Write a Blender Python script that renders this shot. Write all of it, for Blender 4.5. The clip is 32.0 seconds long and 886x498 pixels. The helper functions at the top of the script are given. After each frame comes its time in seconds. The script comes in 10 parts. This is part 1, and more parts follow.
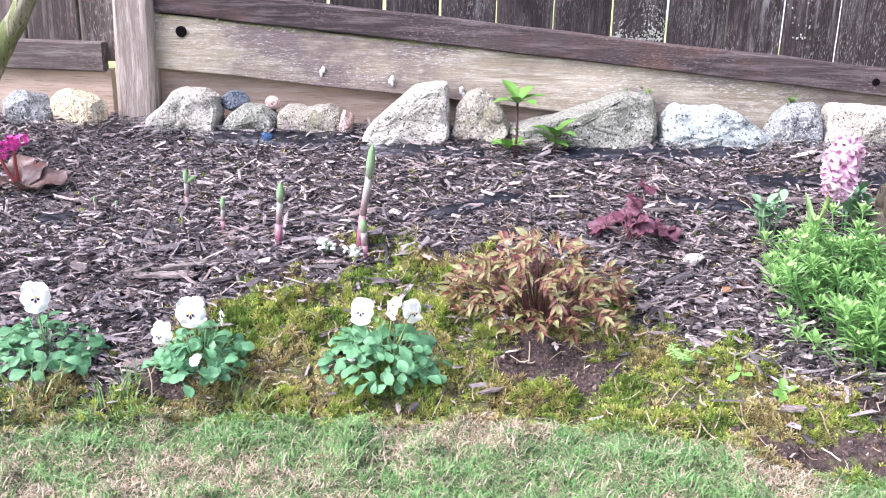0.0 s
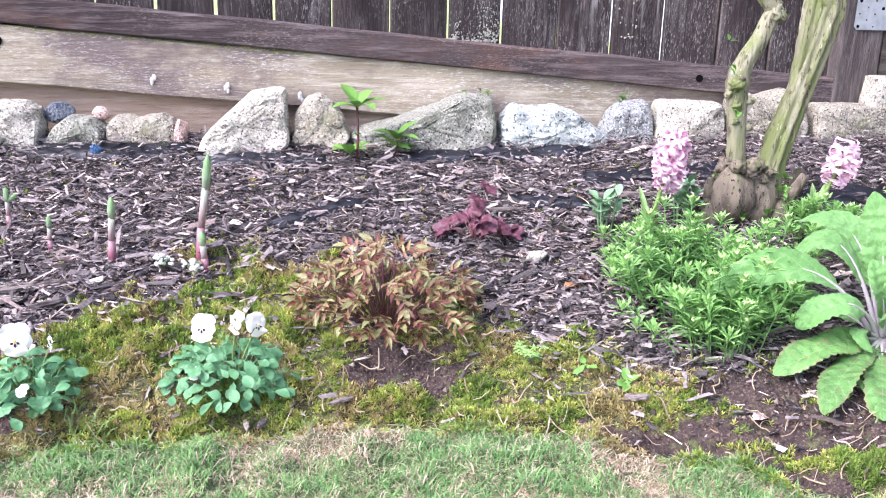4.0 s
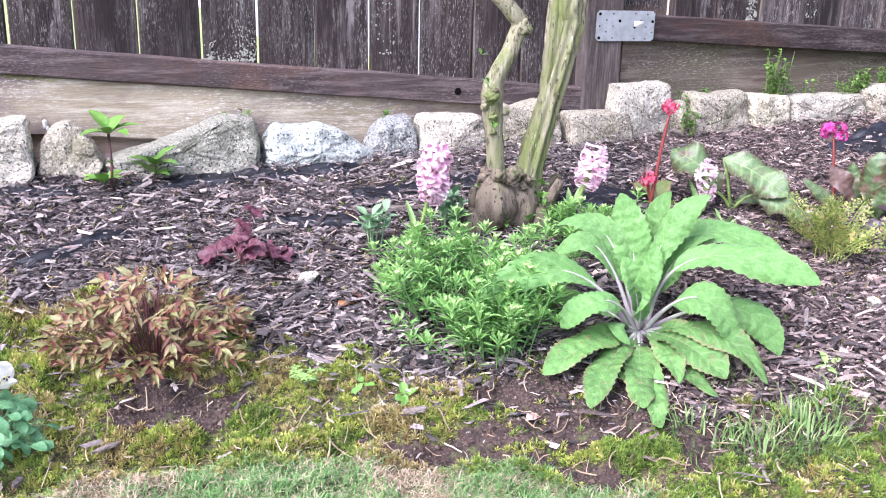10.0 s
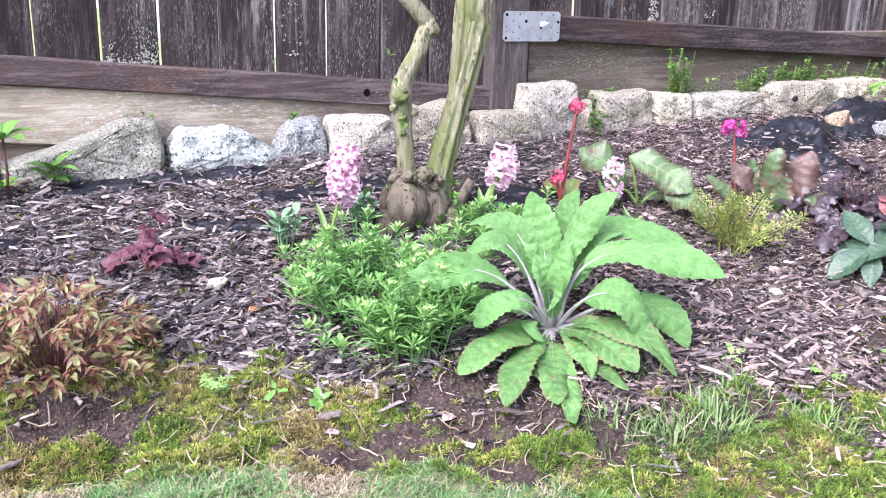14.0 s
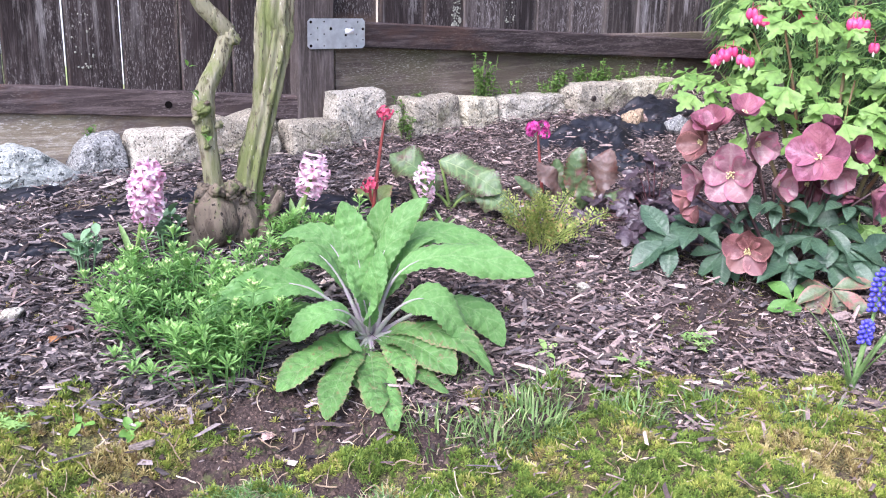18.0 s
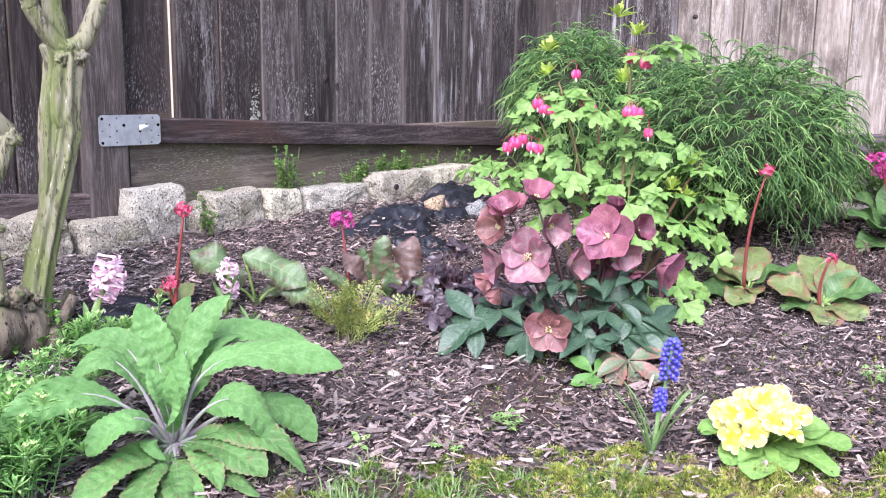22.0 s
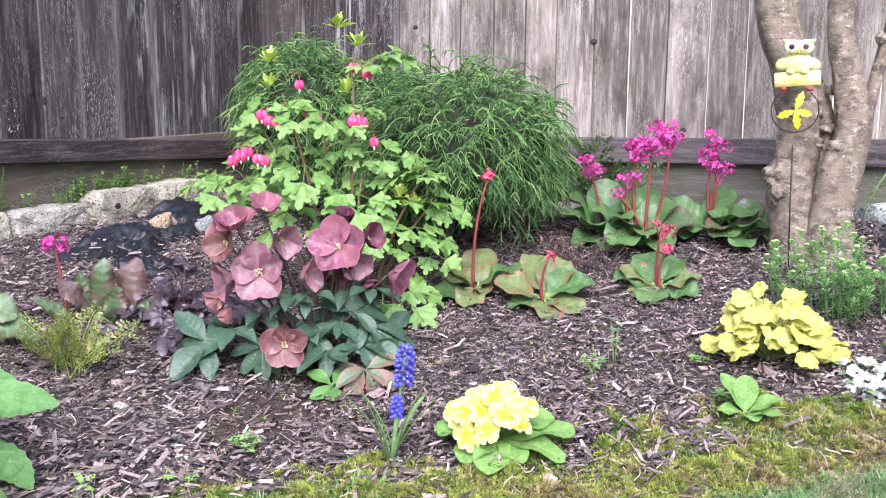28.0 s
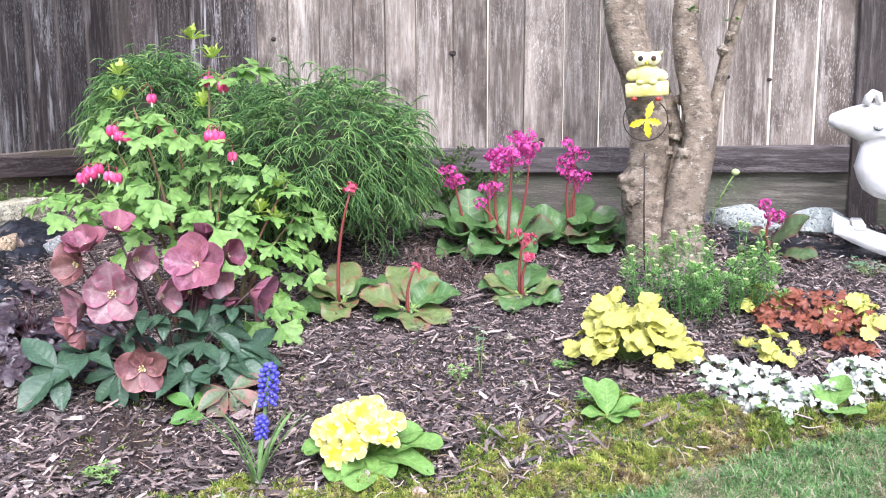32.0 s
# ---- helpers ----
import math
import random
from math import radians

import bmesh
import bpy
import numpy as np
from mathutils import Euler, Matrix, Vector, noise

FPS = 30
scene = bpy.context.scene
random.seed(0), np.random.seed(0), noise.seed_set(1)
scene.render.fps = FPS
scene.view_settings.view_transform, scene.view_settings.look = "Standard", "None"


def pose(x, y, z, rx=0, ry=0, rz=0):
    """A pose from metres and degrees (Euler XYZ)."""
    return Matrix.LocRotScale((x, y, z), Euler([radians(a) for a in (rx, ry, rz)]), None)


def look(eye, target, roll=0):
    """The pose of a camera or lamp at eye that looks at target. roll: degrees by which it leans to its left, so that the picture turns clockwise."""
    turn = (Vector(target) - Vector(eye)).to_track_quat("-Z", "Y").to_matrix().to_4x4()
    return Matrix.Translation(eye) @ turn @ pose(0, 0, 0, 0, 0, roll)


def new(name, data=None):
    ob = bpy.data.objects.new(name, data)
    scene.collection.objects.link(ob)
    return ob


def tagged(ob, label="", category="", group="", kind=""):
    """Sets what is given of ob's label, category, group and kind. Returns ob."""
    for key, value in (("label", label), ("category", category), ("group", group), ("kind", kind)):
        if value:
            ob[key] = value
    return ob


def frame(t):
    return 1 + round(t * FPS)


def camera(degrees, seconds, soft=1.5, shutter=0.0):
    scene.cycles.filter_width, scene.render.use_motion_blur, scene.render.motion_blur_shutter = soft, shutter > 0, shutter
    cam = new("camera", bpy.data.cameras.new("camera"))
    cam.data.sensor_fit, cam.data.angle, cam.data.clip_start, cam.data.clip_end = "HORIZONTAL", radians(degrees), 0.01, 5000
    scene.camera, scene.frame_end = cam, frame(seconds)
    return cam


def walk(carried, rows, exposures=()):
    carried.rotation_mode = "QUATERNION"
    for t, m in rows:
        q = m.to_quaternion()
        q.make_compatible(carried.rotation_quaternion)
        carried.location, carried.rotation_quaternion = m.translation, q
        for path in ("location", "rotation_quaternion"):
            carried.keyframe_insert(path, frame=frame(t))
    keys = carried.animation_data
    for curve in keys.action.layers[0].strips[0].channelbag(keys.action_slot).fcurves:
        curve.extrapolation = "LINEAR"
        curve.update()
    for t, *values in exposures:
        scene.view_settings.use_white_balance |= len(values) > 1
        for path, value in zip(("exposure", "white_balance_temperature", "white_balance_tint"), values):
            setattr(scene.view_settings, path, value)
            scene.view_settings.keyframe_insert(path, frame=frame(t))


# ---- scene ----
cam = camera(49.6, 32.0, soft=1.1)
EXPOSURES = [(0.0, 1.60, 5780, 24), (11.0, 1.52, 5750, 25), (16.0, 1.41, 5720, 25), (19.0, 1.12, 5700, 26), (22.0, 1.22, 5700, 25), (25.0, 1.13, 5700, 25), (32.0, 1.07, 5700, 18)]
PATH = [
    (0, (-0.081, -0.045, 0.991), (-0.1702, 1.8532, 0.3656), 1.32),
    (0.5, (-0.077, -0.041, 0.991), (-0.1277, 1.8580, 0.3673), 1.31),
    (1, (-0.076, -0.040, 0.990), (-0.0852, 1.8609, 0.3692), 1.31),
    (1.5, (-0.073, -0.038, 0.991), (-0.0427, 1.8630, 0.3712), 1.31),
    (2, (-0.071, -0.035, 0.991), (-0.0048, 1.8660, 0.3725), 1.35),
    (2.5, (-0.069, -0.033, 0.992), (0.0319, 1.8664, 0.3743), 1.34),
    (3, (-0.064, -0.031, 0.990), (0.0740, 1.8672, 0.3754), 1.35),
    (3.5, (-0.061, -0.027, 0.991), (0.1146, 1.8678, 0.3772), 1.34),
    (5.5, (-0.048, -0.019, 0.989), (0.2816, 1.8583, 0.3827), 1.35),
    (6, (-0.043, -0.017, 0.989), (0.3379, 1.8513, 0.3850), 1.33),
    (6.5, (-0.039, -0.015, 0.988), (0.3821, 1.8455, 0.3864), 1.32),
    (7, (-0.037, -0.014, 0.987), (0.4192, 1.8394, 0.3890), 1.32),
    (7.5, (-0.036, -0.013, 0.991), (0.4545, 1.8347, 0.4016), 1.32),
    (8, (-0.034, -0.013, 0.992), (0.4866, 1.8299, 0.4153), 1.30),
    (8.5, (-0.031, -0.012, 0.993), (0.5250, 1.8215, 0.4180), 1.27),
    (9, (-0.028, -0.010, 0.992), (0.5592, 1.8133, 0.4184), 1.24),
    (9.5, (-0.026, -0.009, 0.990), (0.5913, 1.8060, 0.4185), 1.23),
    (10, (-0.023, -0.010, 0.994), (0.6225, 1.7941, 0.4204), 1.21),
    (10.5, (-0.022, -0.008, 0.993), (0.6495, 1.7870, 0.4204), 1.21),
    (11, (-0.019, -0.007, 0.991), (0.6734, 1.7805, 0.4205), 1.24),
    (11.5, (-0.019, -0.008, 0.993), (0.6913, 1.7721, 0.4219), 1.26),
    (12, (-0.017, -0.008, 0.990), (0.7136, 1.7646, 0.4221), 1.26),
    (12.5, (-0.019, -0.008, 0.993), (0.7334, 1.7556, 0.4238), 1.31),
    (13, (-0.018, -0.007, 0.991), (0.7527, 1.7492, 0.4236), 1.31),
    (13.5, (-0.017, -0.004, 0.990), (0.7732, 1.7432, 0.4239), 1.37),
    (15.5, (-0.007, -0.003, 0.993), (0.8876, 1.6945, 0.4289), 1.34),
    (16, (-0.004, -0.002, 0.992), (0.9328, 1.6734, 0.4304), 1.31),
    (16.5, (0.000, -0.003, 0.994), (0.9891, 1.6427, 0.4340), 1.33),
    (17, (0.006, -0.003, 0.994), (1.0433, 1.6137, 0.4367), 1.26),
    (17.5, (0.007, -0.003, 0.998), (1.0870, 1.5850, 0.4408), 1.26),
    (18, (0.012, -0.004, 1.000), (1.1380, 1.5544, 0.4490), 1.26),
    (18.5, (0.015, -0.006, 1.001), (1.1840, 1.5286, 0.4730), 1.20),
    (19, (0.017, -0.005, 1.002), (1.2263, 1.5031, 0.4901), 1.17),
    (19.5, (0.021, -0.007, 1.002), (1.2687, 1.4762, 0.5082), 1.11),
    (20, (0.024, -0.009, 1.005), (1.3074, 1.4517, 0.5353), 1.03),
    (20.5, (0.028, -0.010, 1.004), (1.3492, 1.4225, 0.5555), 0.99),
    (21, (0.026, -0.013, 1.007), (1.3881, 1.3913, 0.5919), 0.88),
    (21.5, (0.028, -0.016, 1.008), (1.4273, 1.3610, 0.6248), 0.81),
    (22, (0.031, -0.017, 1.010), (1.4688, 1.3240, 0.6398), 0.73),
    (22.5, (0.033, -0.018, 1.010), (1.5102, 1.2815, 0.6506), 0.70),
    (23, (0.036, -0.018, 1.011), (1.5490, 1.2400, 0.6544), 0.66),
    (23.5, (0.040, -0.020, 1.013), (1.5819, 1.2033, 0.6564), 0.58),
    (24, (0.045, -0.020, 1.010), (1.6125, 1.1699, 0.6567), 0.56),
    (24.5, (0.046, -0.022, 1.010), (1.6369, 1.1384, 0.6582), 0.54),
    (25, (0.049, -0.023, 1.012), (1.6627, 1.1054, 0.6595), 0.48),
    (25.5, (0.053, -0.025, 1.013), (1.6930, 1.0645, 0.6613), 0.40),
    (27.5, (0.066, -0.029, 1.014), (1.7946, 0.9152, 0.6660), 0.23),
    (28, (0.070, -0.030, 1.014), (1.8150, 0.8831, 0.6665), 0.21),
    (28.5, (0.072, -0.030, 1.014), (1.8345, 0.8498, 0.6678), 0.18),
    (29, (0.074, -0.032, 1.014), (1.8527, 0.8158, 0.6712), 0.14),
    (29.5, (0.075, -0.031, 1.014), (1.8704, 0.7848, 0.6801), 0.10),
    (30, (0.076, -0.034, 1.013), (1.8864, 0.7521, 0.6883), 0.03),
    (30.5, (0.080, -0.036, 1.018), (1.9027, 0.7198, 0.6903), -0.04),
    (31, (0.083, -0.037, 1.015), (1.9192, 0.6859, 0.6906), -0.08),
    (31.5, (0.088, -0.040, 1.016), (1.9339, 0.6571, 0.6912), -0.16),
    (32, (0.088, -0.038, 1.017), (1.9451, 0.6283, 0.6918), -0.16),
]
walk(cam, [(t, look(eye, target, roll)) for t, eye, target, roll in PATH], EXPOSURES)

# ---------------------------------------------------------------- light
world = bpy.data.worlds.new("overcast_sky")
scene.world = world
world.use_nodes = True
wt = world.node_tree
sky = wt.nodes.new("ShaderNodeTexSky")
sky.sky_type = "NISHITA"
sky.sun_disc = False
sky.sun_elevation = radians(52)
sky.sun_rotation = radians(243)
sky.air_density = 1.0
sky.dust_density = 4.0
sky.ozone_density = 1.0
wt.nodes["Background"].inputs["Strength"].default_value = 0.15
wt.links.new(sky.outputs["Color"], wt.nodes["Background"].inputs["Color"])

sun = new("sun", bpy.data.lights.new("sun", "SUN"))
sun.data.energy = 1.9
sun.data.angle = radians(40)
sun.data.color = (1.0, 0.99, 0.97)
sun.matrix_world = look((-7, -3.5, 8), (0, 0, 0))


# ---------------------------------------------------------------- materials
def mat(name, base, rough=0.7, spots=(), bump=0.3, bump_scale=60.0, stretch=(1, 1, 1), metal=0.0, spec=0.5, island=0.0,
        obj=0.0, hue=0.0, sheen=0.0, translucent=0.0):
    """A surface: base colour, then layers of (colour, noise scale, low, high, detail) and fine relief."""
    m = bpy.data.materials.new(name)
    m.use_nodes = True
    nt = m.node_tree
    n, ln = nt.nodes, nt.links
    bsdf = n["Principled BSDF"]
    co = n.new("ShaderNodeTexCoord")
    mp = n.new("ShaderNodeMapping")
    mp.inputs["Scale"].default_value = stretch
    ln.new(co.outputs["Object"], mp.inputs["Vector"])
    rgb = n.new("ShaderNodeRGB")
    rgb.outputs[0].default_value = (*base, 1)
    col = rgb.outputs[0]
    for colour, scale, low, high, detail in spots:
        tx = n.new("ShaderNodeTexNoise")
        tx.inputs["Scale"].default_value = scale
        tx.inputs["Detail"].default_value = detail
        tx.inputs["Roughness"].default_value = 0.65
        ln.new(mp.outputs["Vector"], tx.inputs["Vector"])
        ramp = n.new("ShaderNodeMapRange")
        ramp.inputs["From Min"].default_value = low
        ramp.inputs["From Max"].default_value = high
        ln.new(tx.outputs["Fac"], ramp.inputs["Value"])
        mix = n.new("ShaderNodeMix")
        mix.data_type = "RGBA"
        mix.inputs["B"].default_value = (*colour, 1)
        ln.new(ramp.outputs["Result"], mix.inputs["Factor"])
        ln.new(col, mix.inputs["A"])
        col = mix.outputs["Result"]
    if island or obj or hue:
        hsv = n.new("ShaderNodeHueSaturation")
        if island:
            src = n.new("ShaderNodeNewGeometry").outputs["Random Per Island"]
            amount = island
        else:
            src = n.new("ShaderNodeObjectInfo").outputs["Random"]
            amount = obj
        mr = n.new("ShaderNodeMapRange")
        mr.inputs["To Min"].default_value = 1 - amount
        mr.inputs["To Max"].default_value = 1 + amount
        ln.new(src, mr.inputs["Value"])
        ln.new(mr.outputs["Result"], hsv.inputs["Value"])
        if hue:
            wn = n.new("ShaderNodeTexWhiteNoise")
            wn.noise_dimensions = "1D"
            ln.new(src, wn.inputs["W"])
            mh = n.new("ShaderNodeMapRange")
            mh.inputs["To Min"].default_value = 0.5 - hue
            mh.inputs["To Max"].default_value = 0.5 + hue
            ln.new(wn.outputs["Value"], mh.inputs["Value"])
            ln.new(mh.outputs["Result"], hsv.inputs["Hue"])
        ln.new(col, hsv.inputs["Color"])
        col = hsv.outputs["Color"]
    ln.new(col, bsdf.inputs["Base Color"])
    bsdf.inputs["Roughness"].default_value = rough
    bsdf.inputs["Metallic"].default_value = metal
    bsdf.inputs["Specular IOR Level"].default_value = spec
    if sheen:
        bsdf.inputs["Sheen Weight"].default_value = sheen
    if bump:
        bt = n.new("ShaderNodeTexNoise")
        bt.inputs["Scale"].default_value = bump_scale
        bt.inputs["Detail"].default_value = 5
        ln.new(mp.outputs["Vector"], bt.inputs["Vector"])
        bp = n.new("ShaderNodeBump")
        bp.inputs["Strength"].default_value = bump
        bp.inputs["Distance"].default_value = 0.004
        ln.new(bt.outputs["Fac"], bp.inputs["Height"])
        ln.new(bp.outputs["Normal"], bsdf.inputs["Normal"])
    if translucent:
        tr = n.new("ShaderNodeBsdfTranslucent")
        ln.new(col, tr.inputs["Color"])
        ms = n.new("ShaderNodeMixShader")
        ms.inputs["Fac"].default_value = translucent
        ln.new(bsdf.outputs["BSDF"], ms.inputs[1])
        ln.new(tr.outputs["BSDF"], ms.inputs[2])
        ln.new(ms.outputs["Shader"], n["Material Output"].inputs["Surface"])
    return m


def island_mix(name, stops, rough=0.8, bump=0.3, scale=80.0, translucent=0.0, source="island", spots=(), spec=0.5):
    """Every loose piece takes one of the colours (position, colour) by its own random number."""
    m = mat(name, (0.5, 0.5, 0.5), rough, bump=bump, bump_scale=scale, translucent=translucent, spec=spec)
    nt = m.node_tree
    n, ln = nt.nodes, nt.links
    src = n.new("ShaderNodeNewGeometry").outputs["Random Per Island"] if source == "island" else n.new("ShaderNodeObjectInfo").outputs["Random"]
    ramp = n.new("ShaderNodeValToRGB")
    el = ramp.color_ramp.elements
    while len(el) < len(stops):
        el.new(0.5)
    for e, (p, c) in zip(el, stops):
        e.position, e.color = p, (*c, 1)
    ln.new(src, ramp.inputs["Fac"])
    tx = n.new("ShaderNodeTexNoise")
    tx.inputs["Scale"].default_value = scale
    tx.inputs["Detail"].default_value = 4
    co = n.new("ShaderNodeTexCoord")
    ln.new(co.outputs["Object"], tx.inputs["Vector"])
    mr = n.new("ShaderNodeMapRange")
    mr.inputs["From Min"].default_value, mr.inputs["From Max"].default_value = 0.3, 0.7
    mr.inputs["To Min"].default_value, mr.inputs["To Max"].default_value = 0.7, 1.25
    ln.new(tx.outputs["Fac"], mr.inputs["Value"])
    hsv = n.new("ShaderNodeHueSaturation")
    ln.new(ramp.outputs["Color"], hsv.inputs["Color"])
    ln.new(mr.outputs["Result"], hsv.inputs["Value"])
    for link in list(ln):
        if link.to_socket.name == "Base Color" or (link.to_node.type == "BSDF_TRANSLUCENT" and link.to_socket.name == "Color"):
            ln.new(hsv.outputs["Color"], link.to_socket)
    return m


def veined(m, vein, count=8.0, slant=0.5, strength=0.6, rib=0.07, edge=None, edge_from=0.72, edge_noise=0.5):
    """Adds a midrib, side veins and a tinted margin, laid out along each blade."""
    n, ln = m.node_tree.nodes, m.node_tree.links

    def math_(op, a, b=None):
        k = n.new("ShaderNodeMath")
        k.operation = op
        for i, v in enumerate((a, b)):
            if v is None:
                continue
            if isinstance(v, (int, float)):
                k.inputs[i].default_value = v
            else:
                ln.new(v, k.inputs[i])
        return k.outputs[0]

    def rng(v, lo, hi):
        r = n.new("ShaderNodeMapRange")
        r.inputs["From Min"].default_value, r.inputs["From Max"].default_value = lo, hi
        ln.new(v, r.inputs["Value"])
        return r.outputs["Result"]

    at = n.new("ShaderNodeAttribute")
    at.attribute_name = "blade"
    sep = n.new("ShaderNodeSeparateXYZ")
    ln.new(at.outputs["Vector"], sep.inputs[0])
    across = math_("ABSOLUTE", sep.outputs["X"])
    ribf = rng(math_("ADD", across, math_("MULTIPLY", sep.outputs["Y"], rib * 0.6)), rib, rib * 0.45)
    wv = math_("FRACT", math_("SUBTRACT", math_("MULTIPLY", sep.outputs["Y"], count), math_("MULTIPLY", across, slant * count * 0.3)))
    sidef = math_("MULTIPLY", rng(math_("ABSOLUTE", math_("SUBTRACT", wv, 0.5)), 0.16, 0.03), rng(across, 1.0, 0.55))
    fac = math_("MULTIPLY", math_("MULTIPLY", math_("MAXIMUM", ribf, math_("MULTIPLY", sidef, 0.55)), strength), sep.outputs["Z"])
    tx = n.new("ShaderNodeTexNoise")
    tx.inputs["Scale"].default_value, tx.inputs["Detail"].default_value = 28, 4
    targets = [lk.to_socket for lk in ln if lk.to_socket.name == "Base Color" or (lk.to_node.type == "BSDF_TRANSLUCENT" and lk.to_socket.name == "Color")]
    source = next(lk.from_socket for lk in ln if lk.to_socket.name == "Base Color")
    for colour, f in ((edge, None), (vein, fac)):
        if colour is None:
            continue
        if f is None:
            wob = math_("ADD", across, math_("MULTIPLY", math_("SUBTRACT", tx.outputs["Fac"], 0.5), edge_noise * 2))
            f = math_("MULTIPLY", rng(wob, edge_from, 1.02), sep.outputs["Z"])
        mx = n.new("ShaderNodeMix")
        mx.data_type = "RGBA"
        mx.inputs["B"].default_value = (*colour, 1)
        ln.new(f, mx.inputs["Factor"])
        ln.new(source, mx.inputs["A"])
        source = mx.outputs["Result"]
    for t in targets:
        ln.new(source, t)
    return m


def wood(name, dark, mid, light, fleck, axis="z", flecks=0.5, foot=None, patch=None, rough=0.88, edge=None, streak=0.0, worn=0.49):
    """Weathered timber with its grain along an axis: broad tone, grain streaks, pale flecks in patches, and relief."""
    m = bpy.data.materials.new(name)
    m.use_nodes = True
    n, ln = m.node_tree.nodes, m.node_tree.links
    bsdf = n["Principled BSDF"]
    co = n.new("ShaderNodeTexCoord")
    info = n.new("ShaderNodeObjectInfo")
    off = n.new("ShaderNodeVectorMath")
    off.operation = "ADD"
    sc = n.new("ShaderNodeMath")
    sc.operation = "MULTIPLY"
    sc.inputs[1].default_value = 37.0
    ln.new(info.outputs["Random"], sc.inputs[0])
    ln.new(co.outputs["Object"], off.inputs[0])
    ln.new(sc.outputs[0], off.inputs[1])

    def tex(scale, along, detail, rough_=0.6):
        mp = n.new("ShaderNodeMapping")
        mp.inputs["Scale"].default_value = [along if a == axis else 1.0 for a in "xyz"]
        ln.new(off.outputs[0], mp.inputs["Vector"])
        t = n.new("ShaderNodeTexNoise")
        t.inputs["Scale"].default_value, t.inputs["Detail"].default_value, t.inputs["Roughness"].default_value = scale, detail, rough_
        ln.new(mp.outputs["Vector"], t.inputs["Vector"])
        return t.outputs["Fac"]

    def rng(v, lo, hi):
        r = n.new("ShaderNodeMapRange")
        r.inputs["From Min"].default_value, r.inputs["From Max"].default_value = lo, hi
        ln.new(v, r.inputs["Value"])
        return r.outputs["Result"]

    def mul(a, b):
        k = n.new("ShaderNodeMath")
        k.operation = "MULTIPLY"
        ln.new(a, k.inputs[0])
        if isinstance(b, float):
            k.inputs[1].default_value = b
        else:
            ln.new(b, k.inputs[1])
        return k.outputs[0]

    def mix(fac, a, colour):
        x = n.new("ShaderNodeMix")
        x.data_type = "RGBA"
        ln.new(fac, x.inputs["Factor"])
        if isinstance(a, tuple):
            x.inputs["A"].default_value = (*a, 1)
        else:
            ln.new(a, x.inputs["A"])
        x.inputs["B"].default_value = (*colour, 1)
        return x.outputs["Result"]

    broad, grain, fine, speck, cloud = tex(6, 0.25, 4), tex(75, 0.09, 7, 0.68), tex(260, 0.07, 5, 0.65), tex(330, 0.22, 5, 0.7), tex(7, 0.35, 4)
    col = mix(rng(broad, 0.35, 0.65), dark, mid)
    col = mix(mul(rng(grain, 0.48, 0.64), 0.75), col, light)
    col = mix(mul(rng(fine, 0.55, 0.68), 0.55), col, tuple(c * 0.45 for c in dark))
    if patch:
        col = mix(mul(rng(tex(4.2, 0.45, 7, 0.7), worn, worn + 0.11), 0.85), col, patch)
    col = mix(mul(mul(rng(speck, 0.54, 0.62), rng(cloud, 0.42, 0.66)), flecks), col, fleck)
    if streak:
        col = mix(mul(mul(rng(tex(55, 0.035, 5, 0.7), 0.52, 0.60), rng(tex(5, 0.3, 3), 0.52, 0.66)), streak), col, fleck)
        col = mix(mul(mul(rng(tex(30, 0.12, 7, 0.75), 0.53, 0.60), rng(tex(3.2, 0.4, 3), 0.54, 0.64)), streak * 0.75), col, fleck)
    if edge:
        side = n.new("ShaderNodeSeparateXYZ")
        ln.new(co.outputs["Object"], side.inputs[0])
        ab = n.new("ShaderNodeMath")
        ab.operation = "ABSOLUTE"
        ln.new(side.outputs["X"], ab.inputs[0])
        wob = n.new("ShaderNodeMath")
        wob.operation = "ADD"
        ln.new(ab.outputs[0], wob.inputs[0])
        ln.new(mul(tex(9, 0.3, 5), 0.045), wob.inputs[1])
        col = mix(mul(rng(wob.outputs[0], 0.088, 0.1), 0.6), col, edge)
    if foot:
        sep = n.new("ShaderNodeSeparateXYZ")
        ln.new(co.outputs["Object"], sep.inputs[0])
        low = n.new("ShaderNodeMath")
        low.operation = "ADD"
        ln.new(sep.outputs["Z"], low.inputs[0])
        ln.new(mul(grain, 0.05), low.inputs[1])
        col = mix(mul(rng(low.outputs[0], 0.062, 0.026), 0.8), col, foot)
    hsv = n.new("ShaderNodeHueSaturation")
    v = n.new("ShaderNodeMapRange")
    v.inputs["To Min"].default_value, v.inputs["To Max"].default_value = 0.78, 1.25
    ln.new(info.outputs["Random"], v.inputs["Value"])
    ln.new(v.outputs["Result"], hsv.inputs["Value"])
    ln.new(col, hsv.inputs["Color"])
    ln.new(hsv.outputs["Color"], bsdf.inputs["Base Color"])
    bsdf.inputs["Roughness"].default_value = rough
    bsdf.inputs["Specular IOR Level"].default_value = 0.3
    bp = n.new("ShaderNodeBump")
    bp.inputs["Strength"].default_value, bp.inputs["Distance"].default_value = 0.8, 0.003
    add_ = n.new("ShaderNodeMath")
    add_.operation = "ADD"
    ln.new(grain, add_.inputs[0])
    ln.new(fine, add_.inputs[1])
    ln.new(add_.outputs[0], bp.inputs["Height"])
    ln.new(bp.outputs["Normal"], bsdf.inputs["Normal"])
    return m


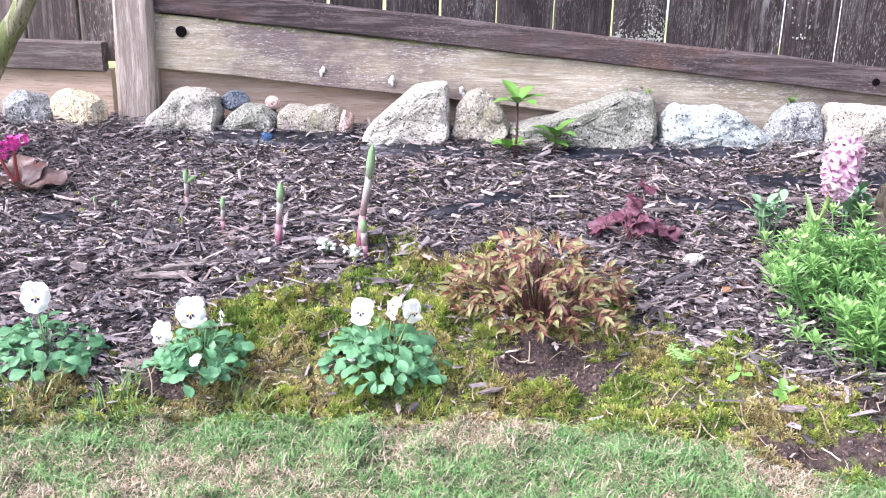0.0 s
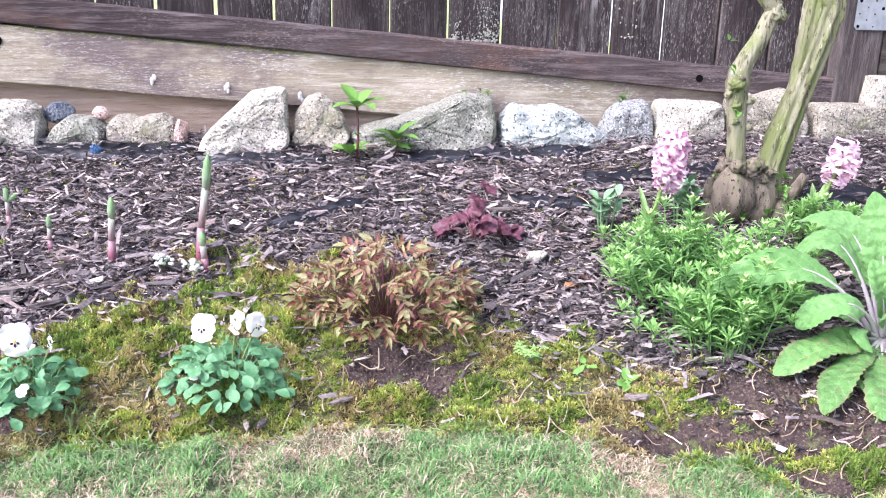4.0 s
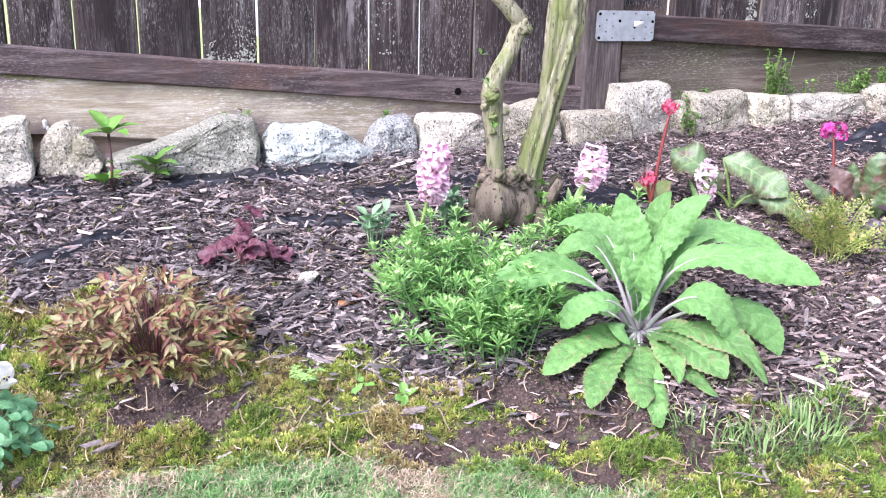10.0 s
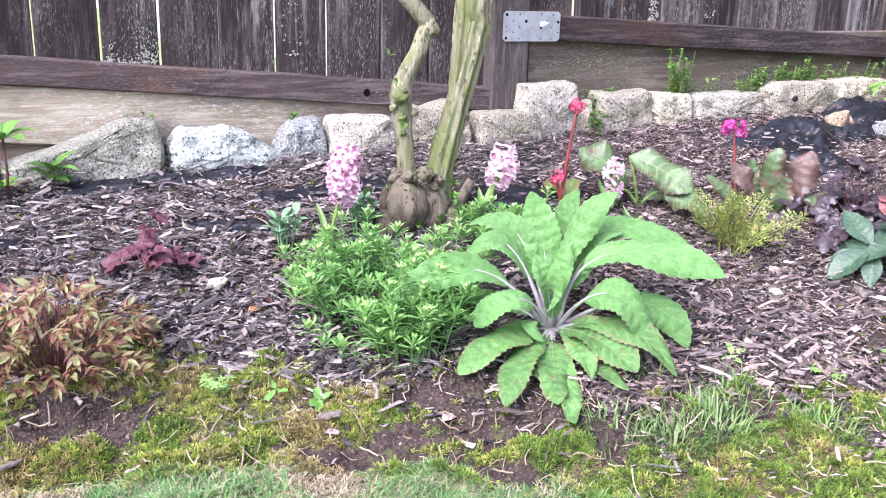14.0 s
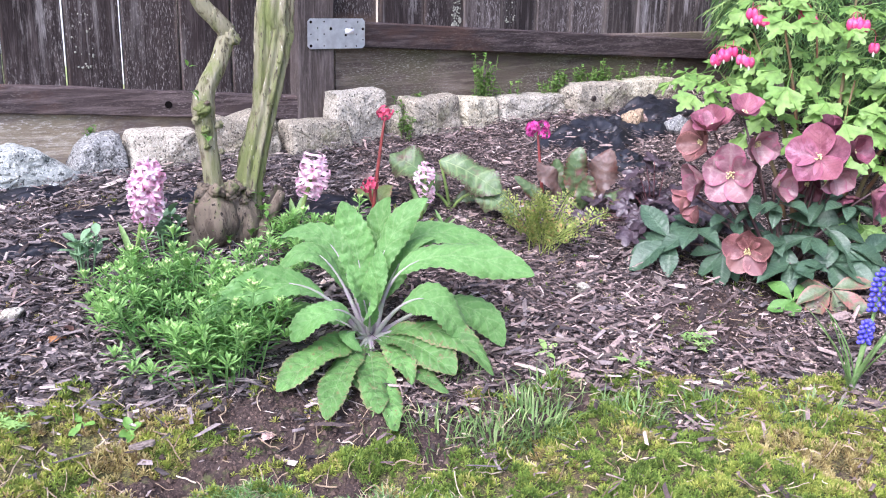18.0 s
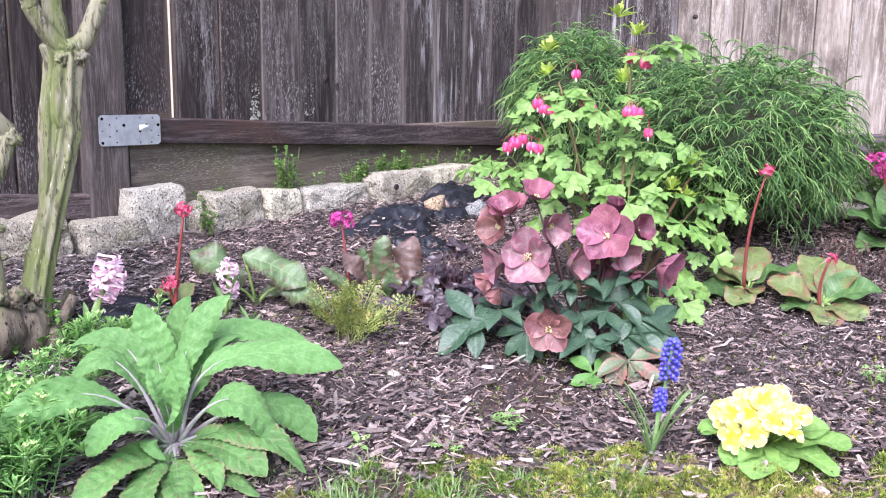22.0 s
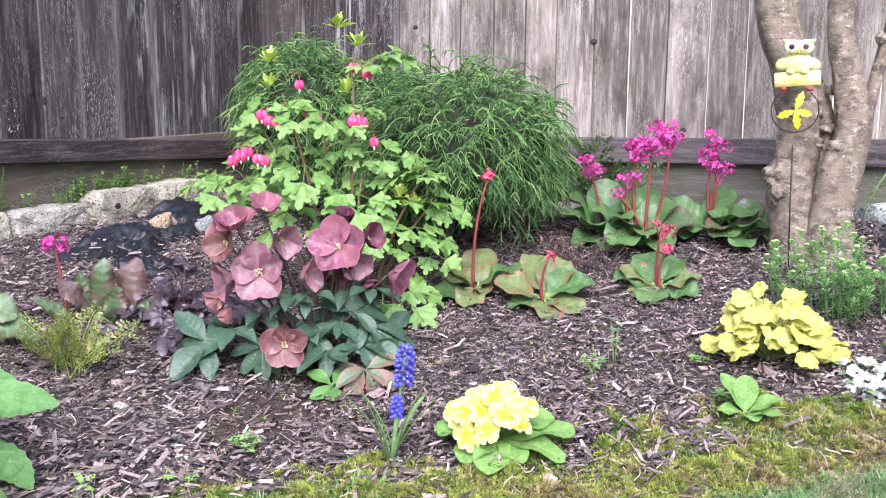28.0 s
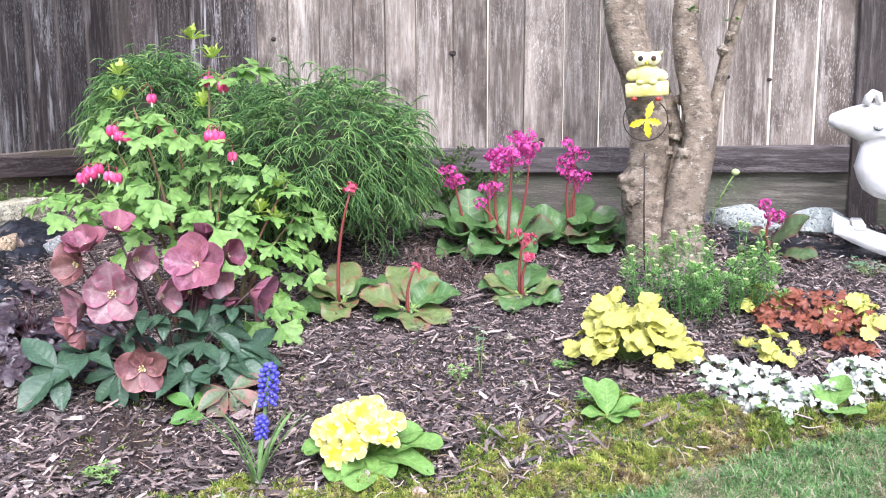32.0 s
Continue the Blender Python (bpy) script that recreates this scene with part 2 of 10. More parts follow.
M_WOOD_DARK = wood("dark_weathered_wood", (0.016, 0.0115, 0.011), (0.040, 0.030, 0.028), (0.077, 0.064, 0.060), (0.42, 0.40, 0.38), flecks=0.65, foot=(0.125, 0.085, 0.06), edge=(0.12, 0.092, 0.075), streak=0.4)
M_WOOD_PATCHY = wood("streaky_weathered_wood", (0.022, 0.017, 0.016), (0.066, 0.054, 0.049), (0.155, 0.135, 0.125), (0.50, 0.48, 0.465), flecks=0.8, foot=(0.15, 0.115, 0.09), edge=(0.20, 0.17, 0.147), streak=0.95)
M_WOOD_FAR = wood("brown_grey_weathered_wood", (0.055, 0.043, 0.037), (0.125, 0.10, 0.085), (0.22, 0.185, 0.16), (0.42, 0.39, 0.34), flecks=0.6, foot=(0.2, 0.16, 0.12), edge=(0.24, 0.2, 0.165), streak=0.3)
M_RAIL_FAR = wood("brown_grey_rail_wood", (0.08, 0.062, 0.055), (0.15, 0.12, 0.105), (0.25, 0.215, 0.19), (0.4, 0.37, 0.33), "x", 0.5)
M_WOOD_GREY = wood("silvery_weathered_wood", (0.14, 0.113, 0.092), (0.34, 0.29, 0.24), (0.52, 0.465, 0.40), (0.68, 0.64, 0.57), flecks=0.75, patch=(0.09, 0.07, 0.057), edge=(0.46, 0.40, 0.32), streak=0.3)
M_RAIL = wood("dark_rail_wood", (0.026, 0.019, 0.019), (0.065, 0.05, 0.048), (0.15, 0.12, 0.115), (0.34, 0.30, 0.28), "x", 0.5, patch=(0.085, 0.05, 0.038))
M_RAIL_GREY = wood("grey_rail_wood", (0.06, 0.05, 0.048), (0.14, 0.12, 0.115), (0.27, 0.24, 0.23), (0.45, 0.42, 0.40), "y", 0.5)
M_KICK = wood("pale_kick_board_wood", (0.23, 0.195, 0.135), (0.345, 0.30, 0.215), (0.46, 0.42, 0.335), (0.66, 0.64, 0.60), "x", 0.7, patch=(0.135, 0.105, 0.10), worn=0.44)
M_KICK_LOW = wood("fresh_lower_board_wood", (0.36, 0.26, 0.185), (0.48, 0.37, 0.27), (0.56, 0.46, 0.35), (0.5, 0.42, 0.33), "x", 0.2)
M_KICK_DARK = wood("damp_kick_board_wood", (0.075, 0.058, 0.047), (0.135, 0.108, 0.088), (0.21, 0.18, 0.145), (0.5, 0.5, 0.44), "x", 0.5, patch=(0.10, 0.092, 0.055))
M_KICK_SIDE = wood("damp_side_board_wood", (0.09, 0.08, 0.065), (0.17, 0.155, 0.125), (0.25, 0.235, 0.19), (0.45, 0.45, 0.40), "y", 0.4, patch=(0.10, 0.11, 0.07))
M_POST = wood("weathered_post_wood", (0.20, 0.165, 0.135), (0.33, 0.285, 0.24), (0.46, 0.41, 0.36), (0.42, 0.40, 0.37), flecks=0.3)
M_POST_DARK = wood("dark_post_wood", (0.045, 0.037, 0.034), (0.085, 0.07, 0.063), (0.15, 0.13, 0.12), (0.30, 0.28, 0.25), flecks=0.35)
M_ZINC = mat("galvanised_steel", (0.62, 0.66, 0.7), 0.42, [((0.5, 0.53, 0.57), 30, 0.4, 0.6, 4)], 0.05, 90, metal=0.75)
M_HOLE = mat("dark_hole", (0.008, 0.007, 0.007), 1.0, bump=0, spec=0.0)
M_PAPER = mat("white_sticker", (0.75, 0.76, 0.78), 0.6, bump=0)
M_SOIL = mat("dark_soil", (0.075, 0.058, 0.052), 0.95,
             [((0.025, 0.019, 0.018), 60, 0.45, 0.58, 6), ((0.17, 0.14, 0.125), 190, 0.53, 0.6, 4), ((0.02, 0.015, 0.014), 320, 0.54, 0.6, 3), ((0.28, 0.24, 0.21), 380, 0.6, 0.64, 3)], 1.0, 180)
M_SOIL_BARE = mat("bare_red_brown_soil", (0.058, 0.038, 0.030), 0.95,
                  [((0.028, 0.019, 0.016), 60, 0.43, 0.56, 6), ((0.13, 0.09, 0.072), 200, 0.54, 0.61, 4), ((0.035, 0.023, 0.02), 320, 0.54, 0.6, 3), ((0.07, 0.085, 0.025), 18, 0.56, 0.66, 6)], 1.0, 150)
M_MOSS_GROUND = mat("mossy_ground", (0.085, 0.085, 0.028), 0.95,
                    [((0.10, 0.07, 0.04), 12, 0.5, 0.58, 6), ((0.16, 0.175, 0.04), 40, 0.5, 0.6, 6), ((0.04, 0.036, 0.016), 260, 0.48, 0.56, 4), ((0.22, 0.21, 0.07), 340, 0.58, 0.64, 3)], 1.0, 220)
M_TURF = mat("turf", (0.13, 0.18, 0.065), 0.95,
             [((0.30, 0.24, 0.15), 10, 0.49, 0.58, 6), ((0.06, 0.075, 0.03), 260, 0.48, 0.56, 4), ((0.40, 0.34, 0.23), 330, 0.56, 0.62, 3)], 1.0, 220)
# Ground past the fences, coloured bright so the gaps between boards look lit.
M_BEYOND = mat("pale_ground_beyond", (0.50, 0.49, 0.44), 0.95, [((0.5, 0.5, 0.46), 2, 0.45, 0.6, 4)], 0.2, 20)
M_BEYOND_GREEN = mat("sunlit_grass_beyond", (0.25, 0.31, 0.10), 0.95, [((0.34, 0.37, 0.15), 2, 0.45, 0.6, 4)], 0.2, 20)


# ---------------------------------------------------------------- mesh helpers
class Shape:
    """Gathers vertices and faces of one mesh."""

    def __init__(self):
        self.v, self.f, self.uv = [], [], {}

    def add(self, verts, faces):
        k = len(self.v)
        self.v.extend(tuple(p) for p in verts)
        self.f.extend(tuple(i + k for i in f) for f in faces)
        return self

    def tube(self, pts, radii, sides=8, caps=True, rough=0.0):
        pts = [Vector(p) for p in pts]
        if isinstance(radii, (int, float)):
            radii = [radii] * len(pts)
        k = len(self.v)
        side = None
        for i, p in enumerate(pts):
            d = (pts[min(i + 1, len(pts) - 1)] - pts[max(i - 1, 0)]).normalized()
            if side is None:
                side = d.orthogonal().normalized()
            side = (side - d * side.dot(d)).normalized()
            up = d.cross(side)
            for j in range(sides):
                a = 2 * math.pi * j / sides
                r = radii[i]
                if rough:
                    r *= 1 + rough * noise.noise(Vector((p.x * 40 + 3 * math.cos(a), p.y * 40 + 3 * math.sin(a), p.z * 30)))
                self.v.append(tuple(p + (side * math.cos(a) + up * math.sin(a)) * r))
        for i in range(len(pts) - 1):
            for j in range(sides):
                a, b = k + i * sides + j, k + i * sides + (j + 1) % sides
                self.f.append((a, b, b + sides, a + sides))
        if caps:
            self.f.append(tuple(k + j for j in reversed(range(sides))))
            self.f.append(tuple(k + (len(pts) - 1) * sides + j for j in range(sides)))
        return self

    def leaf(self, m, length, width, n=6, curl=0.5, fold=0.25, shape=0.45, tip=1.0, teeth=0, tooth=0.0, wave=0.0, stalk=0.0, tooth_seed=0.0, quilt=0.0):
        """A leaf along +y of m that bows down by curl radians, with its sides raised by fold."""
        k = len(self.v)
        y, z = 0.0, 0.0
        step = length / n
        if teeth:
            n = max(n, teeth)
            step = length / n
        for i in range(n + 1):
            s = i / n
            if s <= stalk:
                w = width * 0.08
            else:
                q = (s - stalk) / (1 - stalk)
                w = width * 0.5 * (math.sin(math.pi * q ** (math.log(0.5) / math.log(shape))) ** tip if 0 < q < 1 else 0.02)
                w = max(w, width * 0.03)
            if teeth and i % 2:
                w *= 1 - tooth
            a = curl * (s - 0.35)
            if i:
                y += step * math.cos(a)
                z -= step * math.sin(a)
            dz = fold * w + wave * w * math.sin(9 * s + tooth_seed)
            dz2 = fold * w + wave * w * math.sin(9 * s + 2 + tooth_seed)
            qz = quilt * w * (1 if i % 2 else -1)
            for px, pz in ((-w, z + dz), (-w * 0.5, z + dz * 0.35 + qz), (0, z), (w * 0.5, z + dz2 * 0.35 + qz), (w, z + dz2)):
                self.v.append(tuple(m @ Vector((px, y, pz))))
        for i in range(n):
            for j in range(4):
                a = k + i * 5 + j
                self.f.append((a, a + 1, a + 6, a + 5))
        return self

    def lamina(self, pts, normal, width, shape=0.5, tip=0.7, fold=0.25, wave=0.1, veins=8, quilt=0.03, stalk=0.0, teeth=0, tooth=0.06, seed=0.0, rows=26, droop=0.0):
        """A broad leaf or petal along a centre line, its side veins sunk and its margin waved or toothed."""
        line = [Vector(p) for p in pts]
        dist = [0.0]
        for a, b in zip(line, line[1:]):
            dist.append(dist[-1] + (b - a).length)
        total = dist[-1]

        def at(s):
            d = s * total
            for i in range(len(line) - 1):
                if d <= dist[i + 1] or i == len(line) - 2:
                    f = (d - dist[i]) / max(1e-6, dist[i + 1] - dist[i])
                    return line[i].lerp(line[i + 1], f)

        k = len(self.v)
        cols = (-1.0, -0.8, -0.55, -0.28, 0.0, 0.28, 0.55, 0.8, 1.0)
        n0 = Vector(normal).normalized()
        for i in range(rows + 1):
            s = i / rows
            p = at(s)
            t = (at(min(1, s + 0.02)) - at(max(0, s - 0.02))).normalized()
            side = t.cross(n0)
            side = side.normalized() if side.length > 1e-4 else t.orthogonal().normalized()
            up = side.cross(t).normalized()
            if s <= stalk:
                w = width * 0.045
            else:
                q = (s - stalk) / (1 - stalk)
                w = width * 0.5 * (max(0.0, math.sin(math.pi * q ** (math.log(0.5) / math.log(shape)))) ** tip if 0 < q < 1 else 0.0)
                w = max(w, width * 0.03)
            for c in cols:
                a = abs(c)
                edge = 1.0
                if teeth:
                    edge = 1 - tooth * a ** 3 * (0.5 + 0.5 * math.cos(2 * math.pi * teeth * s + (1.5 if c < 0 else 0) + 1.3 * math.sin(9 * s + seed)))
                h = fold * w * a + wave * w * a * a * math.sin(10 * s + seed + (2.1 if c < 0 else 0.0)) - droop * w * a * a
                if veins and s > stalk:
                    h += quilt * w * (math.cos(2 * math.pi * (veins * s - 0.3 * veins * a * w / total * 2.2)) * math.sin(math.pi * min(1.0, a * 1.15)) - 0.9 * max(0.0, 1 - a * 5))
                self.v.append(tuple(p + side * (c * w * edge) + up * h))
                self.uv[len(self.v) - 1] = (c, s, 1.0)
        nc = len(cols)
        for i in range(rows):
            for j in range(nc - 1):
                a = k + i * nc + j
                self.f.append((a, a + 1, a + nc + 1, a + nc))
        return self

    def lobed(self, m, length, width, bend=0.3, fold=0.2):
        """A leaflet that widens to three blunt teeth at its end."""
        k = len(self.v)
        half = ((0.04, 0.0), (0.15, 0.20), (0.34, 0.42), (0.58, 0.66), (0.38, 0.74), (0.20, 0.70), (0.21, 0.90))
        for x, y in half:
            for sg in (-1, 1):
                self.v.append(tuple(m @ Vector((sg * x * width, y * length, fold * x * width - bend * length * y * y))))
        for y in (0.0, 0.3, 0.6, 0.8, 1.0):
            self.v.append(tuple(m @ Vector((0, y * length, -bend * length * y * y - 0.02 * width))))
        c = k + len(half) * 2
        for sg in (0, 1):
            ids = [k + 2 * i + sg for i in range(len(half))]
            for tri in ((c, ids[0], ids[1]), (c, ids[1], c + 1), (c + 1, ids[1], ids[2]), (c + 1, ids[2], c + 2), (c + 2, ids[2], ids[3]), (c + 2, ids[3], ids[4], ids[5]), (c + 2, ids[5], c + 3), (c + 3, ids[5], ids[6]), (c + 3, ids[6], c + 4)):
                self.f.append(tri if sg == 0 else tuple(reversed(tri)))
        return self

    def disc_leaf(self, m, r, lobes=7, depth=0.2, cup=0.2, rings=3, notch=0.35, wave=0.1, aspect=1.0, seed=0.0):
        """A round, lobed leaf that lies in the xy plane of m, its stalk end at the origin and its blade along +y."""
        k = len(self.v)
        n = lobes * 4
        self.v.append(tuple(m @ Vector((0, 0, 0))))
        for ring in range(1, rings + 1):
            q = ring / rings
            for i in range(n + 1):
                a = -math.pi + notch + (2 * math.pi - 2 * notch) * i / n
                lob = abs(math.sin(math.pi * lobes * i / n)) ** 0.6
                rr = r * q * (1 - depth * q * (1 - lob)) * (0.72 + 0.28 * math.cos(a))
                x, y = rr * math.sin(a) * aspect, rr * math.cos(a) + 0.12 * r * q
                z = cup * r * q * q + wave * r * q * math.sin(3 * a + 5 * q + seed)
                self.v.append(tuple(m @ Vector((x, y, z))))
        for i in range(n):
            self.f.append((k, k + 1 + i, k + 2 + i))
        for ring in range(rings - 1):
            for i in range(n):
                a = k + 1 + ring * (n + 1) + i
                self.f.append((a, a + n + 1, a + n + 2, a + 1))
        return self

    def trumpet(self, m, r, curl=0.3):
        """A small flower of six narrow petals that open from a tube along +z and roll back."""
        k = len(self.v)
        for rad, z in ((0.06, -0.6), (0.10, -0.25), (0.20, 0.0)):
            for j in range(36):
                a = 2 * math.pi * j / 36
                self.v.append(tuple(m @ Vector((rad * r * math.cos(a), rad * r * math.sin(a), z * r))))
        for i in range(2):
            for j in range(36):
                self.f.append((k + i * 36 + j, k + i * 36 + (j + 1) % 36, k + i * 36 + 36 + (j + 1) % 36, k + i * 36 + 36 + j))
        for p in range(6):
            rows_ = [[k + 72 + (p * 6 + j) % 36 for j in range(7)]]
            mid = (p * 6 + 3) * 2 * math.pi / 36
            for rad, z, half in ((0.42, 0.12, 0.14), (0.66, 0.14 - 0.1 * curl, 0.17), (0.86, 0.02 - 0.4 * curl, 0.13), (1.0, -0.12 - 0.8 * curl, 0.03)):
                row = []
                for j in range(7):
                    u = (j - 3) / 3
                    x, y = rad * (1 - 0.25 * curl * (rad > 0.8)), u * half
                    row.append(len(self.v))
                    self.v.append(tuple(m @ Vector((r * (x * math.cos(mid) - y * math.sin(mid)), r * (x * math.sin(mid) + y * math.cos(mid)), r * (z + 0.10 * u * u)))))
                rows_.append(row)
            for ra, rb in zip(rows_, rows_[1:]):
                for j in range(6):
                    self.f.append((ra[j], ra[j + 1], rb[j + 1], rb[j]))
        return self

    def box(self, lo, hi, m=None, bevel=0.0):
        x0, y0, z0 = lo
        x1, y1, z1 = hi
        if bevel:
            b = bevel
            pts = []
            for z, ins in ((z0, b), (z0 + b, 0), (z1 - b, 0), (z1, b)):
                pts += [(x0 + ins + b, y0 + ins, z), (x1 - ins - b, y0 + ins, z), (x1 - ins, y0 + ins + b, z), (x1 - ins, y1 - ins - b, z),
                        (x1 - ins - b, y1 - ins, z), (x0 + ins + b, y1 - ins, z), (x0 + ins, y1 - ins - b, z), (x0 + ins, y0 + ins + b, z)]
            faces = [tuple(reversed(range(8))), tuple(range(24, 32))]
            for r in range(3):
                for j in range(8):
                    faces.append((r * 8 + j, r * 8 + (j + 1) % 8, r * 8 + 8 + (j + 1) % 8, r * 8 + 8 + j))
        else:
            pts = [(x, y, z) for z in (z0, z1) for y in (y0, y1) for x in (x0, x1)]
            faces = [(0, 2, 3, 1), (4, 5, 7, 6), (0, 1, 5, 4), (2, 6, 7, 3), (0, 4, 6, 2), (1, 3, 7, 5)]
        if m is not None:
            pts = [m @ Vector(p) for p in pts]
        return self.add(pts, faces)

    def ball(self, m, rx, ry, rz, seg=8, rings=6):
        k = len(self.v)
        self.v.append(tuple(m @ Vector((0, 0, -rz))))
        for i in range(1, rings):
            b = -math.pi / 2 + math.pi * i / rings
            for j in range(seg):
                a = 2 * math.pi * j / seg
                self.v.append(tuple(m @ Vector((rx * math.cos(b) * math.cos(a), ry * math.cos(b) * math.sin(a), rz * math.sin(b)))))
        self.v.append(tuple(m @ Vector((0, 0, rz))))
        top = len(self.v) - 1
        for j in range(seg):
            self.f.append((k, k + 1 + (j + 1) % seg, k + 1 + j))
            self.f.append((top, top - seg + j, top - seg + (j + 1) % seg))
        for i in range(rings - 2):
            for j in range(seg):
                a, b = k + 1 + i * seg + j, k + 1 + i * seg + (j + 1) % seg
                self.f.append((a, b, b + seg, a + seg))
        return self

    def mesh(self, name, smooth=True):
        me = bpy.data.meshes.new(name)
        me.from_pydata(self.v, [], self.f)
        me.update()
        if self.uv:
            at = me.attributes.new("blade", "FLOAT_VECTOR", "POINT")
            for i, value in self.uv.items():
                at.data[i].vector = value
        if smooth:
            me.polygons.foreach_set("use_smooth", [True] * len(me.polygons))
        return me


def part(name, shape, material, parent, label="", smooth=True):
    """Links a shape as one mesh object under a thing or a part."""
    me = shape.mesh(name, smooth) if isinstance(shape, Shape) else shape
    if not me.materials:
        me.materials.append(material)
    ob = new(name, me)
    if parent is not None:
        ob.parent = parent
    return tagged(ob, label)


def thing(name, at, label, category, group="", kind="", turn=0.0):
    """An Empty at the base of a thing."""
    ob = new(name)
    ob.empty_display_size = 0.05
    ob.matrix_basis = pose(*at, 0, 0, turn)
    return tagged(ob, label, category, group, kind)


def R(a, b):
    return random.uniform(a, b)


def aim(origin, heading, pitch, roll=0.0):
    """A frame at origin whose +y goes along a compass heading (degrees, from +y to +x) and up by pitch."""
    return Matrix.Translation(origin) @ Euler((0, 0, radians(-heading))).to_matrix().to_4x4() @ Euler((radians(pitch), 0, 0)).to_matrix().to_4x4() @ Euler((0, radians(roll), 0)).to_matrix().to_4x4()


# ---------------------------------------------------------------- the lie of the land
def ramp_of(x, pairs):
    if x <= pairs[0][0]:
        return pairs[0][1]
    for (a, b), (c, d) in zip(pairs, pairs[1:]):
        if x <= c:
            return b + (d - b) * (x - a) / (c - a)
    return pairs[-1][1]


BANK_TOP = [(-40, 0.485), (0, 0.485), (28, 0.50), (48, 0.565), (60, 0.575), (90, 0.58)]
LAWN_EDGE = [(-60, 1.75), (-30, 1.574), (-16, 1.51), (-3, 1.48), (12, 1.48), (21, 1.455), (26, 1.44), (36, 1.40), (48, 1.38), (60, 1.44), (72, 1.62), (84, 1.885), (90, 2.03), (97, 2.18), (110, 2.5)]
MOSS_EDGE = [(-40, 1.72), (-22, 1.75), (-13, 2.0), (-2, 1.98), (5, 1.86), (12, 1.76), (20, 1.74), (30, 1.66), (36, 1.72), (46, 1.80), (57, 1.88), (70, 1.98), (76, 2.06), (84, 2.20), (97, 2.34), (110, 2.6)]


def land(x, y):
    """The height of the ground: a lawn below a bank that rises to the fences."""
    r = math.hypot(x, y)
    th = max(-65.0, min(115.0, math.degrees(math.atan2(x, y))))
    c, s = math.cos(radians(th)), math.sin(radians(th))
    back = 1 / max(c / 2.40, s / 3.30, 0.2)
    q = (r - 1.5) / (back - 1.5)
    if r > 8:
        return 0.30
    if q < 0:
        return 0.16 + 0.07 * (r - 1.5)
    return 0.16 + (ramp_of(th, BANK_TOP) - 0.16) * min(q, 1.0)


def bearing(x, y):
    return math.hypot(x, y), math.degrees(math.atan2(x, y))


def lawnness(x, y):
    r, th = bearing(x, y)
    return ramp_of(th, LAWN_EDGE) - r + 0.022 * noise.noise(Vector((x * 5, y * 5, 0))) + 0.012 * noise.noise(Vector((x * 22, y * 22, 3)))


def mossness(x, y):
    """Above 0 where moss grows."""
    r, th = bearing(x, y)
    return ramp_of(th, MOSS_EDGE) - r + 0.17 * noise.noise(Vector((x * 4.5, y * 4.5, 7))) + 0.15 * noise.noise(Vector((x * 13, y * 13, 9)))


def bare(x, y):
    """Above 0 on the patches of bare soil."""
    out = -1.0
    for cx, cy, rx, ry in ((0.04, 1.66, 0.11, 0.04), (0.60, 1.435, 0.18, 0.03), (-0.66, 1.50, 0.06, 0.03), (1.76, 1.23, 0.15, 0.06), (0.95, 1.47, 0.10, 0.035), (-0.98, 1.52, 0.06, 0.02), (0.80, 1.40, 0.17, 0.07), (0.71, 1.50, 0.11, 0.05), (1.90, 1.42, 0.10, 0.07), (1.93, 1.26, 0.13, 0.06), (0.07, 1.62, 0.12, 0.04), (1.00, 1.28, 0.13, 0.06), (1.14, 1.23, 0.12, 0.05), (1.97, 1.54, 0.13, 0.10), (1.73, 1.29, 0.16, 0.08)):
        out = max(out, 1 - ((x - cx) / rx) ** 2 - ((y - cy) / ry) ** 2)
    r, th = bearing(x, y)
    out = max(out, 0.8 - ((th - 24) / 11) ** 2 - ((r - ramp_of(th, LAWN_EDGE) - 0.035) / 0.032) ** 2)
    return out + 1.0 * noise.noise(Vector((x * 16, y * 16, 2))) + 0.7 * noise.noise(Vector((x * 45, y * 45, 2)))


def relief(x, y):
    r = math.hypot(x, y)
    if r > 6:
        return 0
    return 0.010 * noise.noise(Vector((x * 6, y * 6, 1))) + 0.006 * noise.noise(Vector((x * 21, y * 21, 4)))


def ground_z(x, y):
    z = land(x, y) + relief(x, y)
    if 1.3 < math.hypot(x, y) < 2.6:
        mo = mossness(x, y)
        if mo > 0:
            z += min(1.0, mo * 12) * (0.034 * max(0.0, 0.2 + noise.noise(Vector((x * 15, y * 15, 5)))) + 0.008 * noise.noise(Vector((x * 38, y * 38, 6))))
    e = lawnness(x, y)
    if e < 0:
        z -= 0.022 * max(0.0, 1 + e / 0.10) * (1 if e > -0.10 else 0)
    return z


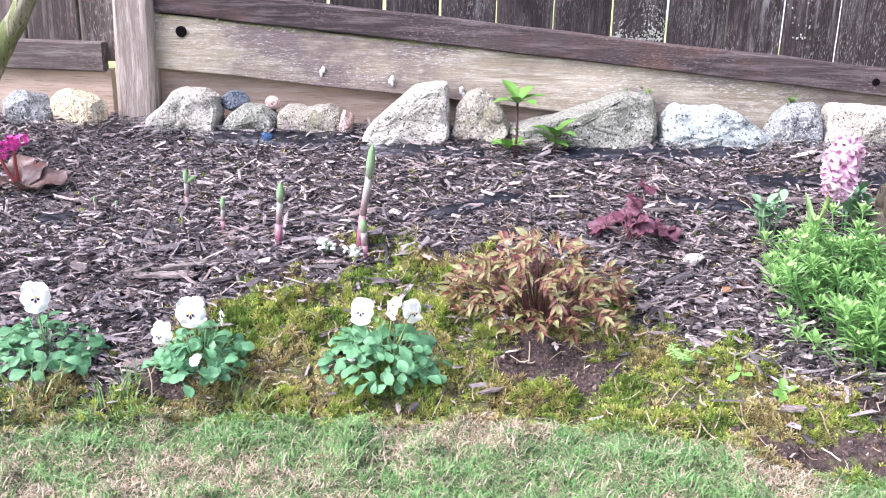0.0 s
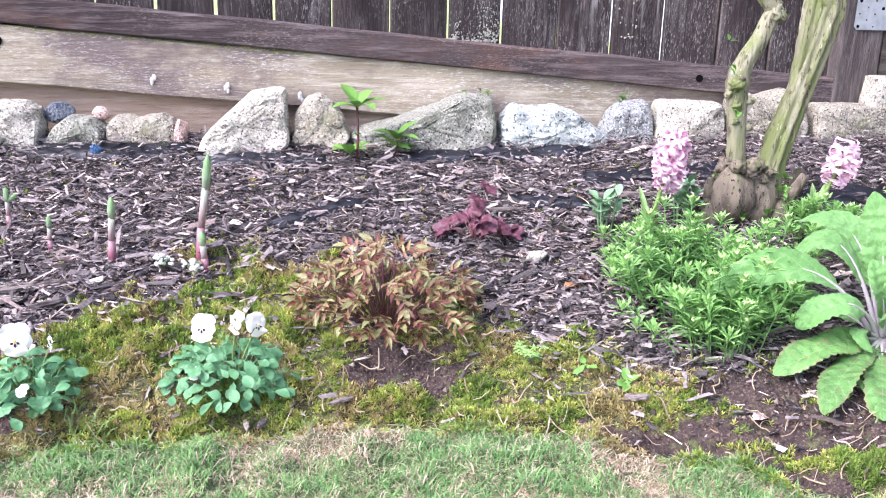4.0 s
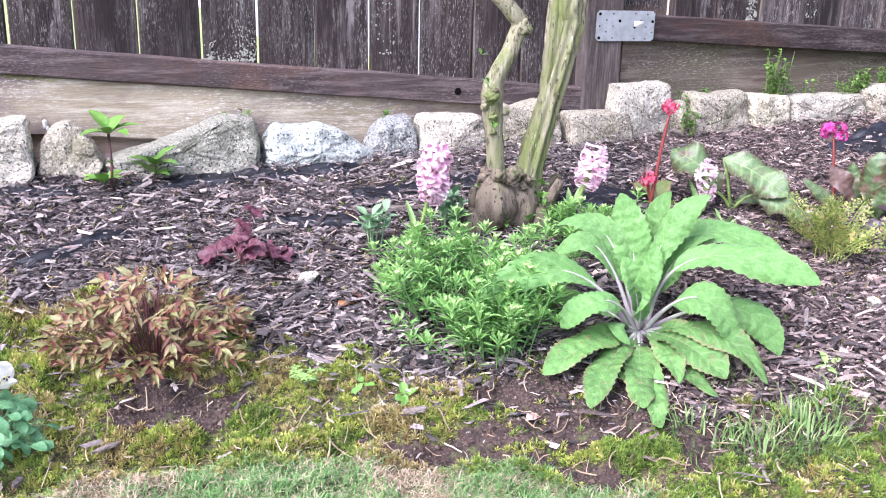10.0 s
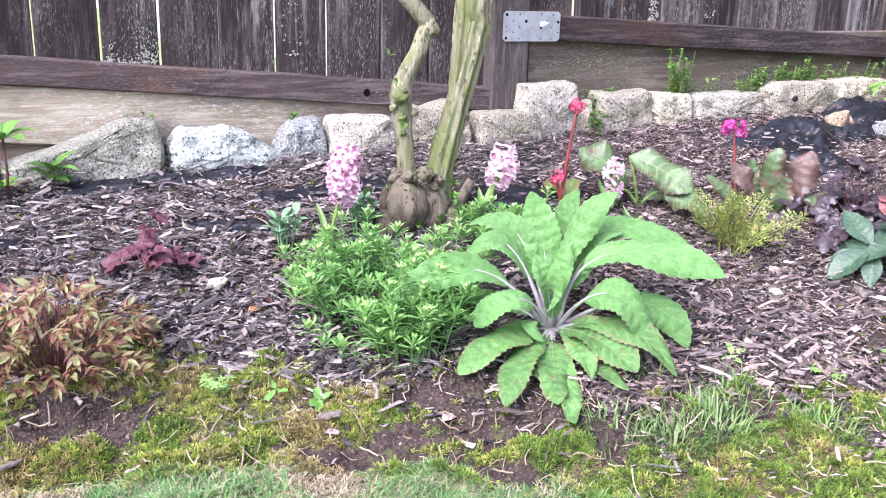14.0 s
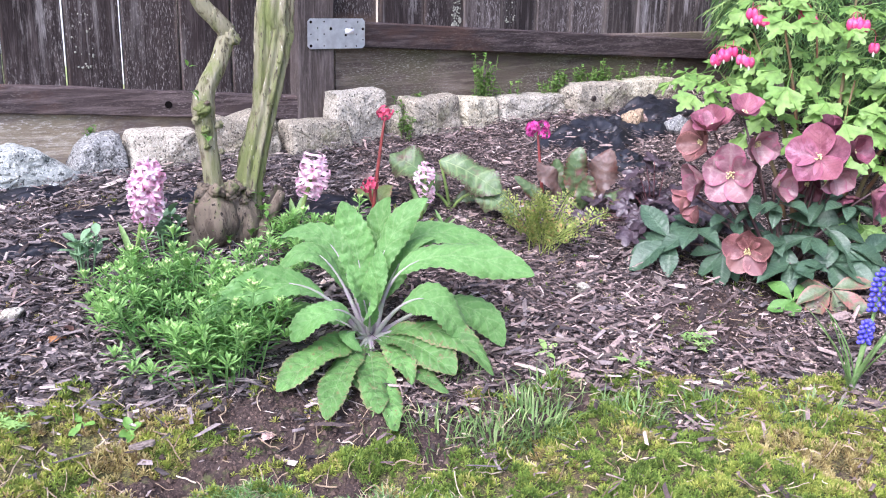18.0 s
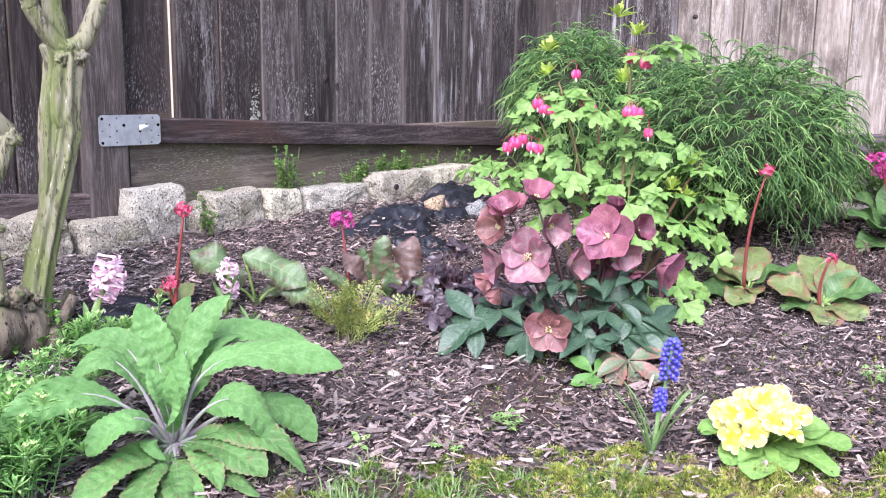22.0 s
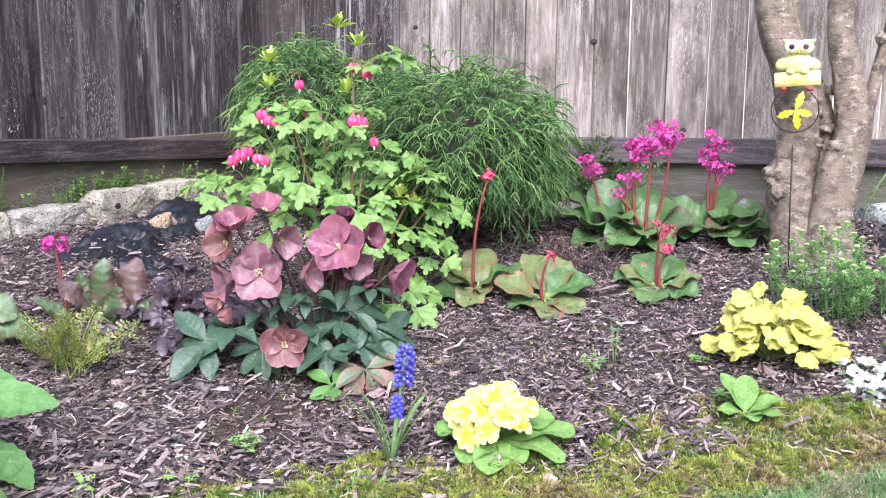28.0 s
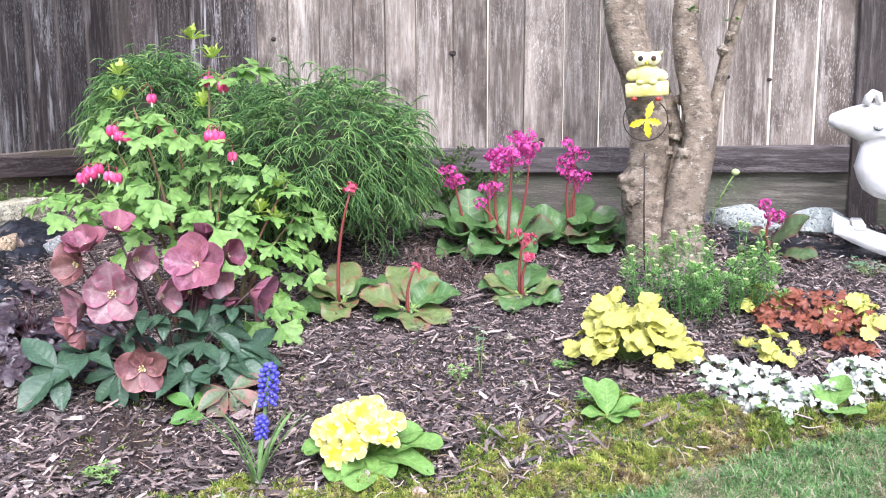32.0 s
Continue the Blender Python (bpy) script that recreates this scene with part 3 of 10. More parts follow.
def build_ground():
    s = []
    xs = [-900, -200, -60, -20, -8, -4, -2.6] + [-2.0 + 0.0125 * i for i in range(449)] + [3.8, 4.4, 6, 9, 20, 60, 200, 900]
    ys = [-900, -200, -60, -20, -8, -4, -2, -1.2] + [-0.8 + 0.0125 * i for i in range(281)] + [2.85, 3.1, 4, 6, 9, 20, 60, 200, 900]
    nx = len(xs)
    verts = [(x, y, ground_z(x, y)) for y in ys for x in xs]
    faces, slots = [], []
    for j in range(len(ys) - 1):
        for i in range(nx - 1):
            a = j * nx + i
            faces.append((a, a + 1, a + nx + 1, a + nx))
            cx, cy = (xs[i] + xs[i + 1]) / 2, (ys[j] + ys[j + 1]) / 2
            if cx > 3.4 or cy > 2.55:
                slots.append(5 if cx < 1.38 and cy > 2.55 else 4)
            elif cx < -2.2 or cy < -0.72 or not -62 < bearing(cx, cy)[1] < 107 or lawnness(cx, cy) > 0:
                slots.append(0)
            elif bare(cx, cy) > 0:
                slots.append(3)
            elif mossness(cx, cy) > 0.05:
                slots.append(2)
            else:
                slots.append(1)
    me = bpy.data.meshes.new("ground")
    me.from_pydata(verts, [], faces)
    for m in (M_TURF, M_SOIL, M_MOSS_GROUND, M_SOIL_BARE, M_BEYOND, M_BEYOND_GREEN):
        me.materials.append(m)
    me.polygons.foreach_set("material_index", slots)
    me.polygons.foreach_set("use_smooth", [True] * len(faces))
    return tagged(new("ground", me), "lawn and planted bank of dark soil and moss", "ground", kind="structure")


build_ground()


# ---------------------------------------------------------------- fences
FENCE_Y, FENCE_X = 2.55, 3.40


def plank_mesh(name, w, h, t=0.018, lean=0.0, cup=0.0):
    """A board that stands on the xz plane, w wide, from z 0 to h, its back at y 0 and its face towards -y."""
    s = Shape()
    n = 5
    for i in range(n + 1):
        z = h * i / n
        o = lean * i / n
        b = 0.003
        prof = [(-w / 2, 0), (-w / 2, -t + b), (-w / 2 + b, -t), (0, -t - cup), (w / 2 - b, -t), (w / 2, -t + b), (w / 2, 0)]
        s.v.extend((x + o, y, z) for x, y in prof)
    for i in range(n):
        for j in range(7):
            a, c = i * 7 + j, i * 7 + (j + 1) % 7
            s.f.append((a, c, c + 7, a + 7))
    s.f.append(tuple(range(7)))
    s.f.append(tuple(reversed(range(n * 7, n * 7 + 7))))
    return s.mesh(name, False)


def beam(p, q, w, h, bevel=0.004, wobble=0.0):
    """A timber from p to q (centres of its lower edge), w deep (towards the back) and h high."""
    p, q = Vector(p), Vector(q)
    d = q - p
    side = Vector((-d.y, d.x, 0)).normalized()
    s = Shape()
    n = max(2, int(d.length / 0.12))
    for i in range(n + 1):
        c = p + d * (i / n)
        wz = wobble * noise.noise(Vector((i * 0.8, p.z * 9, q.x)))
        wz2 = wobble * noise.noise(Vector((i * 0.9, p.z * 9 + 5, q.x)))
        for a, z in ((0, bevel), (bevel, 0), (w - bevel, 0), (w, bevel), (w, h - bevel), (w - bevel, h), (bevel, h), (0, h - bevel)):
            s.v.append(tuple(c + side * a + Vector((0, 0, z + (wz if z < h / 2 else wz2)))))
    for i in range(n):
        for j in range(8):
            a, b = i * 8 + j, i * 8 + (j + 1) % 8
            s.f.append((a, b, b + 8, a + 8))
    s.f.append(tuple(range(8)))
    s.f.append(tuple(reversed(range(n * 8, n * 8 + 8))))
    return s


TOP = 2.15


def fence_boards(parent, gaps, z0_of, along_y, material, gap=0.008):
    """Boards between consecutive gap places."""
    for a, b in zip(gaps, gaps[1:]):
        mid, w = (a + b) / 2, abs(b - a) - gap * R(0.3, 1.5)
        z0 = z0_of(mid)
        me = plank_mesh("board", w, TOP - z0, 0.018, R(-0.006, 0.006), R(0, 0.002))
        m = material(mid) if callable(material) else material
        ob = part("board", me, m, parent)
        if along_y:
            ob.matrix_basis = pose(FENCE_X + 0.02 + R(-0.002, 0.002), mid, z0, 0, 0, -90)
        else:
            ob.matrix_basis = pose(mid, FENCE_Y + 0.02 + R(-0.002, 0.002), z0)


random.seed(11)
# the far left bay, beyond the round-edged post
fence_far = thing("fence_bay", (0, 0, 0), "dark weathered board fence bay with a pale kick board", "fence")
fence_boards(fence_far, [-2.395 + 0.149 * i for i in range(10)], lambda x: 0.64, False, M_WOOD_FAR)
part("rail", beam((-2.4, FENCE_Y - 0.04, 0.625), (-1.13, FENCE_Y - 0.04, 0.615), 0.04, 0.078), M_RAIL_FAR, fence_far, smooth=False)
part("kick_board", beam((-2.4, FENCE_Y - 0.012, 0.42), (-1.12, FENCE_Y - 0.012, 0.42), 0.03, 0.2), M_KICK_LOW, fence_far, "pale unpainted kick board", smooth=False)

# the bay with the sagging rail
fence_left = thing("fence_bay", (0, 0, 0), "dark weathered board fence bay with a sagging rail", "fence")
A1 = [-1.04, -0.824, -0.674, -0.525, -0.374, -0.224, -0.077, 0.074, 0.226, 0.372, 0.521, 0.668, 0.816, 0.969, 1.115, 1.262, 1.31]
fence_boards(fence_left, A1, lambda x: 0.73 - 0.0858 * (x + 1.01), False, M_WOOD_DARK, 0.008)
part("rail", beam((-0.985, FENCE_Y - 0.04, 0.779), (1.30, FENCE_Y - 0.04, 0.582), 0.05, 0.069, wobble=0.003), M_RAIL, fence_left, smooth=False)
part("kick_board", beam((-1.0, FENCE_Y - 0.035, 0.630), (1.30, FENCE_Y - 0.02, 0.448), 0.032, 0.144, wobble=0.003), M_KICK, fence_left, "pale split kick board with mossy edge", smooth=False)
part("kick_board", beam((-0.99, FENCE_Y - 0.006, 0.43), (1.30, FENCE_Y - 0.006, 0.40), 0.03, 0.225), M_KICK_LOW, fence_left, "pale unpainted lower kick board", smooth=False)
part("knot_hole", Shape().tube([(-0.911, FENCE_Y - 0.0372, 0.728), (-0.911, FENCE_Y - 0.030, 0.728)], 0.015, 14), M_HOLE, fence_left, smooth=False)
part("knot_hole", Shape().tube([(0.913, FENCE_Y - 0.0415, 0.649), (0.913, FENCE_Y - 0.034, 0.649)], 0.010, 12), M_HOLE, fence_left, smooth=False)

# the bay right of the middle post
fence_mid = thing("fence_bay", (0, 0, 0), "dark streaked board fence bay with lichen", "fence")
A2 = [1.605, 1.764, 1.918, 2.075, 2.232, 2.387, 2.553, 2.722, 2.891, 3.05, 3.21, 3.38]
fence_boards(fence_mid, A2, lambda x: 0.80 - 0.052 * (x - 1.6), False, lambda x: M_WOOD_DARK if x < 1.95 else M_WOOD_PATCHY, 0.0035)
fence_boards(fence_mid, [1.425, 1.592], lambda x: 0.852, False, M_WOOD_DARK, 0.002)
part("rail", beam((1.42, FENCE_Y - 0.04, 0.788), (3.39, FENCE_Y - 0.04, 0.684), 0.05, 0.076), M_RAIL, fence_mid, smooth=False)
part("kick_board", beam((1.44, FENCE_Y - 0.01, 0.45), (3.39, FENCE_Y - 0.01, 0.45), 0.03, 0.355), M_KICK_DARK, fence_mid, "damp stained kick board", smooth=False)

# the bays along the other side of the corner
fence_right = thing("fence_bay", (0, 0, 0), "silver-grey weathered board fence bay", "fence")
B = [2.50, 2.36, 2.217, 2.065, 1.913, 1.78, 1.645, 1.507, 1.378, 1.253, 1.114, 0.984, 0.848, 0.71, 0.582, 0.445, 0.307, 0.168, 0.027, -0.113, -0.253, -0.39, -0.53, -0.67, -0.81, -0.95]
fence_boards(fence_right, B, lambda y: 0.80, True, lambda y: M_WOOD_PATCHY if y > 1.85 else M_WOOD_GREY, 0.008)
part("rail", beam((FENCE_X - 0.04, 2.50, 0.690), (FENCE_X - 0.04, -0.22, 0.757), 0.05, 0.088), M_RAIL_GREY, fence_right, smooth=False)
part("rail", beam((FENCE_X - 0.04, -0.30, 0.757), (FENCE_X - 0.04, -1.0, 0.765), 0.05, 0.088), M_RAIL_GREY, fence_right, smooth=False)
part("kick_board", beam((FENCE_X - 0.012, 2.5, 0.45), (FENCE_X - 0.012, -1.0, 0.45), 0.03, 0.325), M_KICK_SIDE, fence_right, "damp grey kick board", smooth=False)

# Added backdrop: its cream stands in for the light through the board gaps.
M_GAP_BACKDROP = mat("cream_backdrop", (0.62, 0.55, 0.44), 0.9, [((0.55, 0.48, 0.38), 3, 0.45, 0.6, 4)], 0.2, 40)
wall_beyond = tagged(part("wall_beyond", Shape().box((6.0, -6.0, 0.0), (6.2, 5.5, 5.0)).box((1.9, 5.5, 0.0), (6.2, 5.7, 5.0)), M_GAP_BACKDROP, None, smooth=False), "plain cream wall beyond the fence", "wall", kind="structure")

M_LICHEN = mat("pale_lichen", (0.34, 0.35, 0.29), 0.95, [((0.22, 0.23, 0.18), 60, 0.45, 0.65, 4)], 0.6, 150)


def lichen(owner, x0, x1, z0, z1, count, seed, y=FENCE_Y - 0.0):
    """Crusty flakes on the face of a board."""
    rnd = random.Random(seed)
    s = Shape()
    for _ in range(count):
        f = rnd.random() ** 1.8
        x, z = rnd.uniform(x0, x1), z0 + (z1 - z0) * f
        x += 0.012 * noise.noise(Vector((z * 60, seed, 0)))
        r = rnd.uniform(0.001, 0.0032) * (1.1 - 0.6 * f)
        s.ball(Matrix.Translation((x, y, z)), r, 0.0022, r * rnd.uniform(0.8, 1.6), 6, 4)
    tagged(part("lichen", s, M_LICHEN, owner, "crusty pale lichen"), kind="stuff")


lichen(fence_left, 0.235, 0.262, 0.742, 0.80, 40, 1)
lichen(fence_left, 0.305, 0.365, 0.737, 0.83, 110, 2)
lichen(fence_left, 0.24, 0.36, 0.735, 0.76, 60, 3)
lichen(fence_left, 0.69, 0.74, 0.75, 0.95, 30, 6)
lichen(fence_mid, 1.875, 1.905, 0.842, 0.955, 120, 4, FENCE_Y - 0.001)
lichen(fence_mid, 2.09, 2.13, 0.85, 1.0, 26, 5, FENCE_Y - 0.001)

M_KNOT = mat("dark_wood_knot", (0.022, 0.016, 0.014), 0.85, [((0.09, 0.07, 0.055), 160, 0.5, 0.6, 4)], 0.6, 150)
for x, z, r in ((2.184, 0.976, 0.011), (2.237, 0.944, 0.009), (2.645, 0.95, 0.012), (2.30, 0.885, 0.006)):
    part("knot", Shape().ball(Matrix.Translation((x, FENCE_Y + 0.001, z)), r, 0.0035, r * 1.5, 14, 8), M_KNOT, fence_mid, "dark oval knot")
for y, z, r in ((0.78, 0.846, 0.008), (1.112, 1.15, 0.010), (1.837, 1.215, 0.008), (0.16, 1.06, 0.006), (0.03, 1.05, 0.006)):
    part("knot", Shape().ball(Matrix.Translation((FENCE_X + 0.001, y, z)), 0.0035, r * 1.4, r, 14, 8), M_KNOT, fence_right, "dark oval knot")

# moss along the top edge of the split kick board
random.seed(12)
s = Shape()
for _ in range(900):
    x = -0.97 + 0.85 * random.random() ** 1.3
    z = 0.773 - 0.079 * (x + 1.0)
    q = R(0, 6.283)
    k, l = len(s.v), R(0.004, 0.010)
    p = Vector((x, FENCE_Y - 0.036 + R(-0.002, 0.012), z - R(0, 0.008)))
    s.v += [tuple(p + Vector((-0.0012, 0, 0))), tuple(p + Vector((0.0012, 0, 0))), tuple(p + Vector((math.cos(q) * l * 0.6, -abs(math.sin(q)) * l * 0.6, l * 0.6)))]
    s.f.append((k, k + 1, k + 2))
M_MOSS_EDGE = island_mix("board_moss", [(0.0, (0.12, 0.19, 0.03)), (0.6, (0.26, 0.34, 0.06)), (1.0, (0.38, 0.42, 0.12))], 0.9, 0, 40, 0.2)
tagged(part("moss_strip", s, M_MOSS_EDGE, fence_left, "bright green moss on the board edge"), kind="stuff")

M_SPLASH = mat("white_bird_splash", (0.62, 0.61, 0.57), 0.9, [((0.4, 0.38, 0.34), 90, 0.5, 0.62, 4)], 0.3, 120)
for i, (x, y, z) in enumerate([(-0.536, 2.516, 0.639), (-0.349, 2.516, 0.62), (-0.16, 2.516, 0.597)]):
    s = Shape()
    for k in range(3):
        s.ball(Matrix.Translation((x + 0.004 * math.cos(2.1 * k + i), y - 0.0015, z - 0.007 * k)), 0.006 - 0.001 * k, 0.002, 0.009 - 0.001 * k, 10, 6)
    part("splash", s, M_SPLASH, fence_left, "white dried splash")

# posts
post_left = tagged(part("fence_post", Shape().box((-0.052, -0.05, 0), (0.052, 0.05, 1.75), None, 0.012), M_POST, None, smooth=False), "grey weathered square timber fence post", "fence post")
post_left.matrix_basis = pose(-1.041, 2.53, 0.40, 0, 1.5, 0)
post_mid = tagged(part("fence_post", Shape().box((-0.0615, -0.05, 0), (0.0615, 0.05, 1.75), None, 0.005), M_POST_DARK, None, smooth=False), "dark timber fence post with a steel plate", "fence post")
post_mid.matrix_basis = pose(1.3575, 2.555, 0.40)
post_right = tagged(part("fence_post", Shape().box((-0.045, -0.045, 0), (0.045, 0.045, 1.75), None, 0.005), M_POST_DARK, None, smooth=False), "dark timber fence post", "fence post")
post_right.matrix_basis = pose(3.42, -0.27, 0.45)
post_corner = tagged(part("fence_post", Shape().box((-0.045, -0.045, 0), (0.045, 0.045, 1.75), None, 0.005), M_POST_DARK, None, smooth=False), "dark timber corner fence post", "fence post")
post_corner.matrix_basis = pose(3.44, 2.59, 0.45)


def mending_plate():
    s = Shape()
    w, h, t, c = 0.095, 0.043, 0.0025, 0.008
    ring = [(-w + c, -h), (w - c, -h), (w, -h + c), (w, h - c), (w - c, h), (-w + c, h), (-w, h - c), (-w, -h + c)]
    s.v = [(x, 0, z) for x, z in ring] + [(x, -t, z) for x, z in ring]
    s.f = [tuple(range(8)), tuple(reversed(range(8, 16)))] + [(i, i + 8, (i + 1) % 8 + 8, (i + 1) % 8) for i in range(8)]
    ob = tagged(part("mending_plate", s, M_ZINC, None, smooth=False), "galvanised steel mending plate screwed to the fence post", "metal plate")
    ob.matrix_basis = pose(1.4225, 2.502, 0.827, 0, 0.5, 0)
    for x, z, r in ((-0.085, 0.033, 0.0045), (-0.085, -0.034, 0.0045), (-0.02, 0.014, 0.0045), (0.05, 0.013, 0.0045), (0.088, 0.013, 0.0045), (0.03, -0.004, 0.004),
                    (-0.042, 0.034, 0.0022), (-0.063, 0.016, 0.0022), (-0.042, -0.001, 0.0022), (-0.085, -0.001, 0.0022), (-0.063, -0.017, 0.0022), (-0.042, -0.034, 0.0022),
                    (0.03, 0.035, 0.0022), (0.07, 0.033, 0.0022), (0.066, -0.003, 0.0022), (0.066, -0.036, 0.0022), (0.03, -0.036, 0.0022), (0.088, -0.018, 0.0022)):
        part("screw_hole", Shape().tube([(x, -t - 0.0006, z), (x, -t + 0.001, z)], r, 8), M_HOLE, ob)
    part("sticker", Shape().box((0.028, -t - 0.0008, -0.002), (0.058, -t + 0.0005, 0.014)), M_PAPER, ob)


mending_plate()


# ---------------------------------------------------------------- stones along the fences
def stone_mat(name, base, dark, light, rough=0.9, moss=None, grain=160):
    spots = [(dark, 11, 0.50, 0.62, 8), (light, 26, 0.50, 0.60, 8), (tuple(c * 0.6 for c in dark), 19, 0.60, 0.66, 8), (tuple(min(0.8, c * 1.25) for c in light), grain * 1.3, 0.53, 0.58, 3), (tuple(c * 0.3 for c in dark), grain, 0.575, 0.61, 3)]
    if moss:
        spots.append((moss, 7, 0.56, 0.68, 6))
    return mat(name, base, rough, spots, 1.0, 120, obj=0.08)


M_GRANITE = stone_mat("pale_granite", (0.37, 0.35, 0.28), (0.24, 0.22, 0.17), (0.45, 0.43, 0.355))
M_GRANITE_DULL = stone_mat("dull_granite", (0.29, 0.265, 0.20), (0.15, 0.13, 0.095), (0.38, 0.355, 0.28), moss=(0.167, 0.167, 0.090))
M_STONE_GREEN = stone_mat("green_grey_stone", (0.22, 0.225, 0.175), (0.10, 0.105, 0.08), (0.32, 0.315, 0.26), moss=(0.10, 0.11, 0.07))
M_STONE_BLUE = stone_mat("pale_blue_green_stone", (0.33, 0.365, 0.335), (0.24, 0.275, 0.25), (0.43, 0.46, 0.42), grain=110)
M_STONE_YELLOW = stone_mat("yellow_sandstone", (0.425, 0.365, 0.230), (0.255, 0.221, 0.136), (0.510, 0.459, 0.323))
M_STONE_GREY = stone_mat("dark_grey_stone", (0.20, 0.21, 0.20), (0.10, 0.105, 0.10), (0.32, 0.33, 0.31))
M_STONE_SLATE = stone_mat("blue_slate_stone", (0.085, 0.10, 0.125), (0.045, 0.055, 0.07), (0.16, 0.18, 0.20))
M_STONE_CREAM = stone_mat("cream_stone", (0.414, 0.387, 0.279), (0.252, 0.225, 0.154), (0.522, 0.495, 0.373))
M_STONE_TAN = stone_mat("tan_stone", (0.36, 0.27, 0.17), (0.2, 0.15, 0.09), (0.46, 0.36, 0.24))
M_BLUE_BIT = stone_mat("bright_blue_stone", (0.028, 0.072, 0.165), (0.017, 0.044, 0.110), (0.055, 0.121, 0.231))
M_STONE_PINK = stone_mat("pink_stone", (0.48, 0.32, 0.27), (0.3, 0.2, 0.17), (0.58, 0.44, 0.38))


def rock(name, x0, x1, z0, z1, material, label, seed, y=2.40, depth=0.11, boxy=0.55, planes=9, shear=0.0, turn=0.0, sink=0.012, category="stone", x_face=False, group="stones edging the bed", wedge=0.0, profile=None):
    """A stone between x0 and x1 that stands from z0 to z1, its front near y."""
    rnd = random.Random(seed)
    w, h = (x1 - x0) / 2, (z1 - z0 + sink) / 2
    if profile is None and boxy < 0.4:
        j = [rnd.uniform(0, 0.10) for _ in range(9)]
        profile = [(j[0], 0), (j[1] * 0.4, 0.5), (j[2], 0.94 - j[3]), (0.07 + j[3] * 0.5, 1 - j[4] * 0.6), (0.5, 1 - j[5] * 0.5), (0.95 - j[6] * 0.5, 1 - j[7] * 0.8), (1 - j[7] * 0.6, 0.93 - j[8]), (1 - j[8] * 0.3, 0.4), (1 - j[4] * 0.8, 0)]
    s = Shape()
    seg, rings = 40, 26
    cuts = []
    for _ in range(planes + (0 if planes < 4 else 6 if boxy > 0.5 else 2)):
        nrm = Vector((rnd.uniform(-1, 1), rnd.uniform(-1, 0.6), rnd.uniform(-0.4, 1))).normalized()
        cuts.append((nrm, rnd.uniform(0.70, 1.0) * (0.92 if boxy > 0.6 else 1.08)))

    def place(a, b):
        def pw(c):
            return math.copysign(abs(c) ** boxy, c)
        p = Vector((pw(math.cos(b)) * pw(math.cos(a)), pw(math.cos(b)) * pw(math.sin(a)), pw(math.sin(b))))
        for nrm, d in cuts:
            k = p.dot(nrm)
            if k > d:
                p -= nrm * (k - d)
        o = Vector((seed * 1.7, seed * 0.3, 0))
        f = 1 + 0.05 * noise.noise(p * 1.6 + o) + 0.03 * noise.noise(p * 4.5 + o) + 0.02 * noise.noise(p * 11 + o) + 0.012 * noise.noise(p * 24 + o)
        return p * f

    pts, faces = [], []
    if profile:
        cx, cz = 0.5, 0.45
        out = []
        m_ = len(profile)
        for i in range(m_):
            (ax, az), (bx, bz) = profile[i], profile[(i + 1) % m_]
            for k in range(7):
                out.append((ax + (bx - ax) * k / 7, az + (bz - az) * k / 7))
        nn = len(out)
        out = [tuple(sum(out[(i + d) % nn][c] for d in (-1, 0, 1)) / 3 for c in (0, 1)) for i in range(nn)]
        o = Vector((seed * 3.1, seed * 0.7, 0))
        shells = [(0.02, -1.0), (0.25, -0.99), (0.45, -0.97), (0.62, -0.95), (0.82, -0.93), (0.93, -0.89), (0.985, -0.76), (1.0, -0.4), (1.0, 0.3), (0.97, 0.8), (0.8, 1.0), (0.02, 1.0)]
        for sc, yy in shells:
            for u, v in out:
                px, pz = (cx + (u - cx) * sc), (cz + (v - cz) * sc)
                x, z = (px - 0.5) * 2 * w, (pz - 0.5) * 2 * h
                q = Vector((x * 16, yy * 0.8, z * 16)) + o
                tilt = 0.34 * noise.noise(Vector((x * 7, 0, z * 7)) + o) + 0.24 * noise.noise(Vector((x * 22, 0, z * 22)) + o)
                f = 0.0035 * noise.noise(q * 2.2) + 0.0025 * noise.noise(q * 6)
                y_ = (yy + (tilt + 0.25 * (pz - 0.4)) * (1 if yy < 0 else 0) * sc) * depth / 2
                pts.append((x + f * 1.3, y_ + f * 1.2, z + f))
        rings, seg = len(shells) - 1, nn
        for i in range(rings):
            for j in range(seg):
                a, b = i * seg + j, i * seg + (j + 1) % seg
                faces.append((a, b, b + seg, a + seg))
        s.add(pts, faces)
        pts, faces = [], []
        seg = rings = 0
    if not profile:
        for i in range(rings + 1):
            b = -math.pi / 2 + math.pi * i / rings
            for j in range(seg):
                p = place(2 * math.pi * j / seg, b)
                top = max(0.0, (p.z + 1) / 2)
                x = p.x * w * 1.06
                z = p.z * h * 1.06
                if wedge:
                    z = -h + (z + h) * max(0.25, 1 + wedge * p.x)
                pts.append((x + shear * top * w, p.y * depth / 2 * 1.05, z))
        for i in range(rings):
            for j in range(seg):
                a, b = i * seg + j, i * seg + (j + 1) % seg
                faces.append((a, b, b + seg, a + seg))
    s.add(pts, faces)
    ob = tagged(part(name, s, material, None, smooth=False), label, category, group)
    ob.matrix_basis = pose((x0 + x1) / 2, y + depth / 2, z0 - sink + h, 0, 0, turn)
    return ob


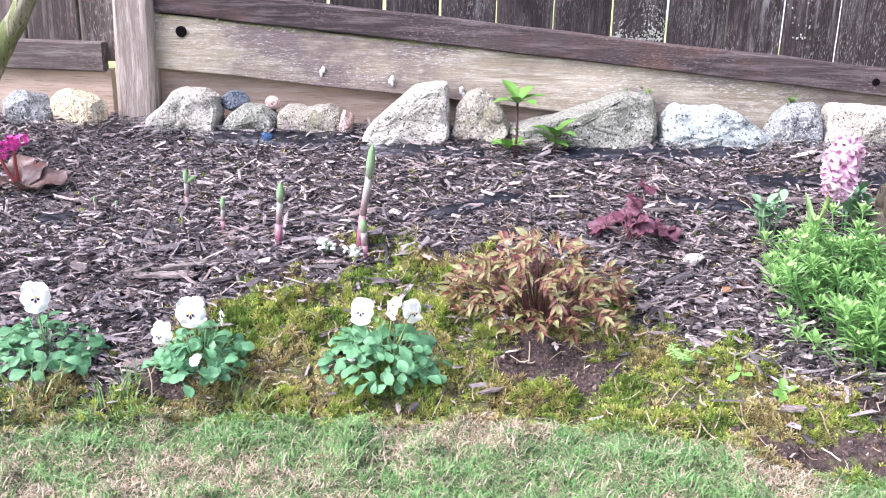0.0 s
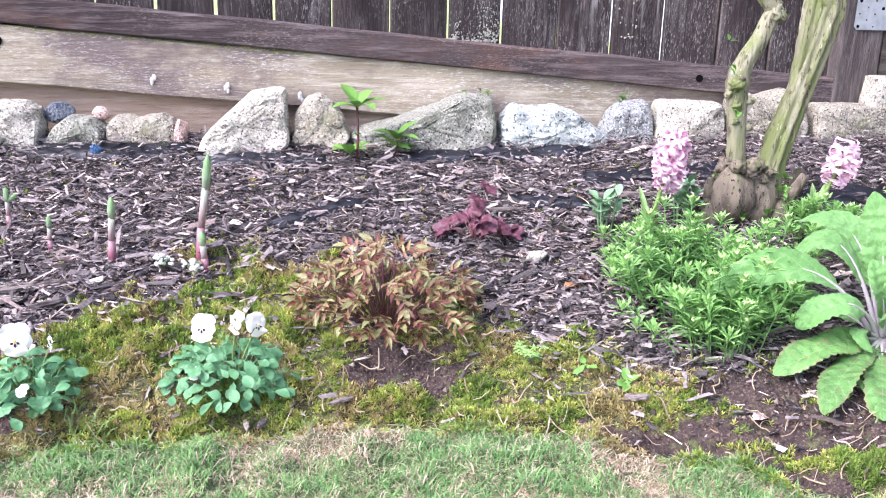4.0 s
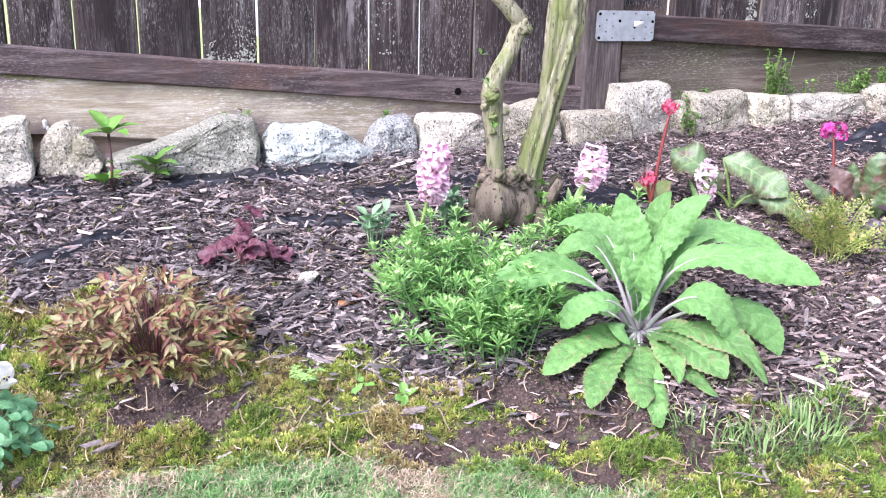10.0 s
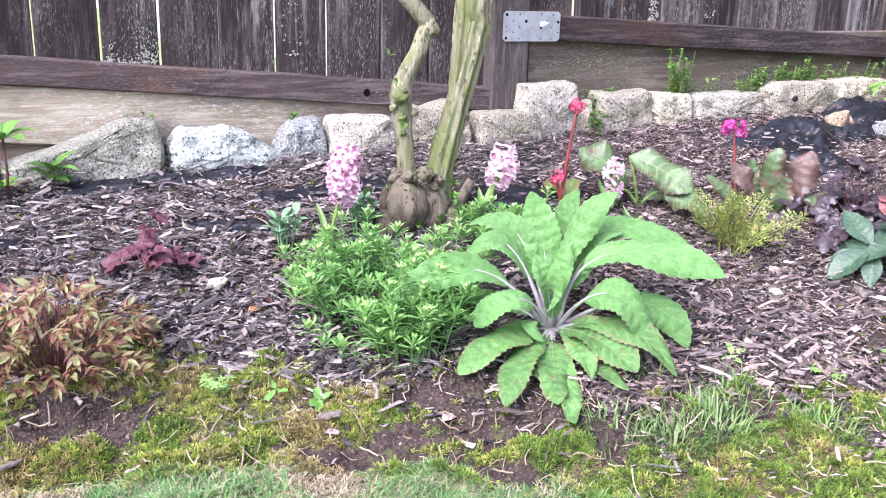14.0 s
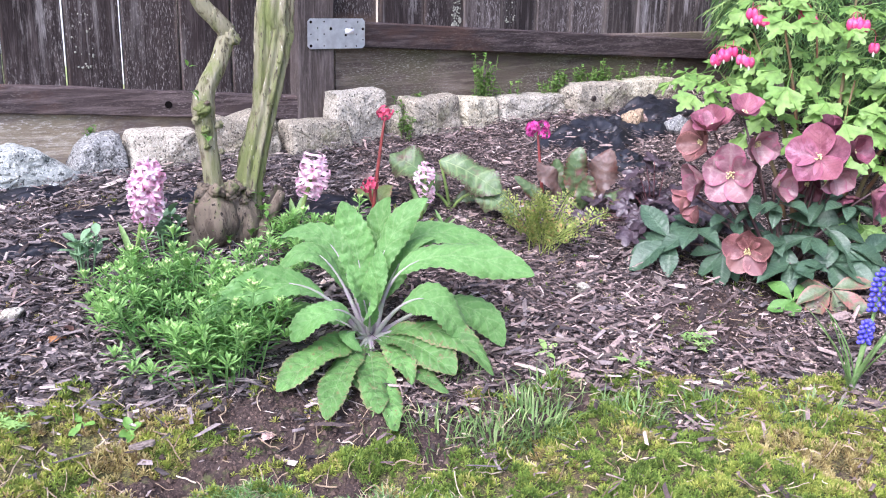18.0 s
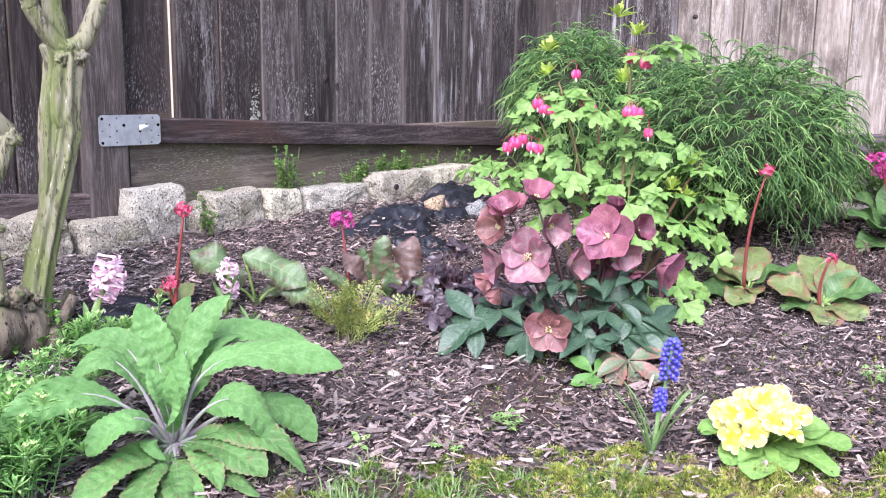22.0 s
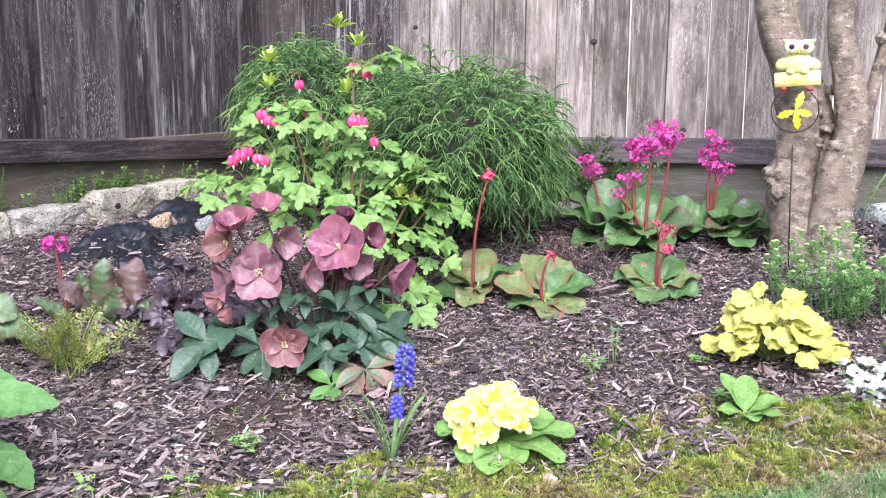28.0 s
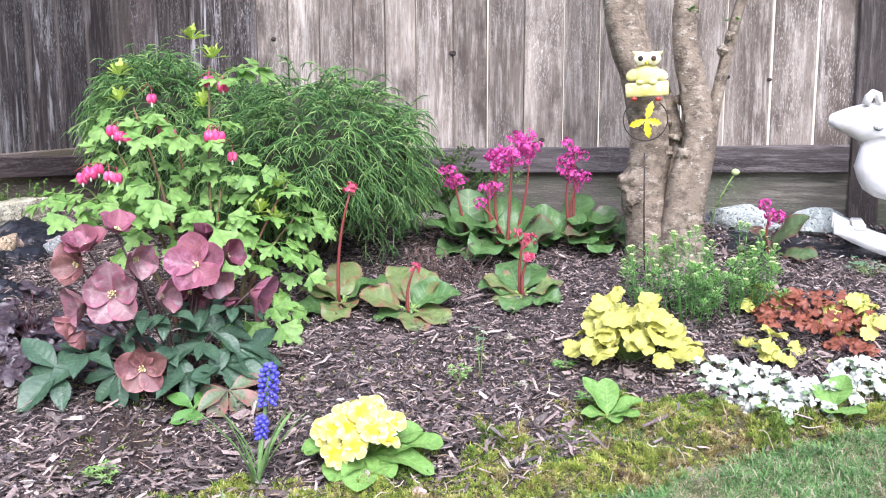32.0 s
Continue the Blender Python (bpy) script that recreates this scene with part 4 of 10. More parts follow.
P_WEDGE = [(0, 0.1), (0.06, 0.28), (0.35, 0.66), (0.57, 0.95), (0.66, 0.99), (0.93, 1), (0.98, 0.9), (1, 0.15), (0.9, 0), (0.12, 0)]
P_SLAB = [(0, 0.0), (0.02, 0.30), (0.3, 0.5), (0.6, 0.78), (0.76, 0.99), (0.86, 1), (0.97, 0.95), (1, 0.5), (0.98, 0)]
P_LONG = [(0, 0.15), (0.02, 0.7), (0.12, 1), (0.3, 0.93), (0.5, 1), (0.7, 0.85), (0.86, 0.55), (1, 0.3), (0.97, 0), (0.5, 0), (0.1, 0)]
P_CREAM = [(0, 0.1), (0.05, 0.62), (0.25, 0.92), (0.48, 1), (0.66, 0.92), (0.86, 0.58), (1, 0.2), (0.9, 0), (0.1, 0)]
P_ROUGH = [(0, 0.1), (0.04, 0.4), (0.28, 0.72), (0.4, 1), (0.76, 1), (0.95, 0.85), (1, 0.5), (0.94, 0), (0.8, 0), (0.64, 0.16), (0.1, 0)]
P_LOW = [(0, 0.3), (0.15, 0.7), (0.4, 1), (0.8, 0.92), (1, 0.6), (0.95, 0.05), (0.5, 0), (0.15, 0.05)]
P_FLAT = [(0, 0.1), (0, 0.75), (0.12, 0.96), (0.4, 0.86), (0.75, 1), (0.95, 0.8), (1, 0.3), (0.9, 0), (0.1, 0)]
P_ANGLE = [(0, 0.25), (0.2, 0.72), (0.45, 0.95), (0.9, 1), (1, 0.6), (0.97, 0), (0.25, 0)]

rock("rock", -1.40, -1.255, 0.475, 0.568, M_STONE_GREY, "grey rough edging stone beside the fence", 1)
rock("rock", -1.256, -1.088, 0.480, 0.578, M_STONE_YELLOW, "rounded yellow sandstone boulder", 2, boxy=0.8, planes=4)
rock("rock", -0.985, -0.792, 0.482, 0.590, M_GRANITE, "pale rough edging boulder beside the post", 3, boxy=0.75, y=2.38, profile=P_ROUGH)
rock("rock", -0.800, -0.728, 0.540, 0.580, M_STONE_SLATE, "small blue-grey cobble resting on edging stones", 4, y=2.445, depth=0.06, boxy=0.9, planes=3)
rock("rock", -0.788, -0.642, 0.480, 0.555, M_STONE_GREEN, "low rounded grey-green edging stone", 5, boxy=0.8, y=2.38, profile=P_LOW)
rock("rock", -0.682, -0.640, 0.548, 0.570, M_STONE_PINK, "small pinkish cobble behind the edging stones", 6, y=2.45, depth=0.05, boxy=0.9, planes=3)
rock("rock", -0.640, -0.465, 0.478, 0.556, M_GRANITE_DULL, "low pale brown edging stone", 7, boxy=0.6, profile=P_FLAT)
rock("rock", -0.478, -0.440, 0.49, 0.553, M_STONE_PINK, "small pale pink edging stone", 8, boxy=0.7, depth=0.06)
rock("rock", -0.410, -0.186, 0.482, 0.624, M_GRANITE, "large white granite wedge-shaped boulder", 9, boxy=0.22, planes=3, y=2.36, depth=0.13, profile=P_WEDGE)
rock("rock", -0.180, -0.032, 0.494, 0.612, M_GRANITE_DULL, "rounded cream and brown boulder", 10, boxy=0.75, y=2.385, profile=P_CREAM)
rock("rock", -0.035, 0.345, 0.486, 0.612, M_STONE_GREEN, "long mossy grey-green slab of stone", 11, boxy=0.35, planes=6, y=2.375, depth=0.14, profile=P_SLAB)
rock("rock", 0.352, 0.645, 0.484, 0.585, M_STONE_BLUE, "long pale blue-white boulder", 12, boxy=0.75, planes=7, y=2.375, depth=0.13, profile=P_LONG)
rock("rock", 0.630, 0.765, 0.492, 0.598, M_STONE_GREY, "dark grey angular edging stone", 13, boxy=0.6, y=2.405, profile=P_ANGLE)
rock("rock", 0.765, 0.965, 0.490, 0.598, M_GRANITE, "squared pale granite block", 14, boxy=0.16, planes=2)
rock("rock", 0.985, 1.200, 0.490, 0.630, M_GRANITE_DULL, "rounded pale brown granite boulder", 15, boxy=0.6, planes=6, y=2.415, profile=P_FLAT)
rock("rock", 1.212, 1.42, 0.484, 0.594, M_GRANITE_DULL, "squared light brown granite block", 16, boxy=0.18, planes=3)
rock("rock", 1.365, 1.552, 0.50, 0.672, M_GRANITE, "upright white granite block against the post", 17, boxy=0.17, planes=3, y=2.415)
rock("rock", 1.545, 1.628, 0.512, 0.618, M_GRANITE_DULL, "narrow rounded cream stone", 18, boxy=0.75, y=2.41, depth=0.09)
rock("rock", 1.618, 1.822, 0.514, 0.640, M_GRANITE_DULL, "squared cream granite block", 19, boxy=0.22, planes=4, shear=-0.06)
rock("rock", 1.82, 1.975, 0.522, 0.630, M_STONE_CREAM, "small squared cream stone block", 20, boxy=0.22, planes=4)
rock("rock", 1.972, 2.275, 0.515, 0.624, M_GRANITE, "long pale granite edging block", 21, boxy=0.18, planes=3, turn=3)
ROCK_HOLED = rock("rock", 2.262, 2.545, 0.518, 0.652, M_GRANITE_DULL, "pale flat stone with a round drill hole", 22, boxy=0.35, planes=4, turn=7, y=2.375)
part("drill_hole", Shape().ball(Matrix.Translation((-0.075, -0.0635, 0.025)), 0.0135, 0.005, 0.011, 14, 8), M_KNOT, ROCK_HOLED, "dark drill hole")
rock("pebble", -0.664, -0.638, 0.483, 0.500, M_BLUE_BIT, "small bright blue pebble on black fabric", 27, y=2.34, depth=0.022, boxy=0.9, planes=3, group="loose cobbles", category="pebble")
rock("rock", 2.50, 2.83, 0.545, 0.652, M_STONE_CREAM, "long flat cream edging stone", 23, boxy=0.35, planes=4, turn=4, y=2.41)
rock("rock", 2.36, 2.45, 0.515, 0.585, M_STONE_TAN, "rounded tan cobble on black fabric", 24, y=2.20, depth=0.07, boxy=0.8, planes=4, group="loose cobbles")
rock("rock", 2.49, 2.58, 0.508, 0.565, M_STONE_GREY, "grey rounded cobble on black fabric", 25, y=2.12, depth=0.07, boxy=0.85, planes=4, group="loose cobbles")
rock("rock", 2.44, 2.475, 0.535, 0.56, M_STONE_PINK, "small pale pink cobble on black fabric", 26, y=2.22, depth=0.035, boxy=0.85, planes=4, group="loose cobbles")


def side_rock(y0, y1, z0, z1, material, label, seed, x=3.24, depth=0.11, **kw):
    ob = rock("rock", y0, y1, z0, z1, material, label, seed, depth=depth, **kw)
    ob.matrix_basis = pose(x + depth / 2, (y0 + y1) / 2, (z0 + z1) / 2, 0, 0, 90)
    return ob


side_rock(-0.02, 0.22, 0.56, 0.655, M_STONE_BLUE, "flat pale green-grey stone before the fence", 31, boxy=0.7)
side_rock(-0.24, -0.04, 0.56, 0.645, M_STONE_BLUE, "flat speckled grey stone before the fence", 32, boxy=0.75)
side_rock(0.93, 1.10, 0.56, 0.63, M_STONE_BLUE, "pale blue-grey stone under the cypress", 33, boxy=0.75)
side_rock(1.05, 1.22, 0.555, 0.60, M_GRANITE, "low pale stone under the cypress", 34, boxy=0.75, x=3.12)

# ---------------------------------------------------------------- black weed fabric that shows through
M_FABRIC = mat("black_landscape_fabric", (0.013, 0.014, 0.018), 0.42, [((0.022, 0.025, 0.033), 14, 0.5, 0.65, 4), ((0.11, 0.09, 0.075), 150, 0.66, 0.71, 4)], 0.12, 90)


FABRIC = []


def fabric(cx, cy, lx, ly, turn, label, lift=0.009, wrinkle=0.008, seed=0):
    FABRIC.append((cx, cy, lx, ly, radians(turn)))
    s = Shape()
    n, k = (110, 54) if lx > 0.4 and ly > 0.15 else (60, 20)
    c, sn = math.cos(radians(turn)), math.sin(radians(turn))
    for j in range(k + 1):
        for i in range(n + 1):
            u, v = i / n * 2 - 1, j / k * 2 - 1
            edge = 1 + 0.45 * noise.noise(Vector((u * 2.2 + seed, v * 2.2, seed)))
            a, b = u * lx / 2 * edge, v * ly / 2 * edge
            x, y = cx + a * c - b * sn, cy + a * sn + b * c
            e = max(abs(u), abs(v))
            wz = wrinkle * (0.9 * (1 - 2 * abs(noise.noise(Vector((x * 5 + seed, y * 9 + x * 3, seed))))) - 0.4 + 0.7 * (0.5 - abs(noise.noise(Vector((x * 16, y * 34 + x * 9, seed))))) + 0.35 * (0.5 - abs(noise.noise(Vector((x * 40, y * 60, seed))))))
            z = ground_z(x, y) + (lift + wz) * (1 - e ** 6) - 0.006 * e ** 6
            s.v.append((x, y, z))
    for j in range(k):
        for i in range(n):
            a = j * (n + 1) + i
            s.f.append((a, a + 1, a + n + 2, a + n + 1))
    return tagged(part("weed_fabric", s, M_FABRIC, None), label, "landscape fabric", "weed fabric patches")


fabric(-0.62, 2.37, 0.44, 0.07, 0, "black weed fabric showing below edging stones", seed=1)
fabric(-0.25, 2.33, 0.34, 0.05, 0, "black weed fabric showing below edging stones", seed=2)
fabric(0.30, 2.35, 0.62, 0.05, 2, "black weed fabric showing below edging stones", seed=3)
fabric(0.72, 2.25, 0.40, 0.07, 4, "flat black weed fabric strip among bark mulch", seed=4, wrinkle=0.004)
fabric(1.22, 2.12, 0.36, 0.10, -6, "flat black weed fabric strip among bark mulch", seed=5, wrinkle=0.004)
fabric(-0.10, 2.12, 0.26, 0.035, 22, "crumpled black weed fabric edge poking through mulch", seed=6)
fabric(0.44, 2.14, 0.22, 0.045, -8, "crumpled black weed fabric edge poking through mulch", seed=7)
fabric(2.40, 2.24, 0.76, 0.21, 14, "large crumpled sheet of black weed fabric below stones", seed=8, wrinkle=0.034, lift=0.014)
fabric(2.16, 2.01, 0.26, 0.11, -20, "large crumpled sheet of black weed fabric below stones", seed=9, wrinkle=0.034, lift=0.014)
fabric(3.17, -0.10, 0.18, 0.55, 0, "flat black weed fabric before the fence", seed=10, wrinkle=0.003)
fabric(-1.05, 1.98, 0.10, 0.05, 10, "small flap of black weed fabric in mulch", seed=11)

# ---------------------------------------------------------------- loose cover of the ground
M_CHIPS = island_mix("bark_chips", [(0.0, (0.024, 0.020, 0.021)), (0.25, (0.074, 0.063, 0.060)), (0.55, (0.175, 0.147, 0.143)), (0.82, (0.310, 0.263, 0.244)), (0.955, (0.407, 0.350, 0.313)), (1.0, (0.638, 0.551, 0.477))], 0.8, 0.8, 170)
M_CHIPS_BROWN = island_mix("brown_bark_chips", [(0.0, (0.030, 0.023, 0.021)), (0.25, (0.082, 0.060, 0.053)), (0.55, (0.192, 0.144, 0.129)), (0.82, (0.322, 0.245, 0.215)), (0.955, (0.484, 0.379, 0.328)), (1.0, (0.744, 0.599, 0.517))], 0.8, 0.8, 170)
M_CRUMB = island_mix("soil_crumb", [(0.0, (0.022, 0.014, 0.011)), (0.5, (0.062, 0.041, 0.032)), (0.9, (0.125, 0.087, 0.066)), (1.0, (0.22, 0.175, 0.14))], 0.95, 0.4, 150)
M_MOSS_DEEP = island_mix("deep_green_moss", [(0.0, (0.085, 0.15, 0.025)), (0.5, (0.19, 0.30, 0.048)), (1.0, (0.34, 0.44, 0.09))], 0.9, 0, 40, 0.3)
M_MOSS = island_mix("moss", [(0.0, (0.17, 0.235, 0.04)), (0.4, (0.33, 0.41, 0.07)), (0.8, (0.49, 0.53, 0.12)), (0.95, (0.58, 0.52, 0.20)), (1.0, (0.46, 0.30, 0.17))], 0.9, 0, 40, 0.3)
M_MOSS_BRONZE = island_mix("golden_moss", [(0.0, (0.16, 0.105, 0.055)), (0.3, (0.34, 0.27, 0.10)), (0.65, (0.50, 0.44, 0.17)), (0.9, (0.60, 0.52, 0.28)), (1.0, (0.38, 0.40, 0.10))], 0.9, 0, 40, 0.3)
M_GRASS = island_mix("lawn_grass", [(0.0, (0.105, 0.223, 0.066)), (0.5, (0.179, 0.349, 0.105)), (0.84, (0.284, 0.436, 0.165)), (0.88, (0.462, 0.388, 0.264)), (1.0, (0.588, 0.456, 0.363))], 0.75, 0, 30, 0.25)


def stuff(name, V, F, material, label, category, smooth=False):
    me = bpy.data.meshes.new(name)
    me.from_pydata(V, [], F)
    me.update()
    me.materials.append(material)
    return tagged(new(name, me), label, category, kind="stuff")


def inside_bed(x, y):
    return x < FENCE_X - 0.03 and y < FENCE_Y - 0.03


def scatter(count, seed, r0, r1, t0, t1):
    """Points spread evenly over a part of a ring round the origin."""
    rnd = random.Random(seed)
    for _ in range(count):
        r = math.sqrt(rnd.uniform(r0 * r0, r1 * r1))
        th = radians(rnd.uniform(t0, t1))
        x, y = r * math.sin(th), r * math.cos(th)
        if inside_bed(x, y):
            yield x, y, rnd


def on_fabric(x, y):
    for cx, cy, lx, ly, t in FABRIC:
        a, b = (x - cx) * math.cos(t) + (y - cy) * math.sin(t), (y - cy) * math.cos(t) - (x - cx) * math.sin(t)
        if abs(a) < lx * 0.45 and abs(b) < ly * 0.42:
            return True
    return False


def build_chips(count):
    """Flat split shards, each with a low ridge along its grain; browner and finer along the side fence."""
    grey, brown = ([], []), ([], [])
    for x, y, rnd in scatter(count, 5, 1.42, 4.1, -44, 104):
        if lawnness(x, y) > -0.01:
            continue
        mo = mossness(x, y)
        if mo > 0 and rnd.random() > (0.42 if mo < 0.08 else 0.14 if mo < 0.16 else 0.035):
            continue
        if bare(x, y) > 0 and rnd.random() > 0.25:
            continue
        over = on_fabric(x, y)
        if over and rnd.random() < 0.80:
            continue
        side = bearing(x, y)[1] + 14 * noise.noise(Vector((x * 3, y * 3, 41)))
        far = side > 34
        V, F = brown if (far and rnd.random() < 0.8) or rnd.random() < 0.12 else grey
        k = rnd.random()
        big = (1.2 if x * x + y * y < 5.0 else 0.95) if far else 1.2
        near = x * x + y * y < 4.4
        L = big * (rnd.uniform(0.002, 0.006) if k < 0.55 else rnd.uniform(0.006, 0.013) if k < (0.90 if near else 0.95) else rnd.uniform(0.013, 0.032 if near else 0.024))
        w = min(0.005 if near else 0.0034, L * rnd.uniform(0.10, 0.40))
        t = rnd.uniform(0.0006, 0.0022)
        if rnd.random() < (0.009 if x * x + y * y < 7.5 else 0.003):
            L, t = rnd.uniform(0.014, 0.034), rnd.uniform(0.002, 0.005)
            w = L * rnd.uniform(0.16, 0.34)
        a = rnd.gauss(0.0, 0.9)
        c, s = math.cos(a), math.sin(a)
        tilt, lean = rnd.gauss(0, 0.26), rnd.gauss(0, 0.55)
        z = ground_z(x, y) + (0.014 if over else 0.001) + rnd.random() ** 1.8 * 0.020
        n = len(V)
        e = [rnd.uniform(0.7, 1.15) for _ in range(6)]
        bow = rnd.gauss(0, 0.12)
        for px, py, pz in ((-L * e[0], -w * e[1], 0), (L * e[2], -w * e[3] * 0.7, 0), (L * e[4], w * e[5], 0), (-L * e[3], w * e[2] * 0.6, 0), (-L * e[5] * 0.8, w * 0.2, t), (0, -w * 0.2, t * 1.3), (L * e[1] * 0.8, w * 0.1, t)):
            py += bow * px * px / L
            pz += px * tilt + py * lean
            V.append((x + px * c - py * s, y + px * s + py * c, z + pz))
        F += [(n, n + 1, n + 6, n + 5), (n, n + 5, n + 4), (n + 1, n + 2, n + 6), (n + 2, n + 3, n + 5, n + 6), (n + 3, n + 4, n + 5), (n + 3, n, n + 4)]
    stuff("bark_mulch", *grey, M_CHIPS, "grey-brown shredded bark mulch over the bed", "bark mulch")
    stuff("bark_mulch", *brown, M_CHIPS_BROWN, "finer warm brown bark mulch along the side fence", "bark mulch")


def build_moss(count):
    """Small star-shaped cushions, one colour each, thick on the swells of the ground and thin between them."""
    kinds = [([], []), ([], []), ([], [])]
    for x, y, rnd in scatter(count, 6, 1.38, 2.5, -44, 104):
        if lawnness(x, y) > 0.015:
            continue
        mo = mossness(x, y)
        if mo < 0 or bare(x, y) > 0:
            if rnd.random() > 0.012:
                continue
        elif mo < 0.12 and rnd.random() > 0.25 + mo * 6:
            continue
        clump = noise.noise(Vector((x * 15, y * 15, 5)))
        fine = noise.noise(Vector((x * 48, y * 48, 8)))
        if clump + 0.6 * fine < -0.2 and rnd.random() < 0.78:
            continue
        z = ground_z(x, y)
        h = rnd.uniform(0.008, 0.0145) * max(0.6, 1 + 0.3 * clump + 0.5 * fine)
        tone = 1.1 * noise.noise(Vector((x * 8, y * 8, 31))) + 0.7 * noise.noise(Vector((x * 26, y * 26, 33))) + rnd.gauss(0, 0.1)
        V, F = kinds[1 if tone > (0.26 if bearing(x, y)[1] > 62 else 0.55 if bearing(x, y)[1] > 24 else 0.14) else 2 if tone < (0.2 if 30 < bearing(x, y)[1] < 54 else -0.3) else 0]
        c = len(V)
        V.append((x, y, z))
        a0 = rnd.uniform(0, 6.283)
        for k in range(8):
            a = a0 + k * 2.399
            e = 0.25 + 0.16 * k
            ca, sa, l = math.cos(a), math.sin(a), h * rnd.uniform(0.8, 1.2)
            r, up = l * math.cos(e), l * math.sin(min(e, 1.4))
            n = len(V)
            V += [(x + ca * r * 0.55 - sa * 0.0015, y + sa * r * 0.55 + ca * 0.0015, z + up * 0.7), (x + ca * r * 0.55 + sa * 0.0015, y + sa * r * 0.55 - ca * 0.0015, z + up * 0.7), (x + ca * r, y + sa * r, z + up)]
            F += [(c, n, n + 2, n + 1)]
    stuff("moss", *kinds[0], M_MOSS, "bright green moss along the lawn edge", "moss")
    stuff("moss", *kinds[1], M_MOSS_BRONZE, "golden straw-coloured moss along the lawn edge", "moss")
    stuff("moss", *kinds[2], M_MOSS_DEEP, "deep green moss along the lawn edge", "moss")


def build_crumbs(count):
    """Crumbs of soil over the bare patches and among the moss."""
    V, F = [], []
    for x, y, rnd in scatter(count, 9, 1.38, 2.6, -44, 104):
        if lawnness(x, y) > 0.01:
            continue
        if bare(x, y) < -0.15 and rnd.random() > 0.10:
            continue
        r = rnd.uniform(0.0014, 0.004) if rnd.random() < 0.88 else rnd.uniform(0.004, 0.009)
        z = ground_z(x, y) + r * 0.3
        n = len(V)
        q = [rnd.uniform(0.6, 1.2) * r for _ in range(6)]
        V += [(x + q[0], y, z), (x, y + q[1], z), (x - q[2], y, z + r * 0.2), (x, y - q[3], z), (x, y, z + q[4]), (x, y, z - q[5])]
        F += [(n, n + 1, n + 4), (n + 1, n + 2, n + 4), (n + 2, n + 3, n + 4), (n + 3, n, n + 4)]
    stuff("soil_crumbs", V, F, M_CRUMB, "loose red-brown crumbs of soil", "soil")


def blade(V, F, x, y, z, h, a, bend, w):
    dx, dy = math.cos(a), math.sin(a)
    wx, wy = -dy * w, dx * w
    n = len(V)
    V += [(x - wx, y - wy, z), (x + wx, y + wy, z), (x + dx * bend * h * 0.4 + wx * 0.8, y + dy * bend * h * 0.4 + wy * 0.8, z + h * 0.6),
          (x + dx * bend * h * 0.4 - wx * 0.8, y + dy * bend * h * 0.4 - wy * 0.8, z + h * 0.6), (x + dx * bend * h, y + dy * bend * h, z + h * (1 - 0.25 * bend))]
    F += [(n, n + 1, n + 2, n + 3), (n + 3, n + 2, n + 4)]


M_THATCH = island_mix("dry_thatch", [(0.0, (0.22, 0.16, 0.095)), (0.5, (0.42, 0.33, 0.22)), (1.0, (0.62, 0.53, 0.39))], 0.85, 0, 30, 0.15)


def build_grass(count):
    green_, dead = ([], []), ([], [])
    for x, y, rnd in scatter(count, 7, 1.04, 2.35, -42, 106):
        e = lawnness(x, y)
        if e < -0.012 or e > 0.5:
            continue
        dry = noise.noise(Vector((x * 6, y * 6, 21))) + 0.5 * noise.noise(Vector((x * 19, y * 19, 22))) + (0.16 if e < 0.05 else 0)
        z = ground_z(x, y) - 0.001
        dry += -0.3 if bearing(x, y)[1] > 66 else 0.07
        if dry + rnd.gauss(0, 0.2) > 0.22:
            blade(*dead, x, y, z + rnd.uniform(0, 0.005), rnd.uniform(0.005, 0.012), rnd.uniform(0, 6.283), rnd.uniform(0.9, 2.4), rnd.uniform(0.0006, 0.0012))
        else:
            blade(*green_, x, y, z, rnd.uniform(0.008, 0.026), rnd.uniform(0, 6.283), rnd.uniform(0.5, 1.8), rnd.uniform(0.0007, 0.0014))
    stuff("lawn_grass", *green_, M_GRASS, "short patchy green lawn grass", "grass")
    stuff("lawn_thatch", *dead, M_THATCH, "dry straw-coloured thatch in the lawn", "grass")


M_TUFT = island_mix("tuft_grass", [(0.0, (0.10, 0.20, 0.05)), (0.6, (0.18, 0.31, 0.09)), (1.0, (0.33, 0.42, 0.17))], 0.6, 0, 30, 0.25)


def build_tufts():
    V, F = [], []
    rnd = random.Random(8)
    for cx, cy, n, h in ((0.93, 1.28, 50, 0.05), (1.02, 1.22, 90, 0.05), (0.88, 1.34, 20, 0.04), (1.10, 1.20, 130, 0.055), (1.20, 1.26, 50, 0.05), (1.27, 1.12, 80, 0.05), (1.12, 1.29, 30, 0.045),
                         (1.52, 0.92, 60, 0.045), (-0.72, 1.43, 70, 0.05), (-0.52, 1.47, 50, 0.045), (-0.86, 1.40, 50, 0.05), (1.08, 1.44, 40, 0.05), (1.41, 1.05, 50, 0.04),
                         (1.97, 0.36, 120, 0.02), (2.03, 0.27, 140, 0.02), (2.10, 0.15, 120, 0.02), (1.90, 0.42, 80, 0.02)):
        for _ in range(int(n * 1.5)):
            a, d = rnd.uniform(0, 6.283), rnd.random() ** 0.6 * 0.06
            x, y = cx + math.cos(a) * d, cy + math.sin(a) * d
            blade(V, F, x, y, ground_z(x, y) - 0.002, h * rnd.uniform(0.4, 1.1), a + rnd.gauss(0, 0.7), rnd.uniform(0.3, 1.3), rnd.uniform(0.0011, 0.002))
    return stuff("grass_tufts", V, F, M_TUFT, "loose tufts of grass in the moss", "grass")


